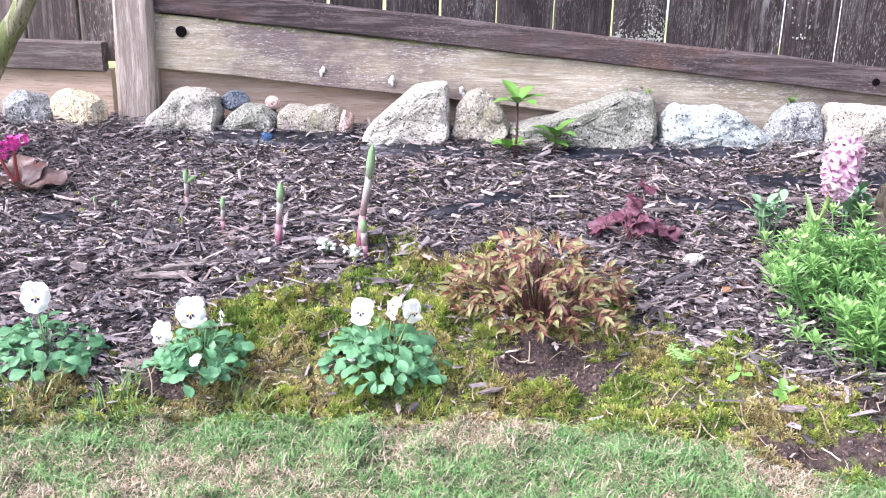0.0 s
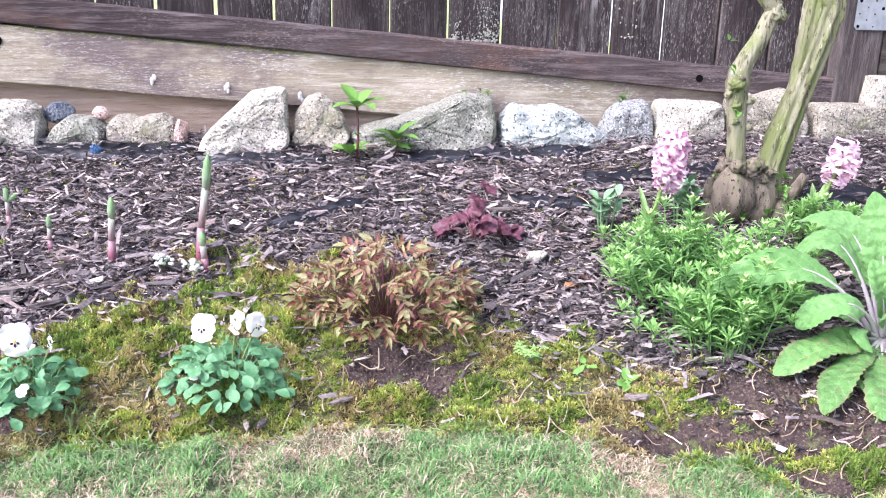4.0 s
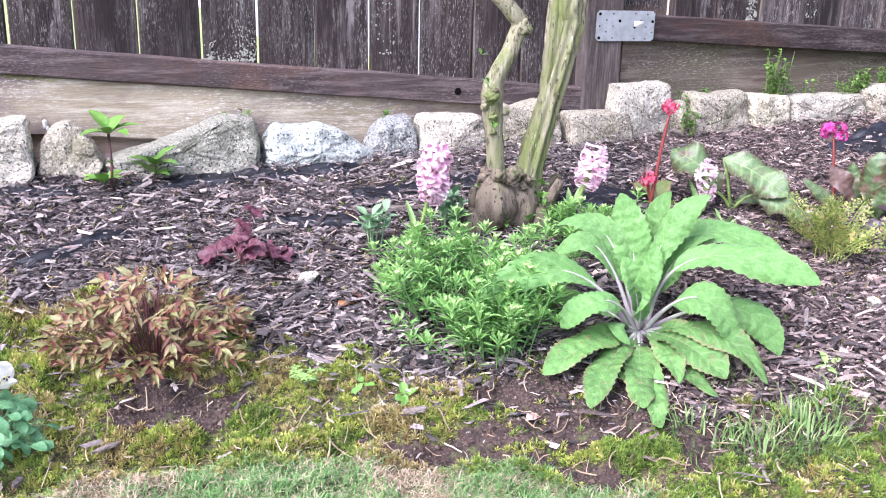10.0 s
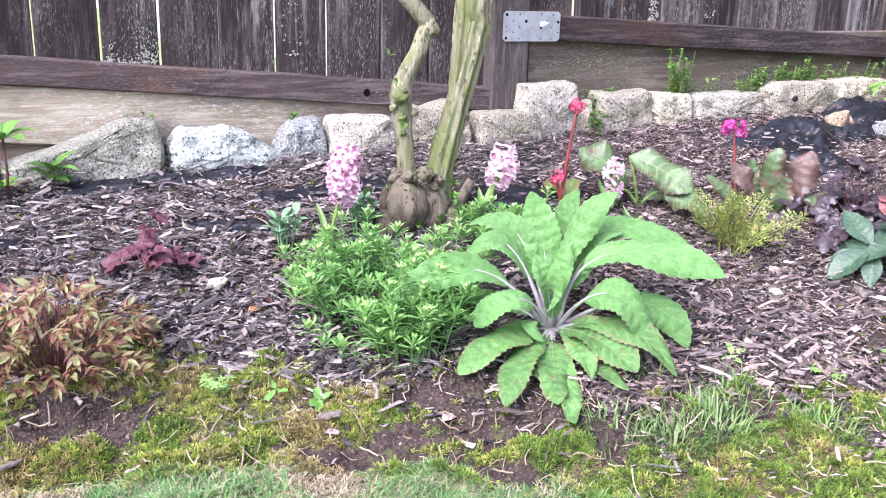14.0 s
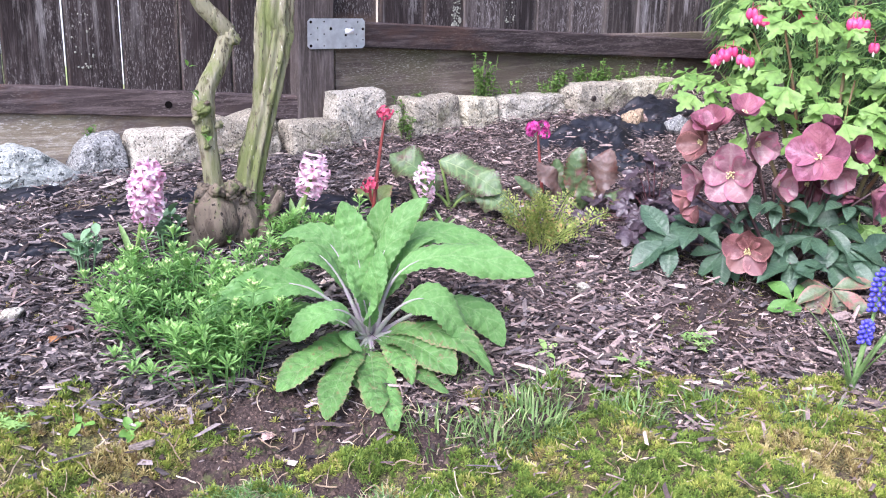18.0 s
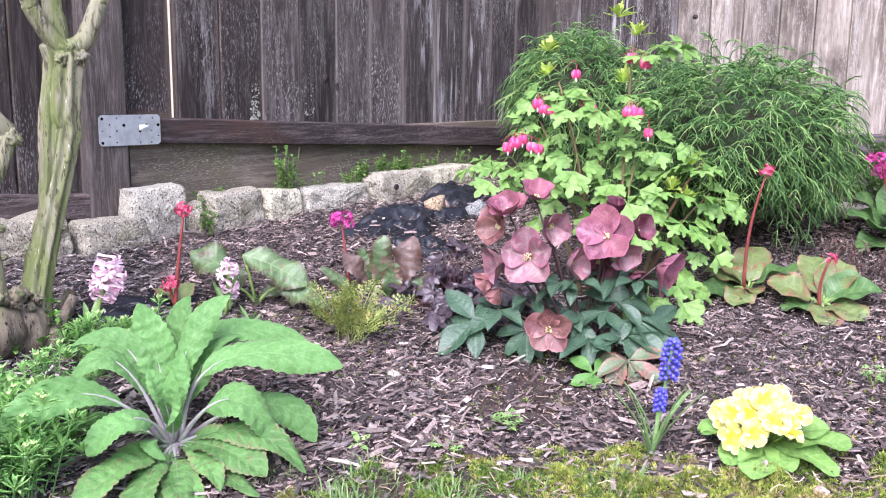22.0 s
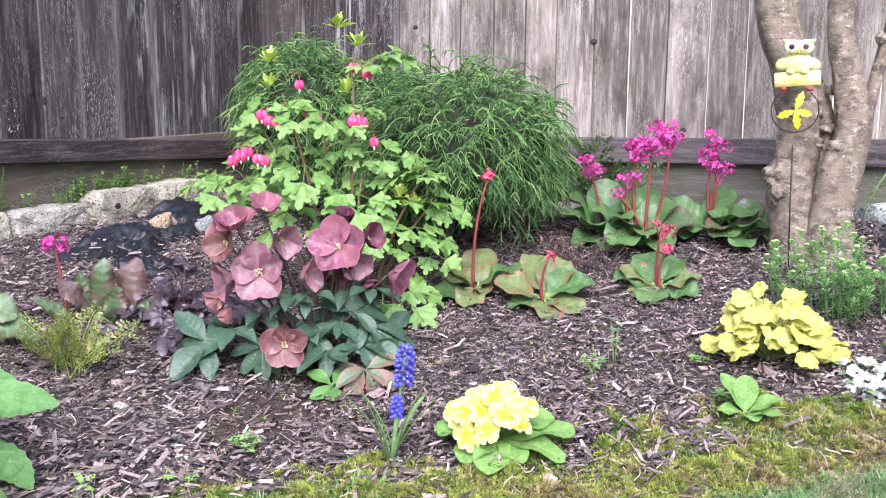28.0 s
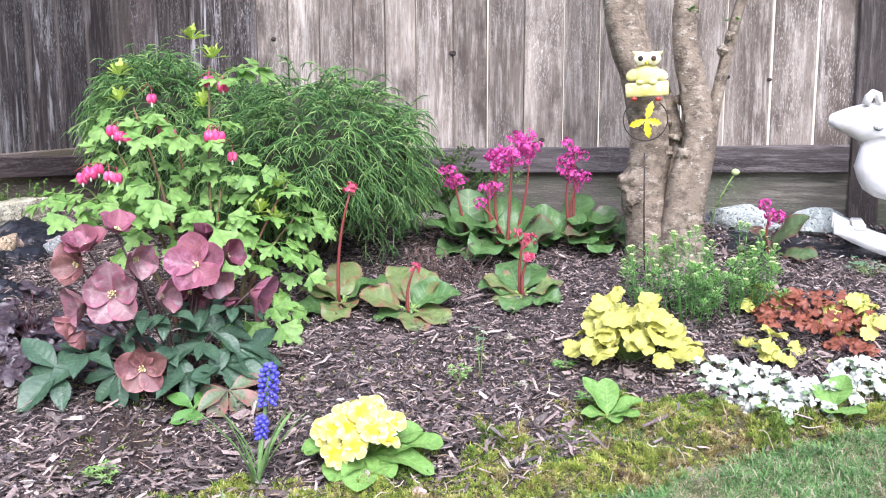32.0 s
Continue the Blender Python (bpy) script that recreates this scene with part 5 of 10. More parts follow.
build_chips(420000)
build_moss(170000)
build_crumbs(120000)
build_grass(360000)
build_tufts()


def build_straws(count):
    """Dry stalks and twigs that lie over the moss and the bare soil."""
    V, F = [], []
    for x, y, rnd in scatter(count, 12, 1.42, 2.4, -44, 104):
        if lawnness(x, y) > -0.01 or (mossness(x, y) < -0.05 and rnd.random() < 0.75):
            continue
        l, w, a = rnd.uniform(0.010, 0.045), rnd.uniform(0.0006, 0.0015), rnd.uniform(0, 6.283)
        bow, n = rnd.gauss(0, 0.12), len(V)
        for i in range(5):
            f = i / 4 - 0.5
            px, py = f * l, bow * l * (4 * f * f)
            cx, cy = x + px * math.cos(a) - py * math.sin(a), y + px * math.sin(a) + py * math.cos(a)
            z = ground_z(cx, cy) + 0.011 + 0.1 * l * rnd.random()
            V += [(cx - w * math.sin(a), cy + w * math.cos(a), z), (cx, cy, z + w * 1.4), (cx + w * math.sin(a), cy - w * math.cos(a), z)]
        for i in range(4):
            k = n + i * 3
            F += [(k, k + 1, k + 4, k + 3), (k + 1, k + 2, k + 5, k + 4), (k + 2, k, k + 3, k + 5)]
    return stuff("straw", V, F, M_THATCH, "dry straw and twigs lying over the moss", "straw")


build_straws(2600)


# ---------------------------------------------------------------- helpers for plants
def spot(x, y, dx=0.0, dz=0.0, dd=0.0):
    """The place dx to the side, dd further out and dz above the ground point (x, y)."""
    r = math.hypot(x, y)
    px, py = x + dx * y / r + dd * x / r, y - dx * x / r + dd * y / r
    return Vector((px, py, ground_z(x, y) + dz))


def side_heading(x, y):
    """The compass heading that runs along the bed to the viewer's right at a place."""
    return math.degrees(math.atan2(x, y)) + 90


def plant(name, x, y, label, category="plant", group=""):
    return thing(name, (x, y, ground_z(x, y)), label, category, group)


LIE = {"leaf", "midrib", "leaflet", "petal", "petals"}
STUFF = {"leaf_cluster", "stem_cluster", "foliage", "sprig", "rosette", "stamen_cluster", "flower_cluster"}


def add(name, s, material, owner, label=""):
    """A part whose shape was made in world places; leaves that reach the ground lie on it."""
    if name in LIE:
        for i, (vx, vy, vz) in enumerate(s.v):
            g = ground_z(vx, vy) + 0.007
            if vz < g:
                s.v[i] = (vx, vy, g + 0.12 * max(-0.03, vz - g) + 0.0035)
    ob = part(name, s, material, owner, label)
    root = owner
    m = Matrix.Identity(4)
    while root is not None:
        m = root.matrix_basis @ m
        root = root.parent
    ob.matrix_basis = m.inverted()
    if name in STUFF:
        ob["kind"] = "stuff"
    return ob


def spine(m, length, curl, n=6, upto=1.0):
    pts, y, z = [], 0.0, 0.0
    for i in range(n + 1):
        s = upto * i / n
        if i:
            y += upto * length / n * math.cos(curl * (s - 0.35))
            z -= upto * length / n * math.sin(curl * (s - 0.35))
        pts.append(m @ Vector((0, y, z)))
    return pts


def arc(p, q, sag=0.0, n=5, side=None):
    p, q = Vector(p), Vector(q)
    out = []
    for i in range(n + 1):
        s = i / n
        v = p.lerp(q, s)
        v.z += sag * 4 * s * (1 - s)
        if side is not None:
            v += side * (4 * s * (1 - s))
        out.append(v)
    return out


def tilted(p, heading, lean=0.5, wild=0.25, out=0.0):
    """A frame at p whose +y runs along a heading and whose upper side leans towards the open, light side of the bed."""
    p = Vector(p)
    light = Vector((-p.x, -p.y, 0)).normalized()
    d = Vector((math.sin(radians(heading)), math.cos(radians(heading)), 0))
    n = (Vector((0, 0, 1)) + light * lean + d * out + Vector((R(-wild, wild), R(-wild, wild), 0))).normalized()
    y = (d - n * d.dot(n)).normalized()
    x = y.cross(n)
    m = Matrix(((x.x, y.x, n.x, p.x), (x.y, y.y, n.y, p.y), (x.z, y.z, n.z, p.z), (0, 0, 0, 1)))
    return m


def spin(m, degrees, pitch=0.0):
    return m @ Matrix.Rotation(radians(-degrees), 4, "Z") @ Matrix.Rotation(radians(pitch), 4, "X")


def quick_leaf(s, m, length, width, bend=0.2, wide=0.45):
    """A small folded leaf of four faces."""
    k = len(s.v)
    for p in ((0, 0, 0), (-width / 2, length * wide, width * 0.18), (0, length * 0.5, -bend * length * 0.1), (width / 2, length * wide, width * 0.18), (0, length, -bend * length)):
        s.v.append(tuple(m @ Vector(p)))
    s.f += [(k, k + 2, k + 1), (k, k + 3, k + 2), (k + 1, k + 2, k + 4), (k + 2, k + 3, k + 4)]


def green(name, base, dark=None, light=None, rough=0.55, tr=0.12, island=0.22, hue=0.015, spec=0.4, edge=None, scale=40, sheen=0.0):
    dark = dark or tuple(c * 0.6 for c in base)
    light = light or tuple(min(1, c * 1.4) for c in base)
    spots = [(dark, scale, 0.45, 0.7, 4), (light, scale * 2.2, 0.52, 0.74, 4)]
    if edge:
        spots.append((edge, 16, 0.54, 0.66, 5))
    return mat(name, base, rough, spots, 0.35, 170, island=island, hue=hue, translucent=tr, spec=spec, sheen=sheen)


M_FOX = veined(mat("downy_green_leaf", (0.14, 0.315, 0.085), 0.6, [((0.105, 0.25, 0.06), 55, 0.45, 0.68, 4), ((0.19, 0.365, 0.125), 120, 0.5, 0.7, 4)], 0.8, 95, obj=0.12, translucent=0.2, spec=0.35, sheen=0.1), (0.29, 0.42, 0.20), 11, 0.55, 0.4, 0.05, (0.20, 0.32, 0.12), 0.92, 0.4)
M_FOX_OLD = veined(mat("old_speckled_green_leaf", (0.12, 0.265, 0.07), 0.65, [((0.085, 0.18, 0.05), 45, 0.45, 0.68, 4), ((0.19, 0.15, 0.07), 70, 0.58, 0.68, 5), ((0.24, 0.20, 0.11), 20, 0.64, 0.74, 4)], 1.0, 85, obj=0.15, translucent=0.12, spec=0.3), (0.27, 0.35, 0.19), 11, 0.55, 0.5, 0.05, (0.22, 0.20, 0.10), 0.85, 0.6)
M_FOX_RIB = mat("pale_downy_rib", (0.40, 0.42, 0.35), 0.8, [((0.38, 0.31, 0.37), 30, 0.45, 0.6, 3)], 0.2, 120)
M_PANSY = green("blue_green_leaf", (0.10, 0.255, 0.115), (0.06, 0.17, 0.07), (0.165, 0.33, 0.17), island=0.3)
M_WHITE = mat("white_petal", (0.86, 0.86, 0.80), 0.6, [((0.80, 0.80, 0.66), 40, 0.5, 0.7, 3)], 0.2, 120, translucent=0.2)
M_BLOTCH = mat("dark_purple_blotch", (0.035, 0.008, 0.035), 0.7, bump=0)
M_EYE = mat("yellow_eye", (0.8, 0.55, 0.06), 0.6, bump=0)
M_STEM_GREEN = green("green_stem", (0.18, 0.29, 0.08), tr=0.0)
M_STEM_RED = mat("red_stem", (0.21, 0.045, 0.04), 0.5, [((0.25, 0.05, 0.04), 30, 0.45, 0.65, 3)], 0.2, 90)
M_STEM_DARK = mat("dark_maroon_stem", (0.12, 0.04, 0.045), 0.5, [((0.07, 0.03, 0.03), 30, 0.45, 0.65, 3)], 0.2, 90)
M_STEM_BLACK = mat("blackish_maroon_stem", (0.055, 0.028, 0.03), 0.5, [((0.09, 0.05, 0.035), 30, 0.45, 0.65, 3)], 0.2, 90)
M_STEM_BROWN = mat("brown_green_stem", (0.19, 0.15, 0.07), 0.6, [((0.22, 0.09, 0.05), 20, 0.45, 0.65, 3)], 0.2, 90)


def along(name, stops, rough=0.5):
    """A surface whose colour changes from the foot of a part to its top."""
    m = mat(name, (0.5, 0.5, 0.5), rough, bump=0.15, bump_scale=90)
    n, ln = m.node_tree.nodes, m.node_tree.links
    co, sep, tx, mix = n.new("ShaderNodeTexCoord"), n.new("ShaderNodeSeparateXYZ"), n.new("ShaderNodeTexNoise"), n.new("ShaderNodeMath")
    tx.inputs["Scale"].default_value = 5.0
    mix.operation = "MULTIPLY_ADD"
    mix.inputs[1].default_value = 0.25
    ln.new(co.outputs["Generated"], sep.inputs[0])
    ln.new(co.outputs["Generated"], tx.inputs["Vector"])
    ln.new(tx.outputs["Fac"], mix.inputs[0])
    ln.new(sep.outputs["Z"], mix.inputs[2])
    ramp = n.new("ShaderNodeValToRGB")
    el = ramp.color_ramp.elements
    while len(el) < len(stops):
        el.new(0.5)
    for e, (p, c) in zip(el, stops):
        e.position, e.color = p, (*c, 1)
    ln.new(mix.outputs[0], ramp.inputs["Fac"])
    ln.new(ramp.outputs["Color"], n["Principled BSDF"].inputs["Base Color"])
    return m


M_MAGENTA_SHOOT = along("magenta_shoot", [(0.0, (0.20, 0.05, 0.08)), (0.6, (0.25, 0.085, 0.12)), (1.15 / 1.25, (0.30, 0.16, 0.18))])
M_PALE_SHOOT = along("pale_pink_shoot", [(0.1, (0.30, 0.17, 0.18)), (0.5, (0.33, 0.25, 0.24)), (1.0, (0.31, 0.33, 0.26))])
M_GREEN_SHOOT = along("grey_green_shoot", [(0.1, (0.32, 0.32, 0.26)), (0.45, (0.24, 0.33, 0.19)), (1.0, (0.15, 0.29, 0.10))])
M_BRONZE = island_mix("bronze_leaf", [(0.0, (0.11, 0.025, 0.022)), (0.35, (0.18, 0.06, 0.038)), (0.6, (0.23, 0.125, 0.06)), (0.88, (0.32, 0.235, 0.10)), (1.0, (0.24, 0.25, 0.095))], 0.55, 0.3, 120, 0.2)
M_BRONZE_GOLD = island_mix("golden_bronze_leaf", [(0.0, (0.13, 0.04, 0.028)), (0.3, (0.20, 0.095, 0.05)), (0.65, (0.255, 0.18, 0.08)), (1.0, (0.24, 0.25, 0.10))], 0.5, 0.3, 120, 0.22)
M_PURPLE = green("wine_purple_leaf", (0.13, 0.045, 0.06), (0.07, 0.025, 0.035), (0.20, 0.09, 0.11), 0.5, 0.12, 0.25, 0.01)
M_DARKPURPLE = green("blackish_purple_leaf", (0.068, 0.047, 0.055), (0.032, 0.023, 0.027), (0.14, 0.115, 0.125), 0.34, 0.08, 0.3, 0.02, spec=0.6)
M_FRESH = green("fresh_green_leaf", (0.13, 0.30, 0.055), (0.085, 0.22, 0.035), (0.20, 0.39, 0.09))
M_IBERIS = island_mix("narrow_green_leaf", [(0.0, (0.11, 0.27, 0.07)), (0.5, (0.19, 0.39, 0.115)), (1.0, (0.30, 0.51, 0.18))], 0.6, 0, 60, 0.35, spec=0.25)
M_IBERIS_TIP = island_mix("lime_shoot_tip", [(0.0, (0.20, 0.43, 0.10)), (1.0, (0.36, 0.60, 0.20))], 0.6, 0, 60, 0.35, spec=0.25)
M_BUD = mat("cream_bud", (0.47, 0.58, 0.24), 0.6, bump=0)
M_GLAUCOUS = green("glaucous_leaf", (0.20, 0.36, 0.19), (0.14, 0.28, 0.13), (0.30, 0.46, 0.28))
M_HYA = mat("pink_hyacinth_petal", (0.78, 0.48, 0.62), 0.5, [((0.62, 0.22, 0.42), 90, 0.50, 0.64, 3), ((0.88, 0.74, 0.80), 50, 0.46, 0.62, 3)], 0.15, 150, island=0.15, translucent=0.2)
M_HYA_PALE = mat("pale_pink_petal", (0.90, 0.66, 0.75), 0.5, [((0.78, 0.40, 0.58), 90, 0.5, 0.65, 3), ((0.90, 0.78, 0.83), 50, 0.5, 0.7, 3)], 0.15, 150, island=0.1, translucent=0.2)
M_MAGENTA = mat("magenta_petal", (0.62, 0.06, 0.32), 0.5, [((0.75, 0.18, 0.48), 60, 0.5, 0.68, 3), ((0.42, 0.03, 0.19), 80, 0.52, 0.68, 3)], 0.15, 150, island=0.25, translucent=0.15)
M_CRIMSON = mat("crimson_bud", (0.50, 0.05, 0.11), 0.5, [((0.62, 0.16, 0.22), 70, 0.5, 0.66, 3)], 0.15, 150, island=0.25)
M_BERGENIA = green("glossy_bergenia_leaf", (0.085, 0.185, 0.055), (0.045, 0.115, 0.032), (0.14, 0.26, 0.085), 0.38, 0.12, 0.15, 0.012, 0.5, scale=22)
M_BERGENIA_RED_PLAIN = green("red_flushed_bergenia_leaf", (0.15, 0.215, 0.075), (0.10, 0.155, 0.04), (0.24, 0.31, 0.11), 0.4, 0.08, 0.15, 0.015, 0.5, edge=(0.27, 0.08, 0.06), scale=22)
M_BERGENIA_RED = veined(M_BERGENIA_RED_PLAIN, (0.32, 0.35, 0.15), 6, 0.5, 0.4, 0.04, (0.27, 0.11, 0.08), 0.86, 1.0)
veined(M_BERGENIA, (0.27, 0.38, 0.13), 6, 0.5, 0.5, 0.05)
M_BERGENIA_DARK = green("dark_bergenia_leaf", (0.085, 0.15, 0.06), (0.05, 0.09, 0.04), (0.13, 0.20, 0.09), 0.35, 0.08, 0.15, 0.015, 0.5, edge=(0.14, 0.065, 0.055), scale=22)
M_BERGENIA_MAROON = green("maroon_bergenia_leaf", (0.145, 0.10, 0.082), (0.09, 0.055, 0.042), (0.20, 0.155, 0.13), 0.42, 0.1, 0.15, 0.01, 0.5, edge=(0.12, 0.05, 0.035), scale=22)
M_BERGENIA_MOTTLED = green("mottled_bergenia_leaf", (0.11, 0.195, 0.075), (0.065, 0.11, 0.042), (0.17, 0.265, 0.11), 0.4, 0.1, 0.1, 0.01, 0.5, edge=(0.13, 0.085, 0.06), scale=22)
veined(M_BERGENIA_DARK, (0.22, 0.26, 0.12), 6, 0.5, 0.45, 0.05, (0.16, 0.05, 0.045), 0.75, 0.8)
veined(M_BERGENIA_MAROON, (0.20, 0.095, 0.065), 6, 0.5, 0.45, 0.05)
veined(M_BERGENIA_MOTTLED, (0.33, 0.42, 0.19), 6, 0.5, 0.5, 0.05, (0.09, 0.06, 0.045), 0.62, 0.9)
M_FERN = island_mix("yellow_green_fern", [(0.0, (0.15, 0.22, 0.045)), (0.5, (0.29, 0.37, 0.085)), (0.85, (0.43, 0.46, 0.14)), (0.95, (0.44, 0.30, 0.13)), (1.0, (0.34, 0.18, 0.08))], 0.6, 0, 60, 0.3)
M_FERN_DARK = island_mix("dark_green_fern", [(0.0, (0.06, 0.12, 0.03)), (1.0, (0.13, 0.21, 0.06))], 0.6, 0, 60, 0.2)
M_HELLE_LEAF = green("dark_hellebore_leaf", (0.06, 0.118, 0.07), (0.035, 0.075, 0.045), (0.085, 0.15, 0.09), 0.4, 0.1, 0.25, 0.02, 0.5, scale=30)
M_HELLE_LEAF_RED = green("bronzed_hellebore_leaf", (0.12, 0.18, 0.09), (0.08, 0.12, 0.06), (0.2, 0.26, 0.15), 0.45, 0.1, 0.2, 0.02, 0.5, edge=(0.28, 0.13, 0.10), scale=30)
M_HELLE = veined(mat("dusky_pink_petal", (0.34, 0.18, 0.20), 0.42, [((0.25, 0.115, 0.135), 20, 0.46, 0.64, 4), ((0.46, 0.32, 0.31), 34, 0.52, 0.68, 4)], 0.4, 110, obj=0.18, hue=0.012, translucent=0.14), (0.50, 0.38, 0.37), 4, 0.5, 0.3, 0.2, (0.40, 0.12, 0.19), 0.75, 0.5)
M_HELLE_DARK = mat("rose_pink_petal", (0.30, 0.115, 0.15), 0.40, [((0.17, 0.048, 0.078), 20, 0.46, 0.64, 4), ((0.40, 0.18, 0.245), 34, 0.54, 0.7, 4)], 0.4, 110, obj=0.22, hue=0.012, translucent=0.12)
M_HELLE_BACK = mat("maroon_petal_back", (0.17, 0.05, 0.075), 0.45, [((0.10, 0.03, 0.045), 20, 0.46, 0.64, 4), ((0.27, 0.10, 0.14), 34, 0.54, 0.7, 4)], 0.4, 110, obj=0.25, hue=0.012, translucent=0.1)
M_HELLE_OLD = mat("fading_rose_petal", (0.215, 0.095, 0.088), 0.5, [((0.13, 0.052, 0.048), 24, 0.45, 0.6, 4), ((0.31, 0.17, 0.155), 40, 0.52, 0.68, 4)], 0.4, 110, obj=0.2, hue=0.012, translucent=0.1)
veined(M_HELLE_LEAF, (0.13, 0.21, 0.13), 9, 0.5, 0.55, 0.06)
veined(M_HELLE_LEAF_RED, (0.24, 0.28, 0.16), 9, 0.5, 0.55, 0.06, (0.33, 0.14, 0.11), 0.6, 0.9)
veined(M_HELLE_DARK, (0.10, 0.03, 0.05), 7, 1.4, 0.5, 0.04, (0.40, 0.13, 0.20), 0.75, 0.6)
veined(M_HELLE_BACK, (0.10, 0.03, 0.05), 7, 1.4, 0.4, 0.04)
veined(M_HELLE_OLD, (0.24, 0.09, 0.09), 7, 1.4, 0.35, 0.03, (0.40, 0.18, 0.17), 0.75, 0.5)
M_STAMEN = mat("cream_stamen", (0.68, 0.62, 0.30), 0.7, bump=0)
M_BLEED_LEAF = island_mix("lime_green_leaf", [(0.0, (0.105, 0.235, 0.042)), (0.5, (0.17, 0.325, 0.066)), (1.0, (0.255, 0.42, 0.11))], 0.55, 0.3, 60, 0.22)
M_BLEED_NEW = island_mix("yellow_green_new_leaf", [(0.0, (0.40, 0.58, 0.08)), (1.0, (0.55, 0.68, 0.14))], 0.55, 0.2, 60, 0.28)
M_HEART = mat("bright_pink_heart", (0.70, 0.06, 0.20), 0.45, [((0.82, 0.22, 0.36), 60, 0.5, 0.66, 3)], 0.1, 100, island=0.2)
M_THREAD = island_mix("thread_cypress_foliage", [(0.0, (0.03, 0.095, 0.022)), (0.45, (0.085, 0.20, 0.045)), (0.8, (0.175, 0.33, 0.08)), (1.0, (0.33, 0.48, 0.16))], 0.6, 0, 60, 0.1)
# Dark colour that carries the shade inside the cypress.
M_THREAD_IN = mat("painted_shade_core", (0.03, 0.055, 0.018), 0.9, [((0.05, 0.04, 0.025), 30, 0.45, 0.6, 5)], 0.9, 80)
M_MUSC = mat("violet_blue_bells", (0.10, 0.09, 0.60), 0.45, [((0.20, 0.18, 0.75), 120, 0.5, 0.65, 3)], 0.1, 100, island=0.2)
M_STRAP = green("strap_leaf", (0.20, 0.36, 0.12), (0.14, 0.28, 0.09), (0.33, 0.45, 0.22), island=0.15)
M_PRIM = veined(mat("lemon_petal", (0.82, 0.74, 0.16), 0.55, [((0.84, 0.80, 0.34), 36, 0.45, 0.62, 3), ((0.80, 0.64, 0.05), 60, 0.54, 0.68, 3)], 0.2, 120, obj=0.08, translucent=0.25), (0.82, 0.62, 0.04), 3, 0.5, 0.5, 0.25, (0.88, 0.86, 0.55), 0.55, 0.4)
M_PRIM_EYE = mat("golden_petal_eye", (0.82, 0.60, 0.015), 0.6, bump=0)
M_PRIM_LEAF = green("crinkled_primrose_leaf", (0.185, 0.37, 0.085), (0.12, 0.28, 0.055), (0.28, 0.47, 0.14), 0.6, 0.2, 0.12)
veined(M_PRIM_LEAF, (0.36, 0.50, 0.18), 9, 0.5, 0.6, 0.06)
M_LIME_HEU = island_mix("chartreuse_leaf", [(0.0, (0.30, 0.36, 0.06)), (0.35, (0.50, 0.50, 0.09)), (0.75, (0.62, 0.60, 0.16)), (0.95, (0.70, 0.68, 0.32)), (1.0, (0.55, 0.33, 0.12))], 0.5, 0.3, 60, 0.2)
M_ORANGE = island_mix("rust_orange_leaf", [(0.0, (0.10, 0.03, 0.022)), (0.5, (0.24, 0.07, 0.04)), (0.9, (0.36, 0.13, 0.06)), (1.0, (0.50, 0.38, 0.10))], 0.55, 0.3, 60, 0.15)
M_SILVER = island_mix("silver_white_leaf", [(0.0, (0.18, 0.31, 0.12)), (0.2, (0.42, 0.52, 0.33)), (0.5, (0.60, 0.64, 0.52)), (1.0, (0.70, 0.72, 0.64))], 0.5, 0.2, 60, 0.15)
M_SILVER_GREEN = green("green_edged_leaf", (0.22, 0.36, 0.16))
M_YOUNG = green("young_green_leaf", (0.10, 0.25, 0.055), island=0.2)
M_SEEDLING = green("pale_seedling_leaf", (0.26, 0.45, 0.13), island=0.2)
M_BARK_L = mat("green_grey_bark", (0.25, 0.24, 0.15), 0.9, [((0.09, 0.075, 0.045), 26, 0.52, 0.60, 6), ((0.30, 0.285, 0.205), 34, 0.53, 0.64, 6), ((0.15, 0.18, 0.06), 7, 0.47, 0.6, 5), ((0.06, 0.05, 0.035), 60, 0.6, 0.66, 4), ((0.5, 0.48, 0.40), 50, 0.66, 0.7, 3)], 1.0, 70, (2.2, 2.2, 0.45))
M_BURL = mat("brown_burl_bark", (0.17, 0.14, 0.10), 0.95, [((0.085, 0.066, 0.048), 26, 0.46, 0.60, 7), ((0.27, 0.225, 0.165), 45, 0.54, 0.64, 6), ((0.13, 0.15, 0.06), 14, 0.56, 0.66, 5), ((0.02, 0.016, 0.012), 90, 0.58, 0.64, 4)], 1.0, 40, (1.6, 1.6, 0.6))
M_BARK_R = mat("pale_flaking_bark", (0.255, 0.205, 0.148), 0.92, [((0.13, 0.10, 0.072), 20, 0.47, 0.60, 7), ((0.37, 0.315, 0.24), 30, 0.53, 0.63, 7), ((0.09, 0.07, 0.052), 90, 0.60, 0.66, 5), ((0.52, 0.50, 0.43), 42, 0.62, 0.68, 5)], 1.0, 110, (1.0, 1.0, 1.6))
M_OWL = mat("pale_yellow_enamel", (0.80, 0.74, 0.28), 0.4, [((0.72, 0.62, 0.16), 30, 0.5, 0.68, 4), ((0.85, 0.83, 0.6), 22, 0.55, 0.72, 4)], 0.15, 80)
M_OWL_LEAF = mat("yellow_enamel_leaf", (0.78, 0.66, 0.03), 0.4, [((0.55, 0.52, 0.03), 40, 0.5, 0.68, 4)], 0.15, 80)
M_IRON = mat("dark_iron_wire", (0.05, 0.04, 0.035), 0.6, [((0.13, 0.07, 0.04), 60, 0.52, 0.68, 4)], 0.2, 80, metal=0.6)
M_RED_BEAD = mat("red_bead", (0.35, 0.05, 0.03), 0.3, bump=0)
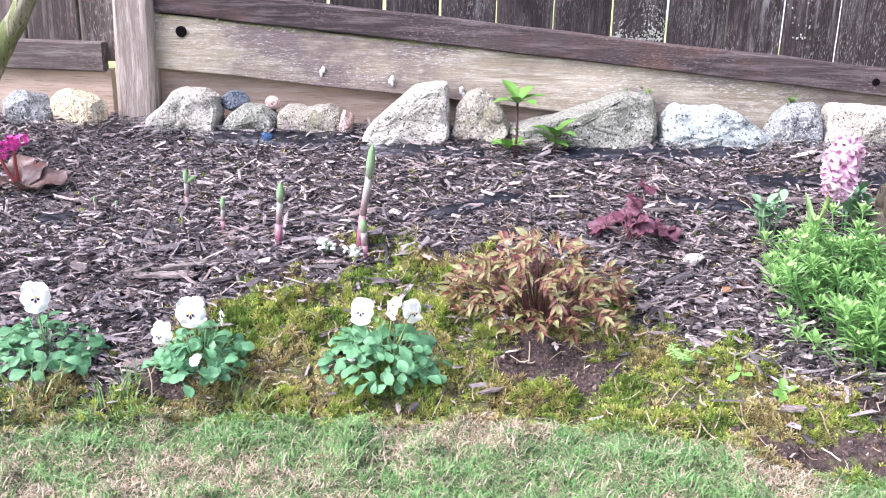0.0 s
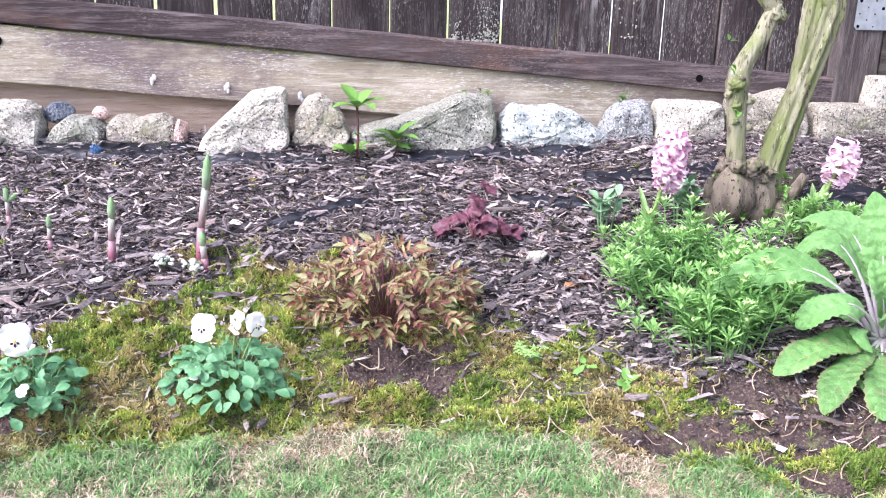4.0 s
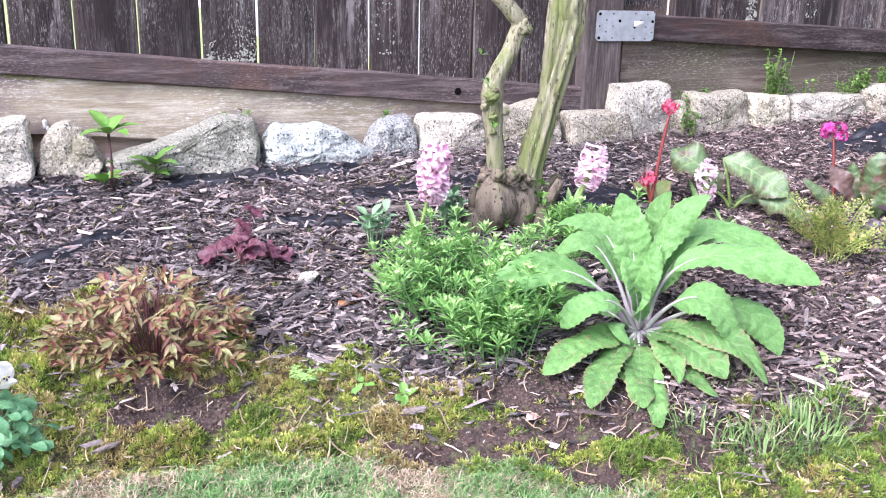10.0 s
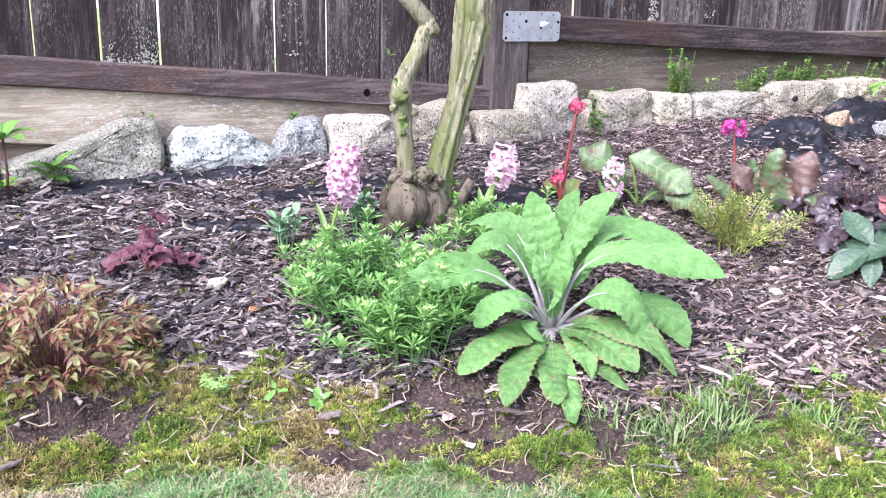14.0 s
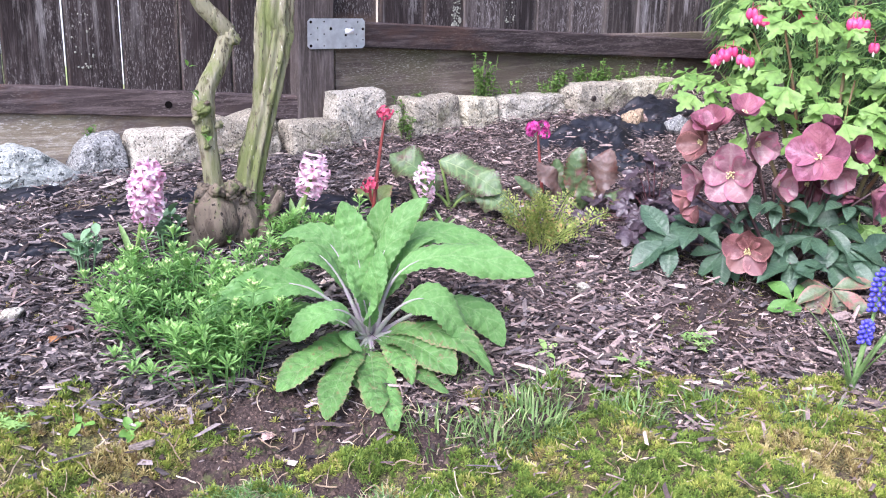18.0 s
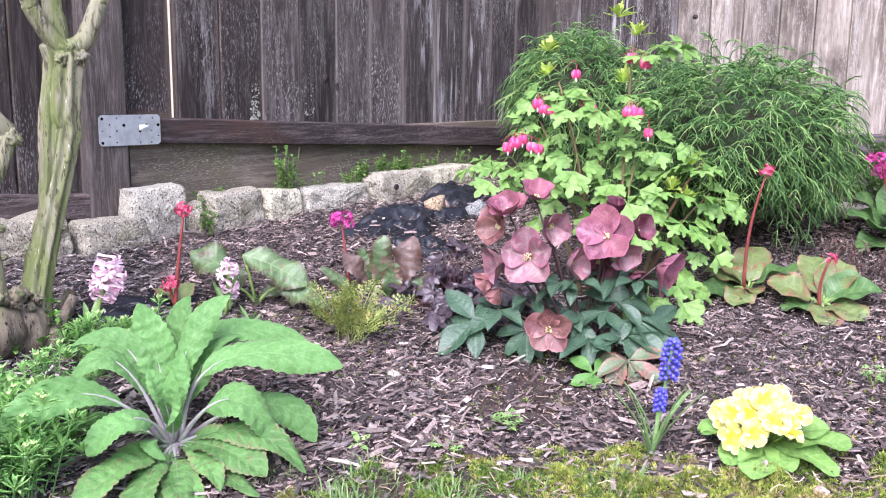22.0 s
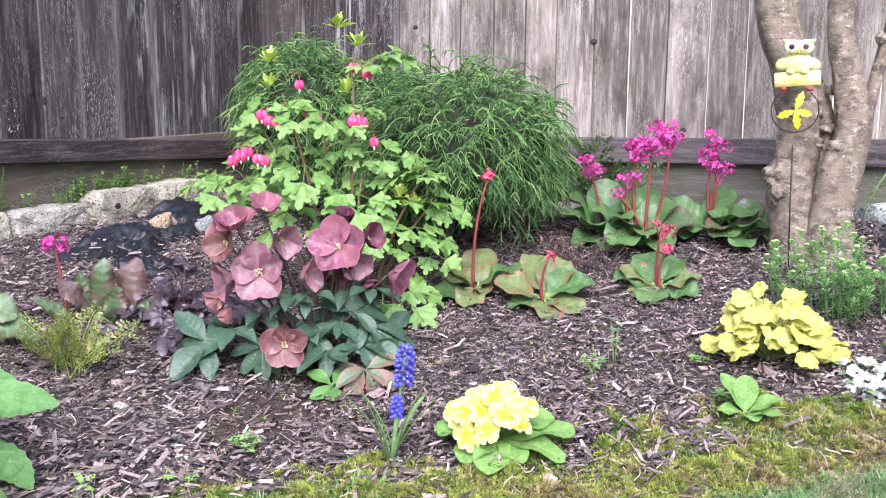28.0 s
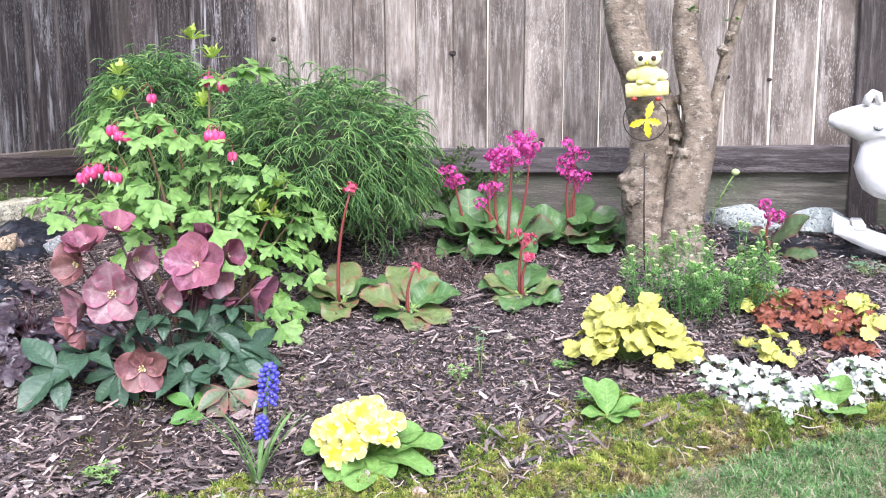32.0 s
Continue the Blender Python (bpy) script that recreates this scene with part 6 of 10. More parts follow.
M_HORSE = mat("chalky_white_paint", (0.78, 0.77, 0.74), 0.7, [((0.66, 0.64, 0.60), 8, 0.5, 0.66, 5), ((0.42, 0.39, 0.34), 40, 0.66, 0.74, 6)], 0.4, 60)
M_WEED = island_mix("creeping_weed_leaf", [(0.0, (0.05, 0.12, 0.02)), (0.6, (0.11, 0.24, 0.04)), (1.0, (0.20, 0.35, 0.07))], 0.6, 0, 60, 0.2)


# ---------------------------------------------------------------- trees and large shrubs
def limb(owner, name, pts, radii, material, sides=14, ridges=0.0, label="", ribs=5):
    """A limb through the places, its bark ridged along its length."""
    out, rad = [], []
    for i in range(len(pts) - 1):
        for k in range(6):
            s = k / 6
            p0, p1, p2, p3 = (Vector(pts[max(i - 1, 0)]), Vector(pts[i]), Vector(pts[i + 1]), Vector(pts[min(i + 2, len(pts) - 1)]))
            out.append(0.5 * ((2 * p1) + (p2 - p0) * s + (2 * p0 - 5 * p1 + 4 * p2 - p3) * s * s + (3 * p1 - p0 - 3 * p2 + p3) * s ** 3))
            rad.append(radii[i] + (radii[i + 1] - radii[i]) * s)
    out.append(Vector(pts[-1]))
    rad.append(radii[-1])
    s = Shape()
    s.tube(out, rad, sides, True, 0.10)
    if ridges:
        n = len(out)
        for i in range(n):
            for j in range(sides):
                k = i * sides + j
                v, c = Vector(s.v[k]), out[i]
                f = 1 + ridges * (0.7 * math.sin(j * 2 * math.pi * ribs / sides + (0.25 if ribs == 5 else 0.06) * i) + 0.6 * noise.noise(Vector((j * 1.3, i * 0.5, len(pts)))))
                s.v[k] = tuple(c + (v - c) * f)
    return add(name, s, material, owner, label)


def knob(owner, p, r, material, seed, name="knot", label=""):
    s = Shape()
    s.ball(Matrix.Translation(p), r, r, r, 24, 18)
    o = Vector((seed * 2.3, 0, 0))
    c = Vector(p)
    s.v = [tuple(c + (Vector(v) - c) * (0.86 + 0.42 * noise.noise((Vector(v) - c) / r * 1.4 + o) + 0.22 * (0.5 - abs(noise.noise(Vector(((v[0] - c.x) / r * 6, (v[1] - c.y) / r * 6, (v[2] - c.z) / r * 1.6)) + o)) * 2) + 0.30 * noise.noise((Vector(v) - c) / r * 3.5 + o) + 0.14 * noise.noise((Vector(v) - c) / r * 9 + o))) for v in s.v]
    return add(name, s, material, owner, label)


random.seed(21)
shrub = plant("small_tree", 0.873, 2.07, "pruned small tree with two green-grey stems and knotted base", "tree")
limb(shrub, "trunk", [(0.858, 2.08, 0.38), (0.857, 2.07, 0.48), (0.851, 2.07, 0.535), (0.842, 2.07, 0.63), (0.835, 2.07, 0.70), (0.843, 2.07, 0.742), (0.876, 2.075, 0.794), (0.904, 2.08, 0.858)], [0.028, 0.022, 0.0205, 0.0215, 0.027, 0.021, 0.019, 0.020], M_BARK_L, 20, 0.07)
limb(shrub, "branch", [(0.904, 2.08, 0.862), (0.875, 2.08, 0.896), (0.845, 2.085, 0.93), (0.80, 2.09, 1.02), (0.76, 2.10, 1.2), (0.73, 2.12, 1.5)], [0.021, 0.019, 0.018, 0.016, 0.012, 0.008], M_BARK_L, 14, 0.06)
limb(shrub, "trunk", [(0.918, 2.06, 0.38), (0.930, 2.07, 0.455), (0.938, 2.07, 0.518), (0.958, 2.07, 0.593), (0.988, 2.07, 0.70), (1.012, 2.07, 0.786), (1.030, 2.07, 0.864), (1.025, 2.07, 0.903), (1.039, 2.07, 1.001), (1.038, 2.07, 1.036)], [0.040, 0.034, 0.031, 0.0285, 0.027, 0.028, 0.030, 0.033, 0.034, 0.030], M_BARK_L, 56, 0.20, ribs=8)
limb(shrub, "trunk", [(0.975, 2.085, 0.66), (0.985, 2.08, 0.74), (0.992, 2.08, 0.82), (1.0, 2.085, 0.90), (1.017, 2.085, 1.001), (1.001, 2.08, 1.054)], [0.014, 0.021, 0.021, 0.021, 0.021, 0.014], M_BARK_L, 40, 0.19, ribs=6)
limb(shrub, "branch", [(1.038, 2.07, 1.036), (1.001, 2.07, 1.074), (0.967, 2.07, 1.126), (0.947, 2.07, 1.177), (0.797, 2.1, 1.527)], [0.022, 0.020, 0.018, 0.017, 0.009], M_BARK_L, 16, 0.06)
limb(shrub, "branch", [(1.038, 2.07, 1.036), (1.084, 2.07, 1.064), (1.118, 2.07, 1.14), (1.139, 2.07, 1.203), (1.239, 2.1, 1.603)], [0.022, 0.021, 0.019, 0.018, 0.009], M_BARK_L, 16, 0.06)
limb(shrub, "branch", [(1.037, 2.10, 1.039), (1.037, 2.11, 1.099), (1.037, 2.12, 1.183), (1.067, 2.14, 1.583)], [0.026, 0.024, 0.020, 0.010], M_BARK_L, 18, 0.1)
for i, p in enumerate(((1.038, 2.07, 1.036), (1.056, 2.05, 1.024), (1.019, 2.05, 1.021))):
    knob(shrub, p, 0.030 - 0.007 * i, M_BARK_L, 70 + i)


def burl(p, rx, rz, seed):
    """A smooth swollen stump, grooved from top to bottom."""
    s = Shape().ball(Matrix.Translation(p), rx, rx * 0.9, rz, 30, 22)
    c = Vector(p)
    for i, v in enumerate(s.v):
        d = Vector(v) - c
        a = math.atan2(d.y, d.x)
        f = 1 + 0.14 * noise.noise(d / rx * 1.5 + Vector((seed, 0, 0))) + 0.05 * math.sin(a * 7 + seed) + 0.05 * noise.noise(Vector((a * 6, d.z / rz * 1.2, seed))) + 0.03 * noise.noise(d / rx * 8)
        s.v[i] = tuple(c + Vector((d.x * f, d.y * f, d.z * (1 + 0.1 * noise.noise(d / rx * 2.2)))))
    return add("burl", s, M_BURL, shrub, "swollen brown burl")


burl((0.838, 2.045, 0.445), 0.060, 0.068, 1)
burl((0.905, 2.05, 0.43), 0.050, 0.066, 5)
burl((0.787, 2.04, 0.40), 0.032, 0.040, 9)
burl((0.95, 2.03, 0.40), 0.030, 0.036, 14)
for i in range(22):
    a = R(0, 6.283)
    knob(shrub, (0.862 + 0.068 * math.cos(a) * R(0.5, 1.05), 2.045 + 0.035 * math.sin(a), R(0.485, 0.522)), R(0.008, 0.018), M_BURL, i, "stub", "grey broken twig stub")
for i, (p, r) in enumerate((((0.826, 2.048, 0.70), 0.020), ((0.817, 2.06, 0.675), 0.013), ((0.862, 2.05, 0.662), 0.010), ((0.828, 2.047, 0.652), 0.012), ((0.906, 2.068, 0.852), 0.021), ((0.832, 2.052, 0.615), 0.009), ((1.015, 2.043, 0.80), 0.009), ((1.03, 2.045, 0.86), 0.009), ((0.988, 2.045, 0.70), 0.008), ((0.866, 2.05, 0.60), 0.008))):
    knob(shrub, p, r, M_BARK_L, 20 + i)
knob(shrub, (0.831, 2.036, 0.712), 0.007, M_BURL, 40, "pruning_scar", "dark pruning scar")
limb(shrub, "stub", [(0.99, 2.11, 0.40), (1.02, 2.12, 0.45), (1.045, 2.125, 0.485)], [0.020, 0.017, 0.012], M_BURL, 10, 0.15, "short broken dead stub")
for x, y, z, n in ((0.80, 2.03, 0.47, 7), (0.815, 2.03, 0.44, 4), (0.945, 2.02, 0.46, 6), (0.955, 2.01, 0.43, 6), (0.94, 2.03, 0.40, 6), (0.83, 2.03, 0.63, 3), (0.822, 2.03, 0.73, 2), (0.80, 2.05, 0.80, 2)):
    s = Shape()
    for _ in range(n):
        s.leaf(aim((x + R(-0.012, 0.012), y + R(-0.01, 0.01), z + R(-0.012, 0.012)), R(0, 360), R(10, 75)), R(0.018, 0.034), R(0.008, 0.013), 4, 0.8, 0.3)
    add("shoot", s, M_FRESH, shrub, "bright green sprouting shoot")

tree_left = plant("small_tree", -1.36, 2.2, "slanting green-barked stem of a small tree", "tree")
limb(tree_left, "trunk", [(-1.40, 2.2, 0.43), (-1.30, 2.2, 0.62), (-1.240, 2.2, 0.72), (-1.202, 2.2, 0.775), (-1.168, 2.2, 0.83), (-1.08, 2.21, 1.0), (-0.98, 2.24, 1.4), (-0.95, 2.25, 1.7)], [0.036, 0.030, 0.026, 0.024, 0.023, 0.021, 0.015, 0.008], M_BARK_L, 16, 0.08)

tree = plant("tree", 3.0, 0.30, "multi-stemmed tree with pale flaking bark", "tree")
limb(tree, "trunk", [(3.0, 0.315, 0.44), (3.0, 0.322, 0.53), (3.0, 0.345, 0.647), (3.0, 0.362, 0.73), (3.0, 0.355, 0.80), (3.0, 0.352, 0.885), (3.0, 0.378, 1.034), (3.0, 0.425, 1.16), (3.0, 0.452, 1.281), (3.02, 0.50, 1.6), (3.05, 0.54, 1.95)], [0.11, 0.088, 0.072, 0.070, 0.062, 0.056, 0.055, 0.052, 0.05, 0.035, 0.016], M_BARK_R, 22, 0.07)
limb(tree, "trunk", [(2.98, 0.235, 0.44), (2.985, 0.24, 0.53), (2.985, 0.24, 0.651), (2.985, 0.218, 0.787), (2.99, 0.206, 0.90), (2.99, 0.232, 1.033), (2.99, 0.258, 1.163), (3.0, 0.258, 1.274), (3.02, 0.25, 1.6), (3.05, 0.24, 1.95)], [0.085, 0.068, 0.055, 0.052, 0.048, 0.040, 0.036, 0.034, 0.024, 0.012], M_BARK_R, 20, 0.07)
limb(tree, "trunk", [(2.95, 0.275, 0.46), (2.945, 0.268, 0.56), (2.95, 0.262, 0.66), (2.95, 0.25, 0.76), (2.955, 0.24, 0.84)], [0.05, 0.042, 0.036, 0.034, 0.026], M_BARK_R, 16, 0.08)
limb(tree, "branch", [(3.02, 0.20, 0.80), (3.02, 0.187, 0.87), (3.02, 0.167, 0.984), (3.02, 0.137, 1.145), (3.02, 0.109, 1.271), (3.03, 0.05, 1.55)], [0.024, 0.021, 0.018, 0.016, 0.014, 0.007], M_BARK_R, 12, 0.12)
limb(tree, "branch", [(3.03, 0.31, 0.72), (3.03, 0.28, 0.851), (3.03, 0.30, 0.968), (3.03, 0.36, 1.10), (3.03, 0.393, 1.183), (3.03, 0.400, 1.281), (3.04, 0.40, 1.6)], [0.024, 0.026, 0.022, 0.021, 0.022, 0.021, 0.010], M_BARK_R, 12, 0.1)
for i, (p, r) in enumerate((((2.96, 0.40, 0.745), 0.040), ((2.95, 0.385, 0.70), 0.036), ((2.945, 0.245, 0.83), 0.026), ((2.935, 0.265, 0.77), 0.016), ((3.0, 0.275, 0.885), 0.022), ((3.0, 0.305, 0.93), 0.018), ((3.0, 0.27, 0.99), 0.016), ((2.97, 0.215, 0.90), 0.022), ((3.0, 0.155, 1.13), 0.016), ((3.0, 0.135, 1.17), 0.014), ((2.97, 0.265, 1.15), 0.014), ((2.98, 0.345, 0.60), 0.02), ((3.0, 0.17, 0.93), 0.013), ((3.0, 0.30, 0.84), 0.02))):
    knob(tree, p, r, M_BARK_R, 50 + i)
for p in ((2.95, 0.235, 1.24), (2.99, 0.12, 1.21), (2.93, 0.20, 0.62), (2.90, 0.24, 0.585), (2.90, 0.29, 0.56)):
    s = Shape()
    for _ in range(5):
        s.leaf(aim((p[0], p[1] + R(-0.02, 0.02), p[2] + R(-0.01, 0.01)), R(180, 360), R(-10, 50)), R(0.015, 0.028), R(0.009, 0.014), 4, 0.8, 0.3)
    add("shoot", s, M_FRESH, tree, "small green sprouting shoot")
s = Shape()
rose = [(2.96, 0.165, 0.62), (2.95, 0.15, 0.68), (2.95, 0.125, 0.74), (2.96, 0.105, 0.775)]
s.tube(rose, 0.0022, 6)
sucker = add("sucker", s, M_STEM_GREEN, tree, "thin green sucker with pale bud")
s = Shape()
for k in range(9):
    s.leaf(aim((2.955, 0.16 - 0.006 * k, 0.66 + 0.011 * k), R(180, 360), R(0, 40)), 0.022, 0.012, 4, 0.6, 0.3)
add("leaf_cluster", s, M_WEED, sucker)
add("bud", Shape().ball(Matrix.Translation((2.96, 0.10, 0.785)), 0.012, 0.012, 0.010, 8, 6), M_BUD, sucker)


random.seed(23)
limb(shrub, "stub", [(0.955, 2.045, 0.40), (0.985, 2.035, 0.455), (1.005, 2.03, 0.495)], [0.017, 0.014, 0.010], M_BURL, 12, 0.12, "grey broken stub")
limb(shrub, "stub", [(0.80, 2.05, 0.41), (0.785, 2.04, 0.455), (0.782, 2.035, 0.49)], [0.014, 0.011, 0.006], M_BURL, 10, 0.12, "grey broken stub")
for dx, dz, h in ((-0.075, 0.05, 200), (-0.085, 0.075, 160), (-0.06, 0.04, 120), (0.055, 0.09, 30), (0.07, 0.06, 60), (0.085, 0.045, 20), (0.06, 0.12, 100), (-0.02, 0.02, 90), (0.03, 0.03, 70)):
    p = spot(0.885, 2.02, dx, dz, -0.02)
    for k in range(3):
        add("sprout_leaf", Shape().leaf(aim(p, side_heading(0.885, 2.02) + h + 50 * (k - 1), R(10, 60)), R(0.022, 0.036), R(0.011, 0.017), 6, 0.8, 0.25, 0.5, 0.7), M_FRESH, shrub, "fresh green sprout leaf")


def thread_cypress(x, y, lumps, label, seed):
    random.seed(seed)
    owner = plant("thread_cypress", x, y, label, "shrub")
    for k in range(9):
        a = R(0, 6.28)
        cx, cy, cz, rx, rz = lumps[k % len(lumps)]
        add("branch", Shape().tube(arc((x + R(-0.03, 0.03), y + R(-0.05, 0.05), ground_z(x, y) - 0.02), (cx + rx * 0.6 * math.cos(a), cy + rx * 0.6 * math.sin(a), cz + rz * R(-0.2, 0.5)), 0.04), [0.016, 0.013, 0.010, 0.008, 0.006, 0.004], 6), M_BURL, owner)
    # Solid lumps fill the bush; the interior shade is in their colour.
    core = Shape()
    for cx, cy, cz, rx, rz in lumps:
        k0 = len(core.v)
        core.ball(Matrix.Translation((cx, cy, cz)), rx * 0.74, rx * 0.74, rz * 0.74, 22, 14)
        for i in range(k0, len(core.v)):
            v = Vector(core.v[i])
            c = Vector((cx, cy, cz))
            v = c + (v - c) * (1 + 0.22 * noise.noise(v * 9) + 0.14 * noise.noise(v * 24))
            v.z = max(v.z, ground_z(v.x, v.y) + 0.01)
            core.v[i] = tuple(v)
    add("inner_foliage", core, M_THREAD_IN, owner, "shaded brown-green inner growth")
    for cx, cy, cz, rx, rz in lumps:
        sprays = Shape()
        count = int(9000 * rx * rx + 300)
        for _ in range(count):
            d = Vector((random.gauss(0, 1), random.gauss(0, 1), random.gauss(0.15, 0.9))).normalized()
            if d.z < -0.75:
                continue
            lump = 1 + 0.16 * noise.noise(d * 2.6 + Vector((cx, cy, 0)))
            k0 = R(0.62, 0.92) * lump
            p = Vector((cx + d.x * rx * k0, cy + d.y * rx * k0, cz + d.z * rz * k0))
            v = (d + Vector((R(-0.8, 0.8), R(-0.8, 0.8), R(-0.2, 0.35)))).normalized()
            step = R(0.012, 0.024)
            pts = [p.copy()]
            for k in range(6):
                v = (v + Vector((R(-0.35, 0.35), R(-0.35, 0.35), -0.16 - 0.05 * k))).normalized()
                p = p + v * step
                if p.z < ground_z(p.x, p.y) + 0.01:
                    break
                pts.append(p.copy())
            if len(pts) < 3:
                continue
            sprays.tube(pts, [0.0021] * (len(pts) - 1) + [0.001], 3, False)
            for k in range(1, len(pts) - 1):
                for sgn in (-1, 1):
                    if random.random() < 0.7:
                        e = (pts[k + 1] - pts[k]).normalized()
                        side = e.cross(Vector((R(-0.3, 0.3), R(-0.3, 0.3), 1))).normalized()
                        q = pts[k]
                        w = (e * 0.8 + side * sgn * R(0.5, 1.1) + Vector((0, 0, R(-0.35, 0.25)))).normalized()
                        l = R(0.010, 0.024)
                        q2 = q + w * l
                        w.z -= 0.5
                        sprays.tube([q, q2, q2 + w * l * 0.9], [0.0018, 0.0016, 0.0008], 3, False)
        add("foliage", sprays, M_THREAD, owner)
    return owner


thread_cypress(2.85, 1.42, [(2.80, 1.33, 0.80, 0.335, 0.255), (2.98, 2.10, 0.86, 0.185, 0.27), (2.95, 1.72, 0.80, 0.24, 0.26), (2.86, 1.98, 0.90, 0.20, 0.25)], "green weeping thread-leaf cypress in the fence corner", 31)


# ---------------------------------------------------------------- kinds of plant
FACE = Matrix.Rotation(math.pi, 4, "Z") @ Matrix.Rotation(math.pi / 2, 4, "X")


def pansy(x, y, radius, height, flowers, leaves, label, seed):
    random.seed(seed)
    owner = plant("pansy_plant", x, y, label, "flower", "white pansies along the lawn")
    base = spot(x, y)
    stems = Shape()
    for i in range(leaves):
        a = R(0, 360)
        q = math.sqrt(R(0.02, 1))
        p = base + Vector((math.sin(radians(a)) * radius * q * 0.72, math.cos(radians(a)) * radius * q * 0.72, height * (1 - 0.6 * q * q) * R(0.25, 1.0)))
        s = Shape()
        l = R(0.022, 0.038)
        s.leaf(tilted(p, a + R(-100, 100), 0.35, 0.5, 0.3 * q), l, l * R(0.52, 0.68), 8, R(0.3, 1.1), R(0.05, 0.3), 0.60, 0.6, wave=0.10, tooth_seed=R(0, 6), stalk=0.12)
        add("leaf", s, M_PANSY, owner)
        stems.tube(arc(base.lerp(p, 0.55) - Vector((0, 0, 0.012)), p, 0.003, 2), 0.0009, 4)
    add("stem_cluster", stems, M_PANSY, owner)
    toward = math.degrees(math.atan2(-x, -y))
    for dx, dz, dd, r, turn, tip in flowers:
        r *= 0.9
        c = spot(x, y, dx, dz, dd)
        s = Shape().tube(arc(base + Vector((dx * 0.2, 0, 0.02)), c + Vector((0, 0, -0.004)), 0.004, 4), 0.0016, 5)
        stalk = add("flower_stem", s, M_STEM_GREEN, owner)
        m = aim(c, toward + turn, tip)
        petals = Shape()
        for ang, rr, off, wd in ((32, 1.05, -0.006, 1.0), (-32, 1.05, -0.004, 1.0), (98, 0.95, 0.0, 0.92), (-98, 0.95, 0.002, 0.92), (180, 1.0, 0.005, 1.3)):
            pm = m @ FACE @ Matrix.Rotation(radians(ang), 4, "Z") @ Matrix.Translation((0, 0, off))
            petals.leaf(pm, r * rr * R(0.95, 1.15), r * 1.12 * wd * R(0.9, 1.1), 7, R(-0.5, 1.0), R(-0.25, 0.3), 0.62, 0.55, wave=0.26, tooth_seed=ang + dx * 90)
        bloom = add("petals", petals, M_WHITE, stalk)
        blot = Shape()
        for ang, l in ((180, 0.30), (128, 0.22), (-128, 0.22)):
            pm = m @ FACE @ Matrix.Rotation(radians(ang), 4, "Z") @ Matrix.Translation((0, 0.003, 0.0075))
            blot.leaf(pm, r * l, r * 0.18, 3, 0.1, 0, 0.6, 0.6)
        add("blotch", blot, M_BLOTCH, stalk, "dark purple blotch")
        add("eye", Shape().ball(m @ Matrix.Translation((0, 0.008, 0)), r * 0.09, r * 0.06, r * 0.09, 6, 4), M_EYE, stalk)


pansy(-0.878, 1.526, 0.12, 0.085, [(-0.008, 0.125, 0.01, 0.030, 5, 12)], 115, "white pansy with blue-green leaves and one open flower", 41)
pansy(-0.591, 1.532, 0.115, 0.09, [(-0.015, 0.12, 0.0, 0.031, 10, 12), (-0.069, 0.09, -0.01, 0.024, 35, 0), (-0.017, 0.063, -0.08, 0.012, 30, 20), (0.039, 0.098, 0.02, 0.015, 80, -20)], 120, "white pansy with blue-green leaves and two open flowers", 42)
pansy(-0.263, 1.588, 0.145, 0.09, [(-0.042, 0.123, 0.0, 0.027, 15, 20), (0.016, 0.124, 0.01, 0.024, 70, 10), (0.052, 0.121, 0.0, 0.024, -25, 5), (-0.06, 0.051, -0.03, 0.012, 20, 10)], 165, "white pansy with blue-green leaves and three open flowers", 43)


def shoot(x, y, height, r, lean, label, prongs=1, seed=0):
    random.seed(seed)
    owner = plant("plant_shoot", x, y, label, "plant", "emerging lily shoots")
    base = spot(x, y, 0, -0.01)
    side = Vector((y, -x, 0)).normalized()
    top = base + Vector((0, 0, height)) + side * lean
    k1, k2 = base.lerp(top, 0.38), base.lerp(top, 0.72)
    k1 += side * -lean * 0.15
    add("sheath", Shape().tube([base, base.lerp(k1, 0.5), k1], [r * 1.05, r * 1.0, r * 0.85], 10), M_MAGENTA_SHOOT, owner, "magenta sheath")
    add("stem", Shape().tube([k1 - Vector((0, 0, 0.004)), k1.lerp(k2, 0.5), k2], [r * 0.78, r * 0.82, r * 0.8], 10), M_PALE_SHOOT, owner, "pale pink stem")
    for i in range(prongs):
        t2 = top + side * (0.022 * i) - Vector((0, 0, 0.018 * i))
        add("tip", Shape().tube([k2 - Vector((0, 0, 0.004)), k2.lerp(t2, 0.4), k2.lerp(t2, 0.8), t2], [r * 0.8, r * 1.0, r * 0.75, r * 0.15], 10), M_GREEN_SHOOT, owner, "grey-green unfurling tip")
    return owner


shoot(-0.77, 2.047, 0.102, 0.0062, 0.0, "forked grey-green and magenta shoot in mulch", 2)
shoot(-0.672, 1.987, 0.088, 0.0060, 0.002, "thin pale pink shoot in mulch")
shoot(-0.537, 1.943, 0.150, 0.0085, 0.008, "pale pink and magenta shoot in mulch")
shoot(-0.356, 1.935, 0.250, 0.0095, 0.028, "tall shoot with magenta base and green tip")
shoot(-0.343, 1.922, 0.095, 0.0085, -0.004, "short magenta shoot beside a taller one")
shoot(-0.975, 2.02, 0.045, 0.0035, 0.0, "tiny magenta shoot in mulch")
shoot(-0.93, 2.03, 0.035, 0.0035, 0.0, "tiny magenta shoot in mulch")


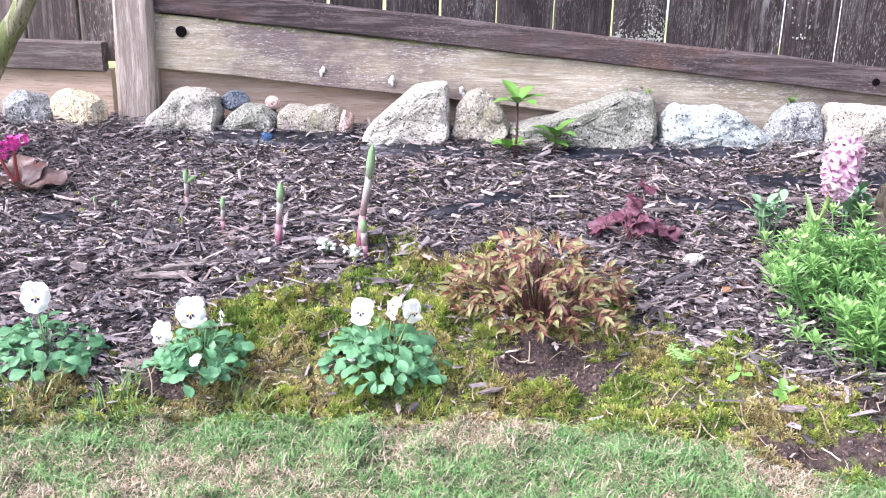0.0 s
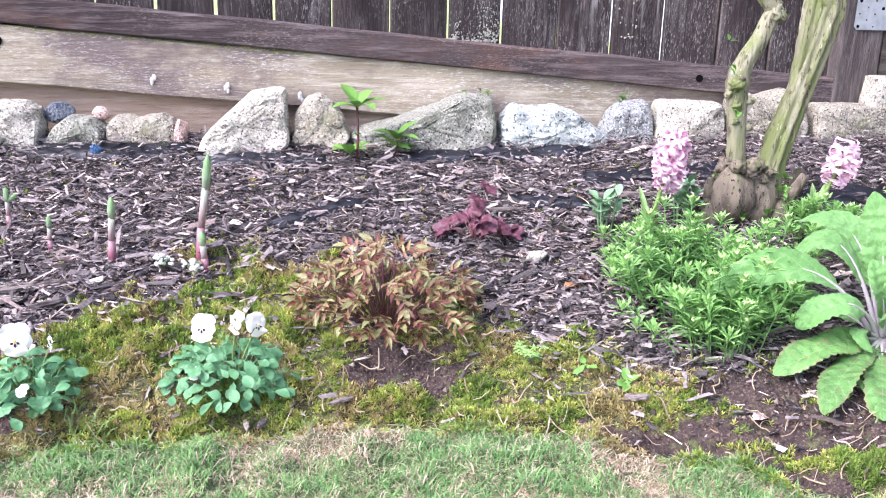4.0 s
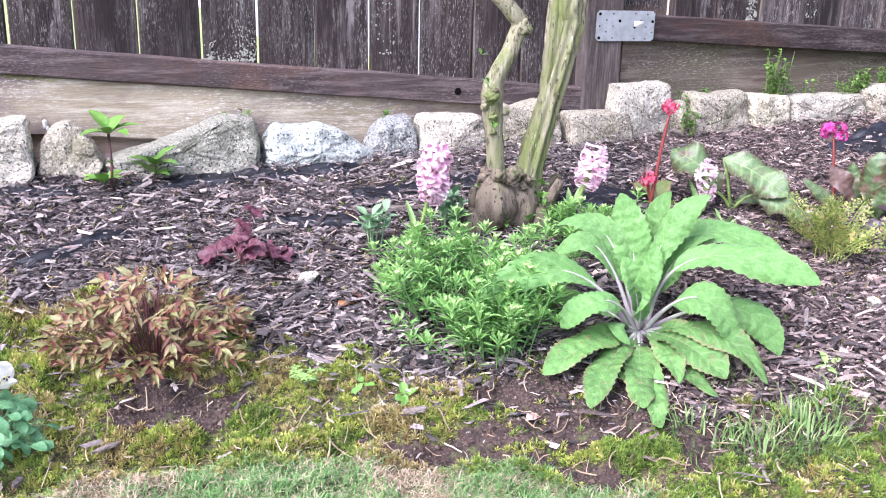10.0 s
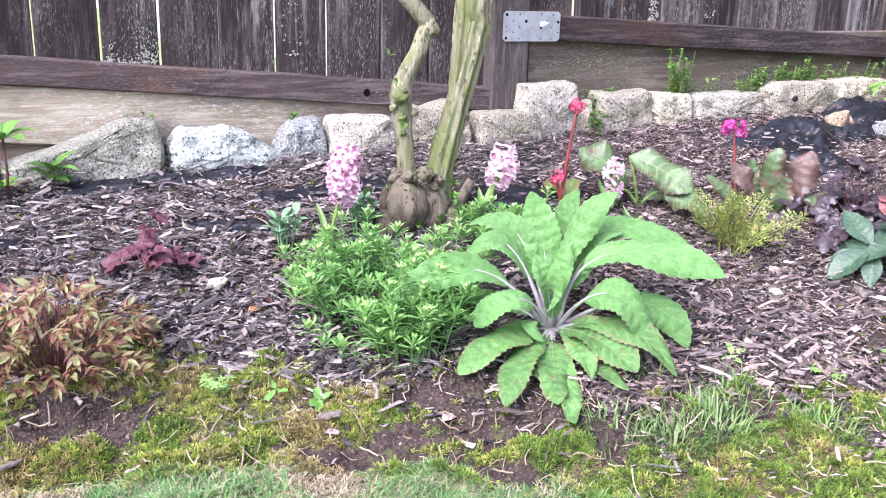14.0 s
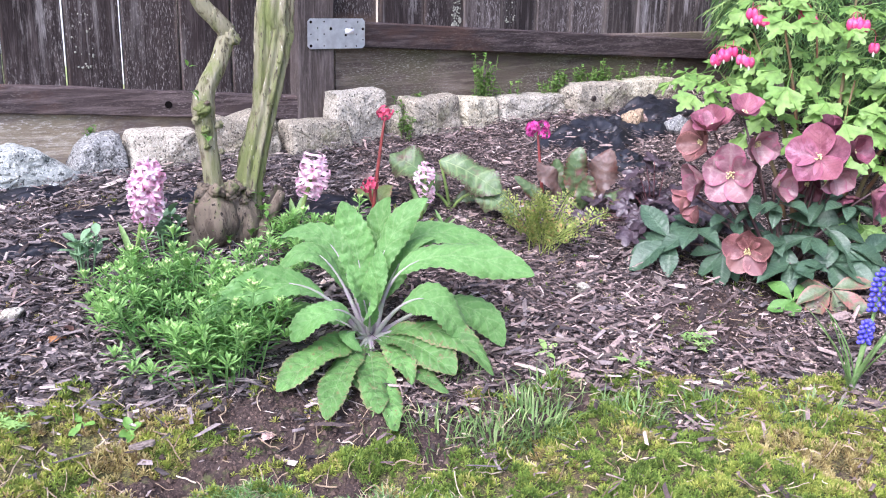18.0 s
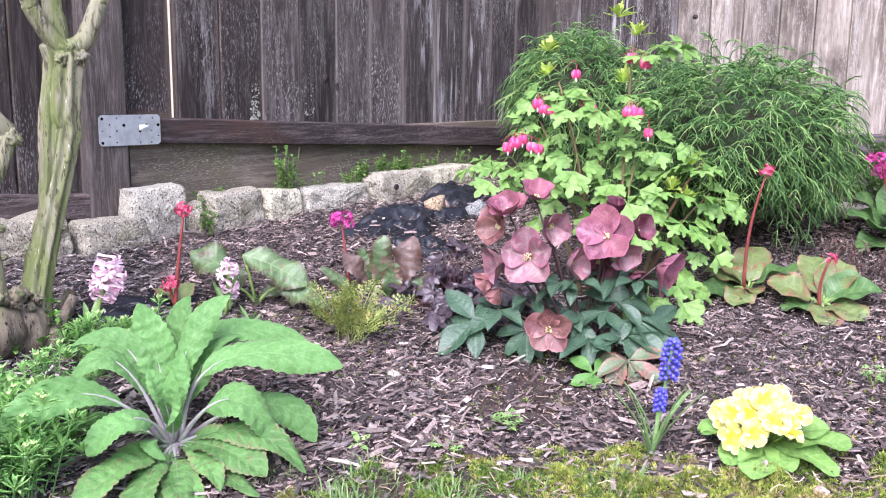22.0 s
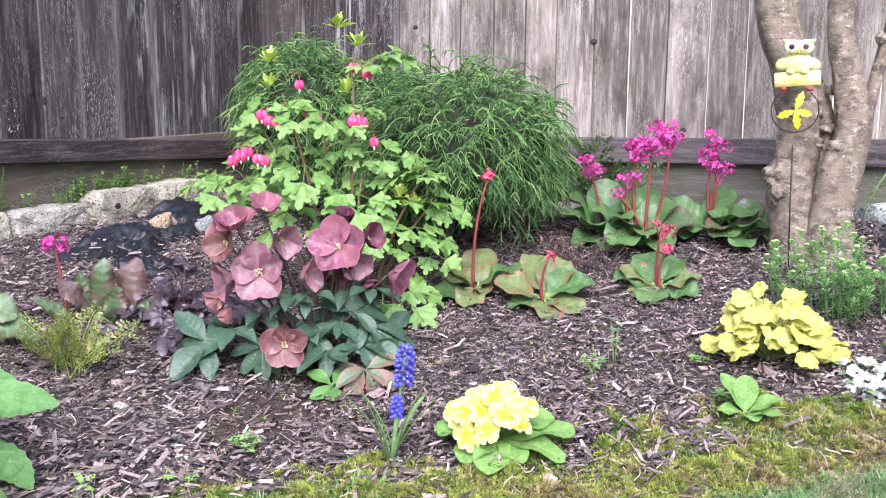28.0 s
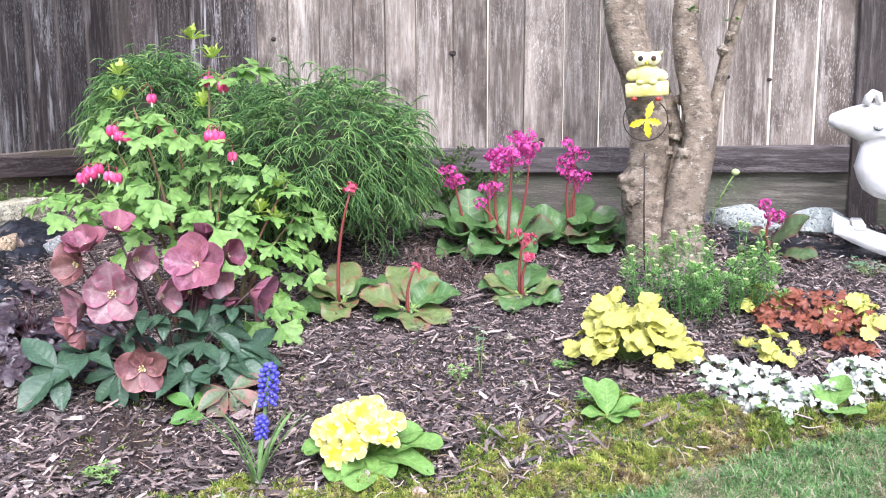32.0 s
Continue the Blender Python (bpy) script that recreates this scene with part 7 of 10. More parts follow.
def tiny_white(x, y, r, label, seed):
    random.seed(seed)
    owner = plant("candytuft_seedling", x, y, label, "flower")
    s, t = Shape(), Shape()
    for _ in range(26):
        a = R(0, 360)
        quick_leaf(s, aim(spot(x, y, 0, R(0.004, 0.02)), a, R(0, 60)), R(0.014, 0.024), 0.006)
    for _ in range(22):
        a = R(0, 6.28)
        p = spot(x, y, math.cos(a) * r * R(0, 1), R(0.018, 0.034), math.sin(a) * r * R(0, 1))
        t.ball(Matrix.Translation(p), 0.005, 0.005, 0.004, 6, 4)
    add("leaf_cluster", s, M_FRESH, owner)
    add("flower_cluster", t, M_WHITE, owner, "cream-white buds")


tiny_white(-0.428, 1.918, 0.024, "small cream-white flowering seedling in moss", 51)
tiny_white(-0.362, 1.905, 0.026, "small cream-white flowering seedling in moss", 52)


def bronze_plant(x, y, seed):
    """Arching divided leaves, gold above and red towards the ground."""
    random.seed(seed)
    owner = plant("astilbe", x, y, "low bronze and red young astilbe clump on bare soil", "plant")
    for i in range(130):
        a, q = i * 2.399 + R(-0.3, 0.3), math.sqrt((i + 0.5) / 130)
        wide = 0.165 if i % 4 else 0.205
        p = spot(x, y, math.cos(a) * wide * q, 0.175 * (1 - 0.55 * q * q) * R(0.35, 1.1), 0.02 + math.sin(a) * 0.135 * q)
        p.z = max(p.z, ground_z(p.x, p.y) + 0.012)
        b = spot(x, y, math.cos(a) * 0.3 * wide * q, -0.004, 0.02 + math.sin(a) * 0.04 * q)
        b.z = ground_z(b.x, b.y) - 0.002
        st = add("leaf_stalk", Shape().tube(arc(b, p, 0.012, 3), [0.0013, 0.0011, 0.0009, 0.0007], 5), M_STEM_DARK, owner, "thin dark red stalk")
        h = math.degrees(math.atan2(p.x - b.x, p.y - b.y)) + R(-35, 35)
        fr = tilted(p, h, R(0.0, 0.7), 0.8, 0.05)
        s = Shape()
        size = R(0.027, 0.039)
        for up, dh, l in ((0.0, 75, 0.6), (0.0, -75, 0.6), (0.35, 52, 0.75), (0.35, -52, 0.75), (0.75, 30, 0.8), (0.75, -30, 0.8), (0.8, 0, 1.0)):
            m = fr @ Matrix.Translation((0, up * size * 0.8, -0.1 * up * up * size))
            s.leaf(spin(m, dh + R(-14, 14), R(-18, 30)), size * l, size * l * R(0.32, 0.42), 8, R(0.1, 0.8), R(0.2, 0.5), 0.36, 1.2, teeth=8, tooth=0.16)
        s.tube([fr @ Vector((0, 0, 0)), fr @ Vector((0, size * 0.62, 0))], 0.0008, 4, False)
        add("leaf", s, M_BRONZE_GOLD if p.z - b.z > 0.075 and i % 5 else M_BRONZE, st)


bronze_plant(0.03, 1.735, 53)


def florets(c, r, count, size, s, flat=0.7, petals=5, up=0.3):
    """Small open flowers over a ball."""
    for _ in range(count):
        d = Vector((random.gauss(0, 1), random.gauss(0, 1), random.gauss(up, 0.8))).normalized()
        p = Vector(c) + Vector((d.x * r, d.y * r, d.z * r * flat)) * R(0.75, 1.05)
        q = d.to_track_quat("Z", "Y").to_matrix().to_4x4()
        m = Matrix.Translation(p) @ q
        for k in range(petals):
            quick_leaf(s, m @ Matrix.Rotation(2 * math.pi * k / petals, 4, "Z") @ Matrix.Rotation(radians(35), 4, "X"), size, size * 0.75, 0.25)


def bergenia(x, y, leaves, stems, label, leaf_mat, seed, group="bergenias", leaf_mats=None):
    """leaves: (heading from the right, pitch, length, width); stems: (dx, dz, dd, head radius, florets, material)."""
    random.seed(seed)
    owner = plant("bergenia", x, y, label, "plant", group)
    base = spot(x, y)
    right = side_heading(x, y)
    for i, (h, pitch, l, w) in enumerate(leaves):
        l, w = l * 1.06, w * 1.08
        m0 = aim(base + Vector((R(-0.012, 0.012), R(-0.012, 0.012), 0.0)), right + h, min(80, pitch + 22))
        st = l * 0.32
        end = m0 @ Vector((0, st, 0))
        s = Shape().tube(arc(base, end, 0.008, 3), [0.005, 0.0045, 0.004, 0.0035], 6)
        s2 = Shape()
        ch, sh = math.cos(radians(h)), math.sin(radians(h))
        pitch = pitch - 16 * max(0.0, sh) + 6 * max(0.0, -sh)
        roll = 20 * ch + R(-14, 14)
        fr = aim(end - (m0 @ Vector((0, 0.006, 0)) - m0 @ Vector((0, 0, 0))), right + h + R(-8, 8), pitch + 6, roll)
        s2.lamina(spine(fr, l, R(0.5, 1.2), 9), fr.to_3x3() @ Vector((0, 0, 1)), w * R(0.95, 1.1), 0.53, R(0.42, 0.52), R(0.06, 0.3), R(0.12, 0.3), 6, 0.035, 0.0, 15, 0.05, R(0, 6), 18)
        mt = leaf_mats[i % len(leaf_mats)] if leaf_mats else leaf_mat
        lf = add("leaf", s2, mt, owner)
        add("leaf_stalk", s, M_STEM_GREEN, owner)
    for dx, dz, dd, r, count, mt in stems:
        top = spot(x, y, dx, dz, dd)
        bow = Vector((y, -x, 0)).normalized() * R(-0.022, 0.022)
        st = add("flower_stem", Shape().tube(arc(base + Vector((R(-0.015, 0.015), R(-0.015, 0.015), 0)), top, 0.0, 6, bow), [0.0055, 0.0052, 0.0048, 0.0044, 0.004, 0.0035, 0.0028], 8), M_STEM_RED, owner, "red flower stem")
        s = Shape()
        subs = 1 if r < 0.024 else 3 if r < 0.035 else 5 if r < 0.05 else 8
        for k in range(subs):
            c = top + Vector((0, 0, r * 0.2))
            if subs > 1:
                c += Vector((math.cos(k * 2.4) * r * 0.75, math.sin(k * 2.4) * r * 0.75, R(-0.9, 0.7) * r))
                s.tube(arc(top - Vector((0, 0, r)), c, 0.0, 2), 0.0016, 4, False)
            rs = r if subs == 1 else r * R(0.42, 0.6)
            florets(c, rs, max(8, count // subs), R(0.008, 0.011), s, 0.85)
            for _ in range(max(3, count // (2 * subs))):
                d = Vector((random.gauss(0, 1), random.gauss(0, 1), random.gauss(0.2, 0.8))).normalized() * rs * R(0.6, 1.1)
                s.ball(Matrix.Translation(c + d), 0.0036, 0.0036, 0.0046, 6, 4)
        add("flower_head", s, mt, st, "cluster of small flowers")
    return owner


bergenia(-1.171, 2.092, [(165, 28, 0.085, 0.06), (25, 24, 0.09, 0.065), (-100, 45, 0.08, 0.06), (80, 32, 0.075, 0.055), (-30, 40, 0.075, 0.055)],
         [(-0.012, 0.125, 0.0, 0.024, 34, M_MAGENTA), (-0.045, 0.105, 0.0, 0.022, 26, M_MAGENTA)], "small red-leaved bergenia with magenta flowers", M_BERGENIA_MAROON, 61)


def sprig(x, y, whorls, label, seed):
    random.seed(seed)
    owner = plant("hydrangea_sprig", x, y, label, "plant", "hydrangea sprigs")
    base = spot(x, y, 0, -0.01)
    top = spot(x, y, whorls[-1][0], whorls[-1][1])
    add("stem", Shape().tube([base, base.lerp(top, 0.5) + Vector((0.004, 0, 0)), top], [0.004, 0.0035, 0.003], 7), M_STEM_DARK, owner, "brown woody stem")
    for dx, dz, n, l in whorls:
        for k in range(n):
            s = Shape().leaf(aim(spot(x, y, dx, dz), 360 * k / n + R(-15, 15), R(8, 50)), l * R(0.9, 1.4), l * 0.62, 6, 0.8, 0.25, 0.5, 0.8)
            add("leaf", s, M_FRESH, owner)


sprig(-0.021, 2.309, [(-0.015, 0.03, 6, 0.052), (0.005, 0.075, 2, 0.025), (0.004, 0.145, 7, 0.062)], "upright hydrangea sprig with bright green leaves", 62)
sprig(0.079, 2.336, [(0.0, 0.025, 5, 0.05), (0.002, 0.05, 6, 0.055)], "low hydrangea sprig with bright green leaves", 63)


def heuchera(x, y, radius, height, count, size, leaf_mat, stem_mat, label, seed, group="heucheras", lobes=7, depth=0.28, extra=()):
    random.seed(seed)
    owner = plant("heuchera", x, y, label, "plant", group)
    base = spot(x, y)
    spots_ = []
    for i in range(count):
        a, q = R(0, 6.283), math.sqrt(R(0.0, 1))
        spots_.append((math.cos(a) * radius * q, height * (1 - 0.75 * q * q) * R(0.6, 1.05) + 0.01, math.sin(a) * radius * q, R(0.7, 1.1), math.degrees(a), q))
    for dx, dz, dd in extra:
        spots_.append((dx, dz, dd, 0.9, R(0, 360), 0.3))
    right = side_heading(x, y)
    for dx, dz, dd, k, ang, q in spots_:
        p = spot(x, y, dx, dz, dd)
        stalk = add("leaf_stalk", Shape().tube(arc(base, p, 0.01, 3), 0.0014, 4), stem_mat, owner)
        s = Shape().disc_leaf(tilted(p, right - ang + R(-40, 40), 0.42, 0.55, 0.4 * q), size * k, lobes, depth, R(-0.2, 0.2), 3, 0.3, R(0.1, 0.24), 1.0, R(0, 6))
        add("leaf", s, leaf_mat, stalk)


heuchera(0.234, 1.991, 0.075, 0.065, 20, 0.034, M_PURPLE, M_STEM_DARK, "wine-purple heuchera in bark mulch", 64, extra=((0.005, 0.11, 0.0), (0.025, 0.135, 0.01), (-0.01, 0.085, 0.0)))


def hyacinth(x, y, top, low, r, dx, label, petal_mat, seed, leaves=4, count=27):
    random.seed(seed)
    owner = plant("hyacinth", x, y, label, "flower", "pink hyacinths")
    base = spot(x, y)
    a, b = spot(x, y, dx * 0.75, low), spot(x, y, dx, top)
    add("stem", Shape().tube(arc(base, b - Vector((0, 0, 0.01)), 0, 4), [0.0055, 0.005, 0.005, 0.0045, 0.003], 8), M_STEM_GREEN, owner)
    for i in range(count):
        s = i / (count - 1)
        ang = i * 2.399 + R(-0.3, 0.3)
        rr = r * (0.62 + 0.38 * math.sin(math.pi * (0.2 + 0.75 * s)))
        c = a.lerp(b, min(1.0, max(0.0, s + R(-0.05, 0.05))))
        d = Vector((math.cos(ang), math.sin(ang), R(-0.35, 0.1) + 0.7 * (s - 0.4))).normalized()
        m = Matrix.Translation(c + d * rr * R(0.45, 0.85)) @ d.to_track_quat("Z", "Y").to_matrix().to_4x4()
        f = Shape().trumpet(m @ Matrix.Rotation(i, 4, "Z"), r * R(0.66, 0.88), R(0.35, 0.95))
        add("floret", f, petal_mat, owner)
    for k in range(leaves):
        s = Shape().leaf(aim(base + Vector((R(-0.008, 0.008), R(-0.008, 0.008), 0)), 90 * k + R(-25, 25), R(55, 80)), R(0.10, 0.15), 0.018, 7, 0.5, 0.4, 0.45, 0.5)
        add("leaf", s, M_STRAP, owner)


hyacinth(0.626, 1.992, 0.240, 0.145, 0.042, 0.045, "pink hyacinth in full bloom", M_HYA, 65, 4, 25)
hyacinth(1.029, 2.026, 0.188, 0.122, 0.042, 0.055, "pale pink hyacinth beside the pruned tree", M_HYA_PALE, 66, 3, 11)
hyacinth(1.372, 1.98, 0.130, 0.066, 0.034, 0.012, "small pale pink hyacinth behind broad leaves", M_HYA_PALE, 67, 3, 7)


def candytuft(patches, x, y, label, seed, height=0.12, buds=0.5, leaf=0.032, lean=0.05):
    """patches: (dx, dd, half width, half depth, stems); every stem is a sprig that ends in a rosette."""
    random.seed(seed)
    owner = plant("candytuft", x, y, label, "plant", "candytufts")
    for cx, cd, hw, hd, n in patches:
        for _ in range(n):
            a, q = R(0, 6.283), math.sqrt(R(0, 1))
            u, v = math.cos(a) * q, math.sin(a) * q
            b = spot(x, y, cx + u * hw * 0.6, 0, cd + v * hd * 0.6)
            b.z = ground_z(b.x, b.y) - 0.003
            t = spot(x, y, cx + u * hw, 0, cd + v * hd - lean * q)
            flowering = random.random() < buds * (0.35 + 0.9 * max(0.0, v + 0.3))
            h = height * (1 - 0.35 * q * q) * R(0.6, 1.15) * (1.3 if flowering else 1.0) * (0.72 if cd > 0.1 else 1.0)
            t.z = ground_z(t.x, t.y) + max(h, 0.035)
            path = arc(b, t, 0.012, 5)
            s = Shape().tube(path, [0.0016, 0.0015, 0.0014, 0.0013, 0.0012, 0.001], 4)
            k = int(7 + h * 55)
            for i in range(k):
                f = 0.22 + 0.72 * i / k
                p = path[int(f * 5)].lerp(path[min(5, int(f * 5) + 1)], f * 5 % 1)
                quick_leaf(s, aim(p, i * 137.5 + a * 57, R(-5, 20) + 26 * f), leaf * R(0.9, 1.25), leaf * R(0.16, 0.21), R(-0.05, 0.2), 0.7)
            sprig_ = add("sprig", s, M_IBERIS, owner)
            r = Shape()
            for i in range(13):
                f = i / 12
                quick_leaf(r, aim(t - Vector((0, 0, 0.010 * (1 - f))), i * 137.5 + a * 57, 12 + 64 * f + R(-8, 8)), leaf * R(0.95, 1.2) * (1 - 0.5 * f), leaf * 0.22 * (1 - 0.2 * f), R(-0.1, 0.12), 0.7)
            add("rosette", r, M_IBERIS_TIP, sprig_)
            if flowering:
                f = Shape()
                for i in range(9):
                    d = Vector((math.cos(i * 2.4), math.sin(i * 2.4), 0)) * 0.006 * math.sqrt(i / 9)
                    f.ball(Matrix.Translation(t + d + Vector((0, 0, 0.012 - 0.25 * d.length))), 0.0023, 0.0023, 0.0022, 5, 4)
                add("flower_head", f, M_BUD, sprig_, "cream-green flower head in bud")


candytuft([(-0.02, 0.02, 0.19, 0.15, 70), (-0.07, 0.12, 0.14, 0.09, 24), (0.13, 0.08, 0.11, 0.13, 34), (0.05, -0.11, 0.15, 0.06, 30)], 0.655, 1.72, "spreading green candytuft with cream buds over moss", 71, 0.15, 0.5, 0.034, 0.03)
candytuft([(0.0, 0.0, 0.09, 0.06, 22), (0.10, -0.02, 0.10, 0.06, 22)], 1.02, 1.93, "low green candytuft round the tree base", 72, 0.11, 0.3, 0.032)


def glaucous(x, y, n, label, seed):
    random.seed(seed)
    owner = plant("sedum", x, y, label, "plant", "sedums")
    for k in range(n):
        dx, dd = R(-0.04, 0.04), R(-0.03, 0.03)
        b, t = spot(x, y, dx * 0.5, 0, dd * 0.5), spot(x, y, dx, R(0.06, 0.11), dd)
        st = add("stem", Shape().tube(arc(b, t, 0, 2), 0.002, 5), M_GLAUCOUS, owner)
        for i in range(6):
            s = Shape().leaf(aim(b.lerp(t, 0.5 + 0.1 * i), i * 137 + k * 50, R(15, 55)), R(0.028, 0.042), R(0.018, 0.026), 5, 0.5, 0.2, 0.58, 0.6)
            add("leaf", s, M_GLAUCOUS, st)


glaucous(0.535, 2.02, 5, "glaucous round-leaved sedum behind candytuft", 73)
glaucous(0.715, 2.03, 6, "glaucous round-leaved sedum behind candytuft", 74)


def foxglove(x, y, seed):
    random.seed(seed)
    owner = plant("foxglove", x, y, "large foxglove rosette of downy toothed leaves", "plant")
    light = Vector((-x, -y, 0)).normalized()
    # a place halfway along each leaf and its end (to the side, up, further out), its width, and 1 for the old low leaves
    for middle, end, w, old in (
        ((0.099, 0.185, -0.03), (0.331, 0.163, -0.06), 0.082, 0), ((0.083, 0.205, 0.05), (0.278, 0.179, 0.07), 0.073, 0), ((0.031, 0.198, 0.0), (0.119, 0.302, 0.02), 0.064, 0),
        ((0.007, 0.17, 0.05), (0.043, 0.295, 0.06), 0.073, 0), ((-0.023, 0.168, 0.03), (-0.058, 0.288, 0.05), 0.082, 0), ((-0.08, 0.201, 0.03), (-0.183, 0.215, 0.03), 0.064, 0),
        ((-0.1, 0.19, -0.01), (-0.187, 0.153, -0.02), 0.055, 0), ((-0.157, 0.150, -0.07), (-0.320, 0.095, -0.17), 0.071, 0), ((-0.011, 0.108, -0.05), (-0.041, 0.182, -0.05), 0.055, 0),
        ((0.009, 0.115, -0.03), (0.023, 0.201, -0.02), 0.051, 0), ((0.001, 0.113, -0.08), (0.001, 0.185, -0.09), 0.044, 0), ((0.062, 0.167, 0.01), (0.135, 0.218, 0.03), 0.06, 0),
        ((-0.069, 0.102, -0.09), (-0.151, 0.047, -0.12), 0.077, 0), ((-0.086, 0.023, -0.112), (-0.173, -0.021, -0.203), 0.082, 1), ((-0.052, -0.002, -0.161), (-0.075, -0.038, -0.292), 0.071, 1),
        ((0.009, -0.011, -0.15), (0.02, -0.035, -0.272), 0.071, 1), ((0.031, -0.041, -0.178), (0.052, -0.045, -0.324), 0.055, 1), ((0.092, 0.027, -0.086), (0.168, -0.011, -0.157), 0.093, 1),
        ((0.108, 0.118, -0.07), (0.195, 0.034, -0.1), 0.086, 0), ((0.181, 0.084, -0.01), (0.279, -0.007, -0.03), 0.073, 0), ((0.145, 0.055, -0.087), (0.243, -0.011, -0.158), 0.069, 1),
        ((0.086, -0.009, -0.118), (0.151, -0.022, -0.214), 0.053, 1), ((0.067, -0.014, -0.08), (0.111, -0.009, -0.145), 0.033, 1), ((-0.044, 0.05, -0.08), (-0.014, 0.018, -0.1), 0.033, 0),
        ((-0.109, 0.046, 0.04), (-0.207, 0.039, 0.05), 0.042, 0), ((-0.018, -0.003, -0.11), (-0.017, -0.02, -0.2), 0.051, 1), ((0.053, 0.019, -0.103), (0.082, -0.017, -0.187), 0.055, 1)):
        base = spot(x, y, end[0] * 0.05, 0.012, end[2] * 0.06)
        e = spot(x, y, end[0], end[1], end[2])
        c = spot(x, y, middle[0], middle[1], middle[2]) * 2 - (base + e) / 2
        pts = [base * (1 - f) ** 2 + c * (2 * f * (1 - f)) + e * f * f for f in (i / 16 for i in range(17))]
        for p in pts:
            p.z = max(p.z, ground_z(p.x, p.y) + 0.012)
        normal = Vector((0, 0, 0.9)) + light * R(0.35, 0.75) + Vector((R(-0.3, 0.3), R(-0.3, 0.3), 0))
        stalk = 0.1 if old else R(0.28, 0.36) if w > 0.045 else 0.2
        s = Shape().lamina(pts, normal, w * 1.02, 0.50, 0.62, R(0.2, 0.5), R(0.25, 0.45), 11, 0.052, stalk, 19, 0.12, R(0, 6), 76, R(0.15, 0.5))
        lf = add("leaf", s, M_FOX_OLD if old else M_FOX, owner, "old speckled leaf" if old else "")
        rib = [p.copy() for p in pts[:4 if old else 9]]
        n = len(rib) - 1
        add("leaf_stalk", Shape().tube(rib, [(0.0062 if w > 0.045 else 0.0035) * (1 - 0.88 * i / n) for i in range(n + 1)], 8), M_FOX_RIB, lf, "pale mauve-white leaf stalk")


foxglove(0.989, 1.604, 75)

bergenia(1.28, 2.041, [(-60, 30, 0.08, 0.05), (-140, 30, 0.08, 0.05)], [(0.018, 0.258, 0.0, 0.019, 16, M_CRIMSON), (-0.02, 0.075, 0.0, 0.022, 16, M_CRIMSON)], "bergenia with tall red stem and crimson buds", M_BERGENIA_RED, 76)
def loose_bergenia(x, y, blades, stems, label, seed):
    """blades: foot, middle and tip of each leaf blade (to the side, up, further out), its width and material."""
    random.seed(seed)
    owner = plant("bergenia", x, y, label, "plant", "bergenias")
    base = spot(x, y)
    light = Vector((-x, -y, 0)).normalized()
    for foot, mid, tip, w, mt in blades:
        p0, p1, p2 = spot(x, y, *foot), spot(x, y, *mid), spot(x, y, *tip)
        c = p1 * 2 - (p0 + p2) * 0.5
        pts = [p0 * (1 - f) ** 2 + c * (2 * f * (1 - f)) + p2 * f * f for f in [i / 10 for i in range(11)]]
        add("leaf_stalk", Shape().tube(arc(base, p0, 0.008, 3), [0.005, 0.0045, 0.004, 0.0035], 6), M_STEM_GREEN, owner)
        add("leaf", Shape().lamina(pts, Vector((R(-0.15, 0.15), R(-0.15, 0.15), 0.7)) + light * 0.75, w, 0.54, 0.5, R(0.1, 0.4), R(0.35, 0.6), 7, 0.045, 0.0, 13, 0.16, R(0, 6), 40, 0.35), mt, owner)
    for dx, dz, dd, r, count, mt in stems:
        top = spot(x, y, dx, dz, dd)
        st = add("flower_stem", Shape().tube(arc(spot(x, y, dx * 0.7, -0.005), top, 0.0, 5), [0.0052, 0.0048, 0.0044, 0.004, 0.0035, 0.0028], 8), M_STEM_RED, owner, "red flower stem")
        s = Shape()
        for k in range(4):
            florets(top + Vector((math.cos(k * 1.7) * r * 0.7, math.sin(k * 1.7) * r * 0.7, R(-0.2, 0.6) * r)), r * 0.5, count // 4, R(0.008, 0.011), s, 0.85)
        add("flower_head", s, mt, st, "cluster of small flowers")


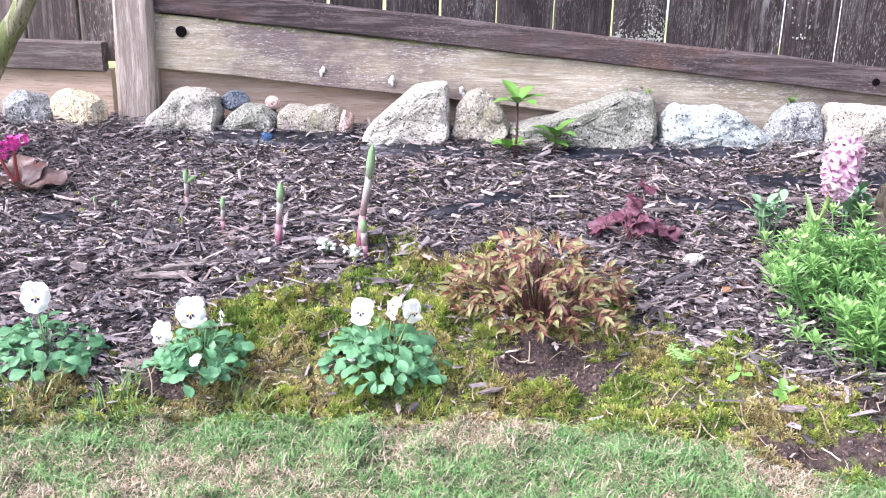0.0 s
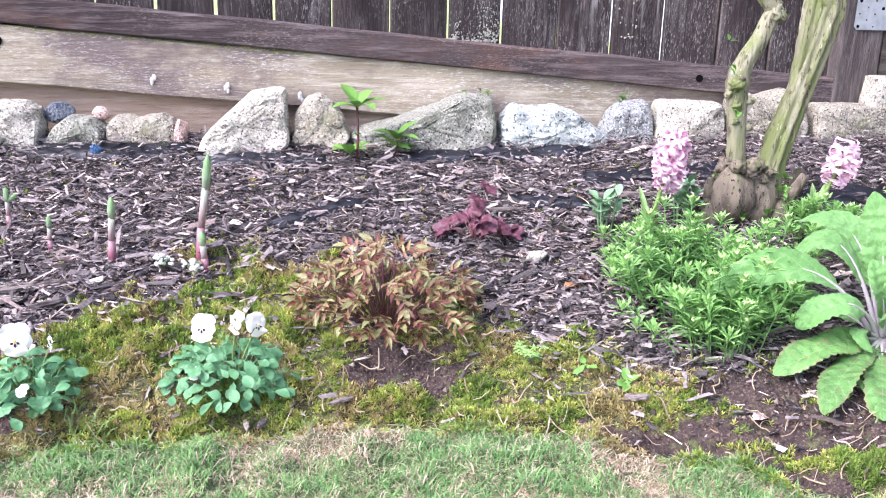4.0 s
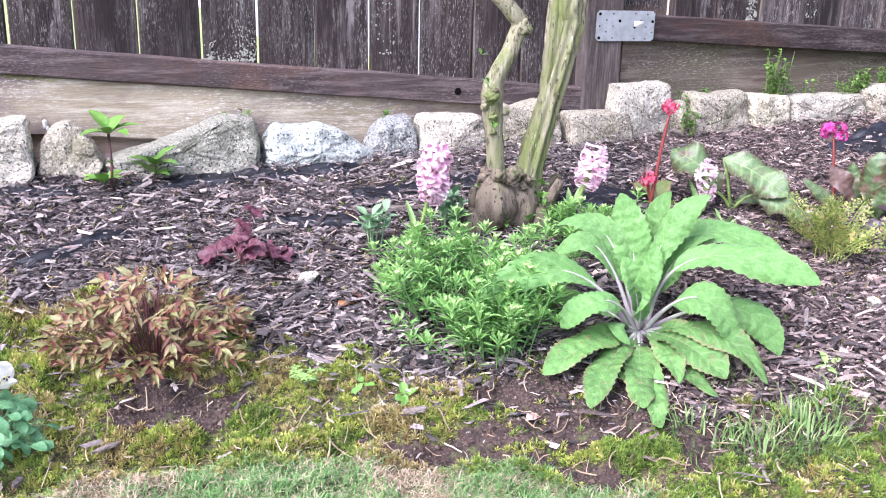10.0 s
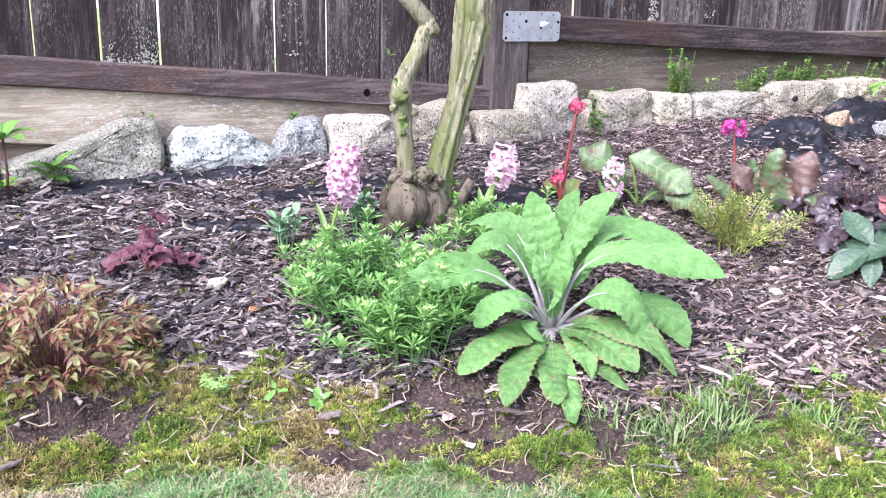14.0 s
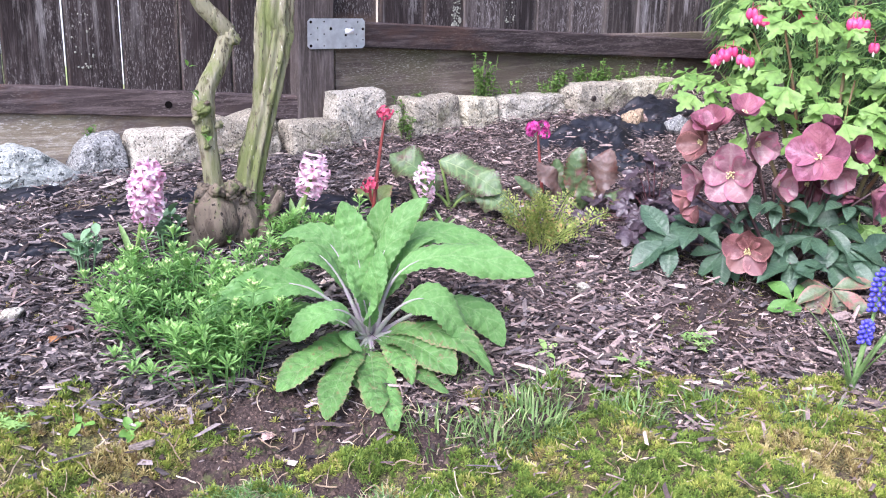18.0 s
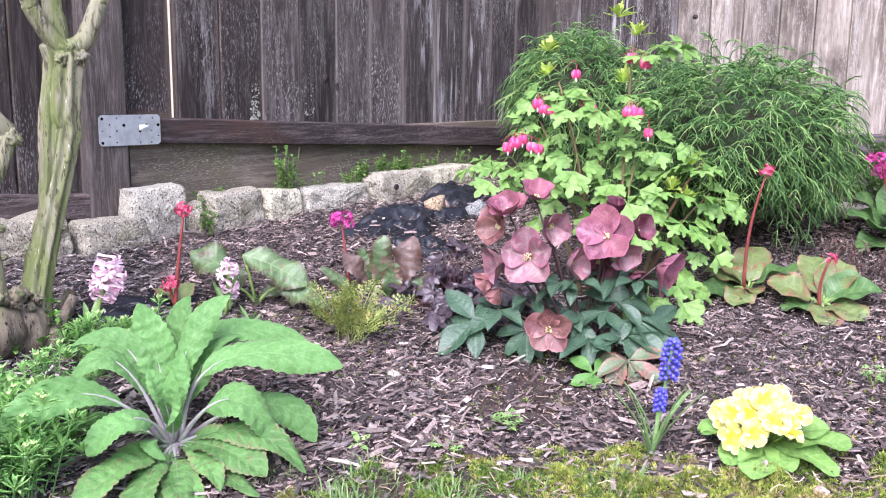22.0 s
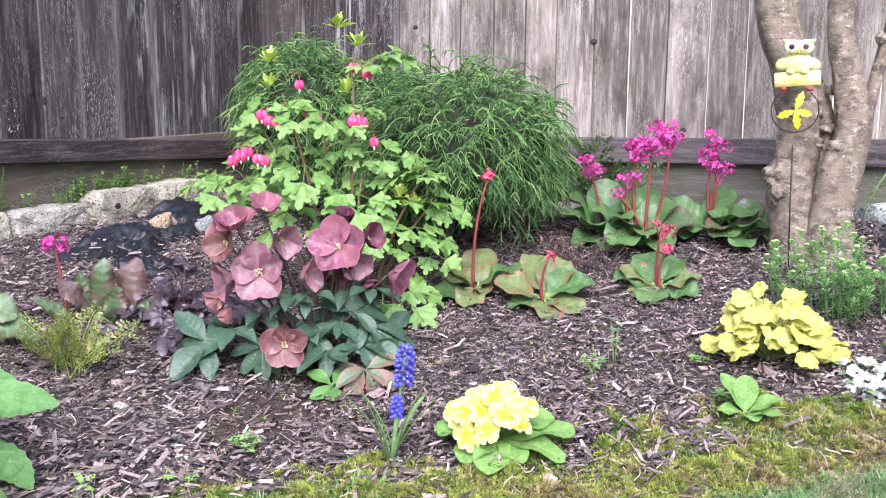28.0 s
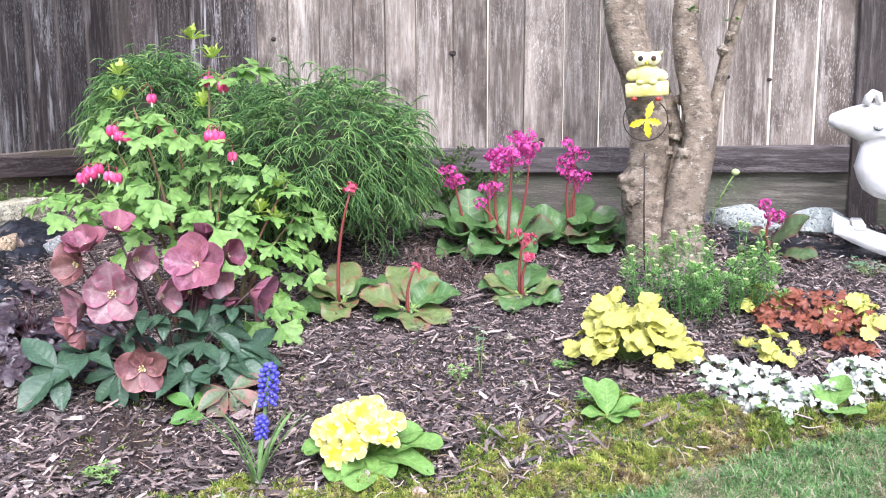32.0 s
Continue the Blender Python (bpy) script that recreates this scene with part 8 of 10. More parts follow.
loose_bergenia(1.47, 1.985, (
        ((-0.039, 0.051, -0.02), (-0.08, 0.112, -0.03), (-0.16, 0.148, 0.0), 0.105, M_BERGENIA_MOTTLED), ((-0.03, 0.135, 0.0), (0.045, 0.112, -0.025), (0.128, 0.062, -0.05), 0.10, M_BERGENIA_MOTTLED),
        ((0.05, 0.052, -0.02), (0.115, 0.046, -0.05), (0.172, 0.006, -0.07), 0.075, M_BERGENIA_MOTTLED), ((0.004, 0.014, 0.03), (0.053, 0.033, 0.03), (0.096, 0.022, 0.02), 0.05, M_BERGENIA_DARK)), [], "bergenia with mottled drooping green leaves", 77)
loose_bergenia(1.80, 1.90, (
        ((-0.012, 0.015, -0.02), (-0.042, 0.075, -0.04), (-0.081, 0.119, -0.04), 0.055, M_BERGENIA_MAROON), ((0.027, 0.017, 0.0), (0.025, 0.092, -0.02), (0.034, 0.16, 0.0), 0.07, M_BERGENIA_DARK),
        ((0.063, 0.01, -0.01), (0.092, 0.092, -0.03), (0.112, 0.16, -0.01), 0.085, M_BERGENIA_MAROON), ((0.002, -0.003, 0.02), (-0.017, 0.061, 0.02), (-0.03, 0.119, 0.03), 0.06, M_BERGENIA_DARK),
        ((0.089, -0.013, -0.03), (0.132, 0.032, -0.05), (0.168, 0.053, -0.06), 0.06, M_BERGENIA_DARK), ((-0.038, -0.004, -0.02), (-0.094, 0.044, -0.03), (-0.141, 0.076, -0.03), 0.04, M_BERGENIA_DARK),
        ((0.044, -0.0, -0.05), (0.053, 0.047, -0.07), (0.065, 0.096, -0.07), 0.06, M_BERGENIA_DARK), ((0.134, -0.02, -0.03), (0.165, -0.013, -0.03), (0.203, -0.011, -0.03), 0.05, M_BERGENIA_MAROON)), [(-0.085, 0.195, 0.02, 0.030, 60, M_MAGENTA)], "dark maroon bergenia with a magenta flower head", 78)


def fern(x, y, fronds, label, material, seed, spread=360, start=0, size=1.0, fine=0.30):
    random.seed(seed)
    owner = plant("fern", x, y, label, "fern", "ferns")
    base = spot(x, y)
    for k in range(fronds):
        h = start + spread * k / fronds + R(-20, 20)
        l, pitch, curl = R(0.10, 0.18) * size, R(20, 82), R(0.3, 1.5)
        m = aim(base + Vector((R(-0.03, 0.03), R(-0.03, 0.03), 0)), h, pitch, R(-60, 60))
        pts = spine(m, l, curl, 14)
        for p in pts:
            p.z = max(p.z, ground_z(p.x, p.y) + 0.006)
        s = Shape().tube(pts, [0.0013] * 14 + [0.0006], 4, False)
        side = (m.to_3x3() @ Vector((1, 0, 0))).normalized()
        for i in range(3, 15):
            t = (pts[min(i + 1, 14)] - pts[i - 1]).normalized()
            wl = 0.034 * size * math.sin(math.pi * (i - 1.2) / 14.5) + 0.005
            for sg in (-1, 1):
                d = (side * sg + t * R(0.35, 0.7)).normalized()
                up = d.cross(t) * -sg
                mm = Matrix(((*d.cross(up), 0), (*d, 0), (*up, 0), (0, 0, 0, 1))).transposed()
                mm.translation = pts[i]
                mm = mm @ Matrix.Rotation(radians(R(-30, 25)), 4, "X")
                for j in range(5):
                    quick_leaf(s, mm @ Matrix.Translation((0, wl * (0.15 + 0.17 * j), 0)) @ Matrix.Rotation(radians((-42, 42, -38, 38, 0)[j]), 4, "Z"), wl * (0.42 - 0.03 * j), wl * fine * 0.62, R(0.1, 0.5), 0.6)
        add("frond", s, material, owner)


fern(1.553, 1.712, 15, "yellow-green fern in bark mulch", M_FERN, 87)
fern(3.24, 1.04, 9, "dark green fern before the fence rail", M_FERN_DARK, 80, 200, 170, 1.7, 0.4)

heuchera(1.93, 1.69, 0.19, 0.105, 84, 0.046, M_DARKPURPLE, M_STEM_DARK, "blackish-purple heuchera beside the hellebore", 81, depth=0.36, extra=((-0.03, 0.17, 0), (-0.01, 0.18, 0.0), (0.02, 0.165, 0.02), (-0.05, 0.15, 0.0)))


def hellebore(x, y, seed):
    random.seed(seed)
    owner = plant("hellebore", x, y, "hellebore with dusky pink flowers and dark leaves", "flower")
    base = spot(x, y)
    right = side_heading(x, y)
    toward = math.degrees(math.atan2(-x, -y))
    # flowers: dx, dz, dd, radius, turn from the viewer, tip, material
    for dx, dz, dd, r, turn, tip, mt in (
        (-0.139, 0.257, -0.05, 0.062, 5, 12, M_HELLE), (-0.192, 0.353, 0.0, 0.052, 25, 55, M_HELLE_DARK), (-0.131, 0.388, 0.03, 0.045, -20, 60, M_HELLE_DARK), (-0.098, 0.33, 0.0, 0.05, -40, -5, M_HELLE),
        (-0.213, 0.321, 0.0, 0.052, 35, 10, M_HELLE_OLD), (-0.198, 0.237, -0.01, 0.056, 62, -10, M_HELLE), (-0.225, 0.196, 0.0, 0.045, 80, -35, M_HELLE_OLD), (-0.047, 0.243, -0.03, 0.052, -55, 5, M_HELLE),
        (0.048, 0.31, -0.02, 0.062, 8, 22, M_HELLE_DARK), (0.112, 0.321, 0.02, 0.046, -45, 20, M_HELLE_BACK), (0.064, 0.356, 0.03, 0.04, -10, 65, M_HELLE_BACK), (0.082, 0.272, 0.0, 0.044, -35, -20, M_HELLE),
        (0.168, 0.244, -0.02, 0.06, -62, -15, M_HELLE_DARK), (-0.081, 0.09, -0.09, 0.052, 2, 10, M_HELLE_OLD), (-0.213, 0.169, -0.01, 0.036, 70, -60, M_HELLE_OLD), (0.033, 0.244, 0.03, 0.04, 20, -30, M_HELLE_BACK),
        (0.111, 0.216, 0.03, 0.04, -30, -40, M_HELLE_BACK)):
        r *= 1.16
        c = spot(x, y, dx, dz, dd)
        b = base + Vector((R(-0.02, 0.02), R(-0.02, 0.02), 0))
        stem = add("flower_stem", Shape().tube(arc(b, c - Vector((0, 0, 0.004)), 0.01, 5, Vector((dx * 0.1, 0, 0.02))), [0.0045, 0.0042, 0.0038, 0.0034, 0.003, 0.0025], 7), M_STEM_BLACK, owner)
        m = aim(c, toward + turn, tip)
        cup = R(12, 24) if abs(turn) < 30 and tip < 40 else R(30, 52)
        for k in range(5):
            pm = m @ FACE @ Matrix.Rotation(radians(72 * k + turn), 4, "Z") @ Matrix.Rotation(radians(cup + R(-7, 7)), 4, "X") @ Matrix.Translation((0, 0, (k % 2) * 0.003))
            s = Shape().lamina(spine(pm, r * R(1.02, 1.18), R(-0.9, 0.2), 7), pm.to_3x3() @ Vector((0, 0, 1)), r * R(0.90, 1.04), 0.58, 0.50, R(0.25, 0.55), R(0.05, 0.16), 5, 0.014, 0.0, 0, 0.0, R(0, 6), 14, -0.05)
            add("petal", s, mt, stem)
        st = Shape()
        for k in range(18):
            d = (m.to_3x3() @ Vector((R(-0.5, 0.5), 1, R(-0.5, 0.5)))).normalized()
            st.tube([c, c + d * r * 0.28], 0.0006, 3, False)
            st.ball(Matrix.Translation(c + d * r * 0.28), 0.0018, 0.0018, 0.0018, 5, 3)
        add("stamen_cluster", st, M_STAMEN, stem, "cream stamens")
    # leaves: dx, dz, dd, heading from the right, rise, leaflet length, material
    for dx, dz, dd, h, pitch, l, mt in (
        (-0.265, 0.085, -0.05, 178, -4, 0.095, M_HELLE_LEAF), (-0.212, 0.114, -0.02, 150, 12, 0.075, M_HELLE_LEAF), (-0.139, 0.072, -0.05, 110, 0, 0.06, M_HELLE_LEAF),
        (-0.029, 0.198, -0.03, 20, 25, 0.075, M_HELLE_LEAF), (-0.064, 0.19, -0.03, 165, 10, 0.07, M_HELLE_LEAF), (-0.0, 0.102, -0.02, 80, 10, 0.08, M_HELLE_LEAF), (0.083, 0.147, -0.02, -80, 55, 0.085, M_HELLE_LEAF),
        (0.119, 0.114, -0.03, 5, 12, 0.095, M_HELLE_LEAF), (0.056, 0.125, -0.02, 175, 10, 0.07, M_HELLE_LEAF), (0.098, 0.076, -0.05, 60, 0, 0.085, M_HELLE_LEAF), (0.108, 0.032, -0.12, 90, 5, 0.085, M_HELLE_LEAF_RED),
        (0.015, 0.063, -0.06, 120, -5, 0.08, M_HELLE_LEAF), (0.163, 0.078, 0.0, 15, -5, 0.08, M_HELLE_LEAF), (0.125, 0.201, 0.0, 20, 25, 0.07, M_HELLE_LEAF), (-0.129, 0.146, 0.0, 140, 10, 0.06, M_HELLE_LEAF),
        (0.069, 0.203, 0.02, 60, 20, 0.07, M_HELLE_LEAF), (-0.044, 0.113, 0.02, 100, 10, 0.08, M_HELLE_LEAF)):
        dz = max(dz, 0.03)
        c = spot(x, y, dx, dz, dd)
        lf = add("leaf_stalk", Shape().tube(arc(base, c, 0.02, 4), [0.0036, 0.0032, 0.003, 0.0026, 0.0022], 6), M_STEM_BLACK, owner)
        fr = tilted(c, right + h, R(0.25, 0.7), 0.3, 0.15)
        for k in range(6):
            da = (-105, -62, -20, 20, 62, 105)[k] + R(-14, 14)
            lm = spin(fr, da, R(-28, 18))
            ll = l * (1.35 - abs(da) / 300) * R(0.85, 1.3)
            s = Shape().lamina(spine(lm, ll, R(0.3, 1.0), 8), lm.to_3x3() @ Vector((0, 0, 1)), ll * R(0.40, 0.48), 0.50, 1.05, R(0.15, 0.5), 0.10, 8, 0.045, 0.05, 14, 0.12, R(0, 6), 34)
            add("leaflet", s, mt, lf)


hellebore(1.973, 1.309, 82)


def leafy_seedling(x, y, leaves, size, label, material, seed, pitch=(10, 40), width=0.55, high=0.0, name="seedling"):
    random.seed(seed)
    owner = plant(name, x, y, label, "seedling", "seedlings")
    base = spot(x, y, 0, 0.002)
    top = spot(x, y, 0, high)
    if high > 0.01:
        add("stem", Shape().tube([base, top], 0.0016, 5), M_STEM_GREEN, owner)
    for k in range(leaves):
        p = base.lerp(top, R(0.6, 1.0)) if high else base
        a = 360 * k / leaves + R(-20, 20)
        s = Shape().leaf(aim(p, a, R(*pitch)) if high == 0 and pitch[0] > 50 else spin(tilted(p, a, 0.55, 0.3), 0, R(*pitch) * 0.6), size * R(0.75, 1.1), size * width, 10, R(0.5, 1.4), 0.25, 0.55, 0.6, stalk=0.1, wave=0.12, quilt=0.04)
        add("leaf", s, material, owner)
    return owner


def lacy_seedling(x, y, count, radius, high, label, material, seed):
    random.seed(seed)
    owner = plant("seedling", x, y, label, "seedling", "seedlings")
    base = spot(x, y)
    for k in range(count):
        a, q = R(0, 6.283), math.sqrt(R(0, 1))
        p = spot(x, y, math.cos(a) * radius * q, high * R(0.5, 1.1), math.sin(a) * radius * q)
        st = add("leaf_stalk", Shape().tube(arc(base, p, 0.005, 2), 0.0009, 4), M_STEM_GREEN, owner)
        lf = Shape()
        for j in range(6):
            quick_leaf(lf, aim(p, j * 60 + R(-15, 15), R(0, 35)), R(0.010, 0.018), R(0.004, 0.007), 0.2)
        add("leaf", lf, material, st)


def bleeding_heart(x, y, seed):
    random.seed(seed)
    owner = plant("bleeding_heart", x, y, "bleeding heart with lime-green leaves and pink flowers", "flower")
    base = spot(x, y)
    right = side_heading(x, y)
    tips = [(-0.173, 0.609, 0.0), (-0.071, 0.556, 0.0), (0.024, 0.718, 0.0), (0.223, 0.403, 0.0), (0.249, 0.316, 0.0), (-0.22, 0.499, 0.0), (-0.292, 0.391, 0.0), (0.042, 0.392, 0.0), (0.131, 0.274, 0.0), (0.012, 0.296, 0.0)]
    stems = []
    for dx, dz, dd in tips:
        b = spot(x, y, dx * 0.3, 0, dd * 0.3 + R(-0.03, 0.03))
        t = spot(x, y, dx, dz, dd)
        stems.append((b, t))
        add("stem", Shape().tube(arc(b, t, 0.0, 6, Vector((0, 0, 0.0)) + Vector((y, -x, 0)).normalized() * dx * -0.12), [0.0075, 0.007, 0.006, 0.005, 0.004, 0.003, 0.002], 7), M_STEM_BROWN, owner)

    def compound(p, h, size):
        s = Shape()
        fr = tilted(p, h, R(0.15, 0.75), 0.5, 0.3)
        for dh, off, k in ((0, 0.5, 1.0), (62, 0.22, 0.9), (-62, 0.22, 0.9)):
            m = spin(fr, dh, R(-12, 6))
            q = m @ Vector((0, size * off, 0))
            s.tube([p, q], 0.0012, 4, False)
            mq = Matrix.Translation(q - m.translation) @ m
            for dl, kk in ((0, 1.0), (46, 0.8), (-46, 0.8)):
                s.lobed(spin(mq, dl, R(-14, 6)), size * 0.58 * k * kk, size * 0.37 * k * kk, R(0.0, 0.4), R(0.1, 0.5))
        return s

    # sprays: to the side, up, further out, heading from the right, size
    for dx, dz, dd, h, sz in (
        (0.09, 0.71, 0.0, -20, 0.1), (0.071, 0.691, 0.0, 150, 0.07), (0.117, 0.718, 0.0, 10, 0.08), (-0.213, 0.578, -0.02, 120, 0.08), (-0.118, 0.597, 0.0, 170, 0.1),
        (-0.118, 0.564, -0.04, 100, 0.11), (-0.046, 0.557, -0.03, 80, 0.115), (0.007, 0.579, 0.02, 10, 0.09), (-0.007, 0.537, -0.02, 60, 0.08), (0.058, 0.565, 0.0, -20, 0.06),
        (-0.228, 0.506, 0.0, 175, 0.075), (-0.26, 0.491, 0.0, 190, 0.06), (-0.071, 0.455, 0.03, 60, 0.08), (-0.165, 0.481, 0.0, 160, 0.07), (-0.11, 0.419, -0.06, 90, 0.13),
        (-0.143, 0.432, -0.03, 170, 0.1), (-0.035, 0.462, 0.0, 30, 0.08), (-0.305, 0.402, -0.02, 175, 0.1), (-0.317, 0.364, -0.05, 110, 0.11), (-0.274, 0.379, -0.04, 60, 0.1),
        (-0.38, 0.387, 0.0, 180, 0.09), (-0.188, 0.331, -0.05, 80, 0.09), (-0.255, 0.315, -0.05, 150, 0.08), (0.096, 0.444, 0.0, 20, 0.1), (0.069, 0.432, 0.0, 150, 0.07),
        (0.214, 0.414, 0.0, -10, 0.1), (0.18, 0.397, 0.0, 170, 0.1), (0.222, 0.389, -0.02, 90, 0.08), (-0.019, 0.351, -0.06, 150, 0.12), (0.031, 0.341, -0.08, 100, 0.14),
        (0.059, 0.298, -0.1, 60, 0.13), (-0.032, 0.277, -0.12, 110, 0.13), (0.014, 0.255, -0.13, 90, 0.13), (0.168, 0.318, -0.03, 0, 0.1), (0.233, 0.312, 0.0, 20, 0.1),
        (0.278, 0.297, 0.0, 30, 0.08), (0.105, 0.32, -0.05, 140, 0.09), (0.185, 0.247, -0.06, 60, 0.1), (0.224, 0.246, -0.05, 20, 0.1), (0.233, 0.181, -0.06, 60, 0.09),
        (0.139, 0.077, -0.14, 60, 0.12), (0.094, 0.055, -0.15, 100, 0.11), (0.163, 0.097, -0.12, 20, 0.1), (-0.134, 0.355, 0.03, 100, 0.1), (-0.184, 0.386, 0.04, 170, 0.1),
        (0.042, 0.388, 0.05, 60, 0.09), (-0.132, 0.31, 0.0, 120, 0.11), (-0.038, 0.372, 0.03, 90, 0.1), (-0.162, 0.266, -0.03, 140, 0.1), (0.132, 0.208, -0.04, 70, 0.09)):
        e = spot(x, y, dx, dz, dd)
        b, t = min(stems, key=lambda st: min((st[0].lerp(st[1], f) - e).length for f in (0.3, 0.5, 0.7, 0.9)))
        f = min((0.2, 0.3, 0.4, 0.5, 0.6, 0.7, 0.8, 0.9), key=lambda f: (b.lerp(t, f) + Vector((0, 0, 0.04)) - e).length)
        st = add("leaf_stalk", Shape().tube(arc(b.lerp(t, f), e, 0.012, 3), 0.0017, 5), M_STEM_GREEN, owner)
        add("leaf", compound(e, right + h + R(-10, 10), sz * 1.12), M_BLEED_LEAF, st)
    for dx, dz, dd in (
        (-0.205, 0.693, 0.0), (-0.209, 0.627, 0.0), (-0.017, 0.785, 0.0), (0.033, 0.736, 0.0), (0.145, 0.326, -0.03),
        (0.188, 0.298, -0.02), (0.004, 0.61, 0.0), (0.191, 0.394, 0.0)):
        s = Shape()
        p = spot(x, y, dx, dz, dd)
        for k in range(11):
            s.lobed(aim(p, k * 33 + R(-15, 15), R(5, 75)), R(0.03, 0.055), R(0.016, 0.026), R(-0.2, 0.3), 0.3)
        add("unfolding_leaf", s, M_BLEED_NEW, owner, "yellow-green unfolding leaf")
    # hanging hearts
    for dx, dz, dd, n, span in (
        (-0.205, 0.52, -0.04, 3, 0.03), (-0.1, 0.529, -0.03, 2, 0.015), (0.021, 0.512, -0.04, 3, 0.014), (0.034, 0.649, 0.0, 2, 0.04),
        (-0.239, 0.417, -0.05, 5, 0.085), (0.059, 0.47, 0.0, 1, 0.01), (-0.142, 0.617, 0.0, 1, 0.01)):
        a, b = spot(x, y, dx + 0.02, dz + 0.035, dd), spot(x, y, dx - span, dz + 0.03, dd)
        st = add("flower_stem", Shape().tube(arc(a, b, 0.02, 4), 0.0014, 5), M_STEM_RED, owner)
        for k in range(n):
            p = arc(a, b, 0.02, n)[k] - Vector((0, 0, 0.022 + R(0, 0.03) * (k % 2))) + Vector((R(-0.006, 0.006), R(-0.006, 0.006), R(-0.012, 0.006)))
            hs = R(0.9, 1.3)
            side = Vector((y, -x, 0)).normalized()
            s = Shape()
            for sg in (-1, 1):
                s.ball(Matrix.Translation(p + side * 0.0062 * sg * hs), 0.0092 * hs, 0.008 * hs, 0.0142 * hs, 10, 8)
            s.tube([p + Vector((0, 0, 0.01)), p + Vector((0, 0, 0.03))], 0.0008, 4, False)
            ht = add("heart", s, M_HEART, st)
            add("drop", Shape().ball(Matrix.Translation(p - Vector((0, 0, 0.015))), 0.003, 0.003, 0.008, 6, 5), M_WHITE, ht, "white inner petals")


bleeding_heart(2.301, 1.439, 91)

RED3 = [M_BERGENIA_RED, M_BERGENIA, M_BERGENIA_RED]
bergenia(2.513, 1.134, [(180, 18, 0.11, 0.085), (150, 5, 0.10, 0.065), (110, 2, 0.10, 0.075), (-90, 34, 0.12, 0.10), (20, 32, 0.12, 0.095), (70, 20, 0.07, 0.05), (-150, 30, 0.11, 0.07)],
         [(0.025, 0.335, 0.0, 0.018, 16, M_CRIMSON)], "bergenia with red-edged leaves and tall red stem", M_BERGENIA_RED, 101, leaf_mats=RED3)
bergenia(2.51, 0.929, [(170, 25, 0.115, 0.09), (140, 5, 0.09, 0.075), (80, 0, 0.10, 0.085), (35, 5, 0.11, 0.085), (10, 25, 0.12, 0.075), (-60, 36, 0.12, 0.095), (-120, 40, 0.13, 0.095), (-20, 30, 0.11, 0.085)],
         [(0.012, 0.135, -0.02, 0.016, 12, M_CRIMSON)], "bergenia with broad red-flushed leaves", M_BERGENIA_RED, 102, leaf_mats=RED3)
bergenia(2.659, 0.646, [(175, 14, 0.105, 0.085), (150, 2, 0.085, 0.07), (100, 5, 0.09, 0.08), (30, 5, 0.10, 0.085), (5, 22, 0.10, 0.075), (-60, 30, 0.11, 0.09), (-120, 32, 0.11, 0.09), (-170, 22, 0.10, 0.08)],
         [(0.0, 0.175, 0.0, 0.030, 24, M_CRIMSON), (0.015, 0.12, -0.01, 0.016, 10, M_CRIMSON)], "bergenia with green leaves and crimson flower buds", M_BERGENIA, 103, leaf_mats=[M_BERGENIA, M_BERGENIA_RED, M_BERGENIA])
bergenia(3.0, 0.92, [(180, 50, 0.14, 0.11), (150, 40, 0.13, 0.10), (110, 35, 0.12, 0.10), (60, 45, 0.13, 0.10), (-90, 65, 0.15, 0.11), (10, 50, 0.13, 0.10), (130, 5, 0.11, 0.08), (80, 0, 0.11, 0.08)],
         [(-0.05, 0.235, 0.0, 0.040, 70, M_MAGENTA)], "green bergenia clump with a magenta flower head", M_BERGENIA, 104)
bergenia(2.985, 0.79, [(180, 28, 0.15, 0.115), (120, 15, 0.14, 0.11), (60, 10, 0.13, 0.11), (10, 25, 0.14, 0.11), (-40, 45, 0.14, 0.11), (-110, 60, 0.14, 0.11), (90, 32, 0.12, 0.09), (30, 30, 0.14, 0.12), (150, 40, 0.12, 0.10), (0, 8, 0.13, 0.10)],
         [(0.02, 0.335, 0.0, 0.055, 150, M_MAGENTA), (-0.03, 0.29, 0.0, 0.036, 60, M_MAGENTA), (0.07, 0.31, 0.0, 0.036, 60, M_MAGENTA), (-0.05, 0.205, -0.02, 0.032, 40, M_MAGENTA), (-0.08, 0.155, -0.02, 0.020, 16, M_MAGENTA)],
         "large green bergenia clump with magenta flower heads", M_BERGENIA, 105, leaf_mats=[M_BERGENIA, M_BERGENIA, M_BERGENIA, M_BERGENIA_DARK])
bergenia(3.09, 0.60, [(180, 35, 0.13, 0.10), (140, 20, 0.12, 0.10), (70, 20, 0.12, 0.10), (10, 35, 0.13, 0.10), (-70, 55, 0.13, 0.10), (40, 40, 0.12, 0.10)],
         [(0.0, 0.30, 0.0, 0.036, 50, M_MAGENTA), (-0.012, 0.235, 0.0, 0.038, 44, M_MAGENTA), (0.015, 0.20, 0.0, 0.034, 36, M_MAGENTA)], "bergenia clump with long magenta flower spikes", M_BERGENIA, 106)
bergenia(3.067, 0.50, [(180, 35, 0.11, 0.09), (140, 25, 0.11, 0.09), (100, 10, 0.10, 0.08), (40, 15, 0.10, 0.085), (0, 35, 0.10, 0.08), (-60, 50, 0.11, 0.09), (70, 40, 0.10, 0.085)], [], "dark green bergenia beside the tree trunk", M_BERGENIA_DARK, 107, leaf_mats=[M_BERGENIA, M_BERGENIA_DARK])
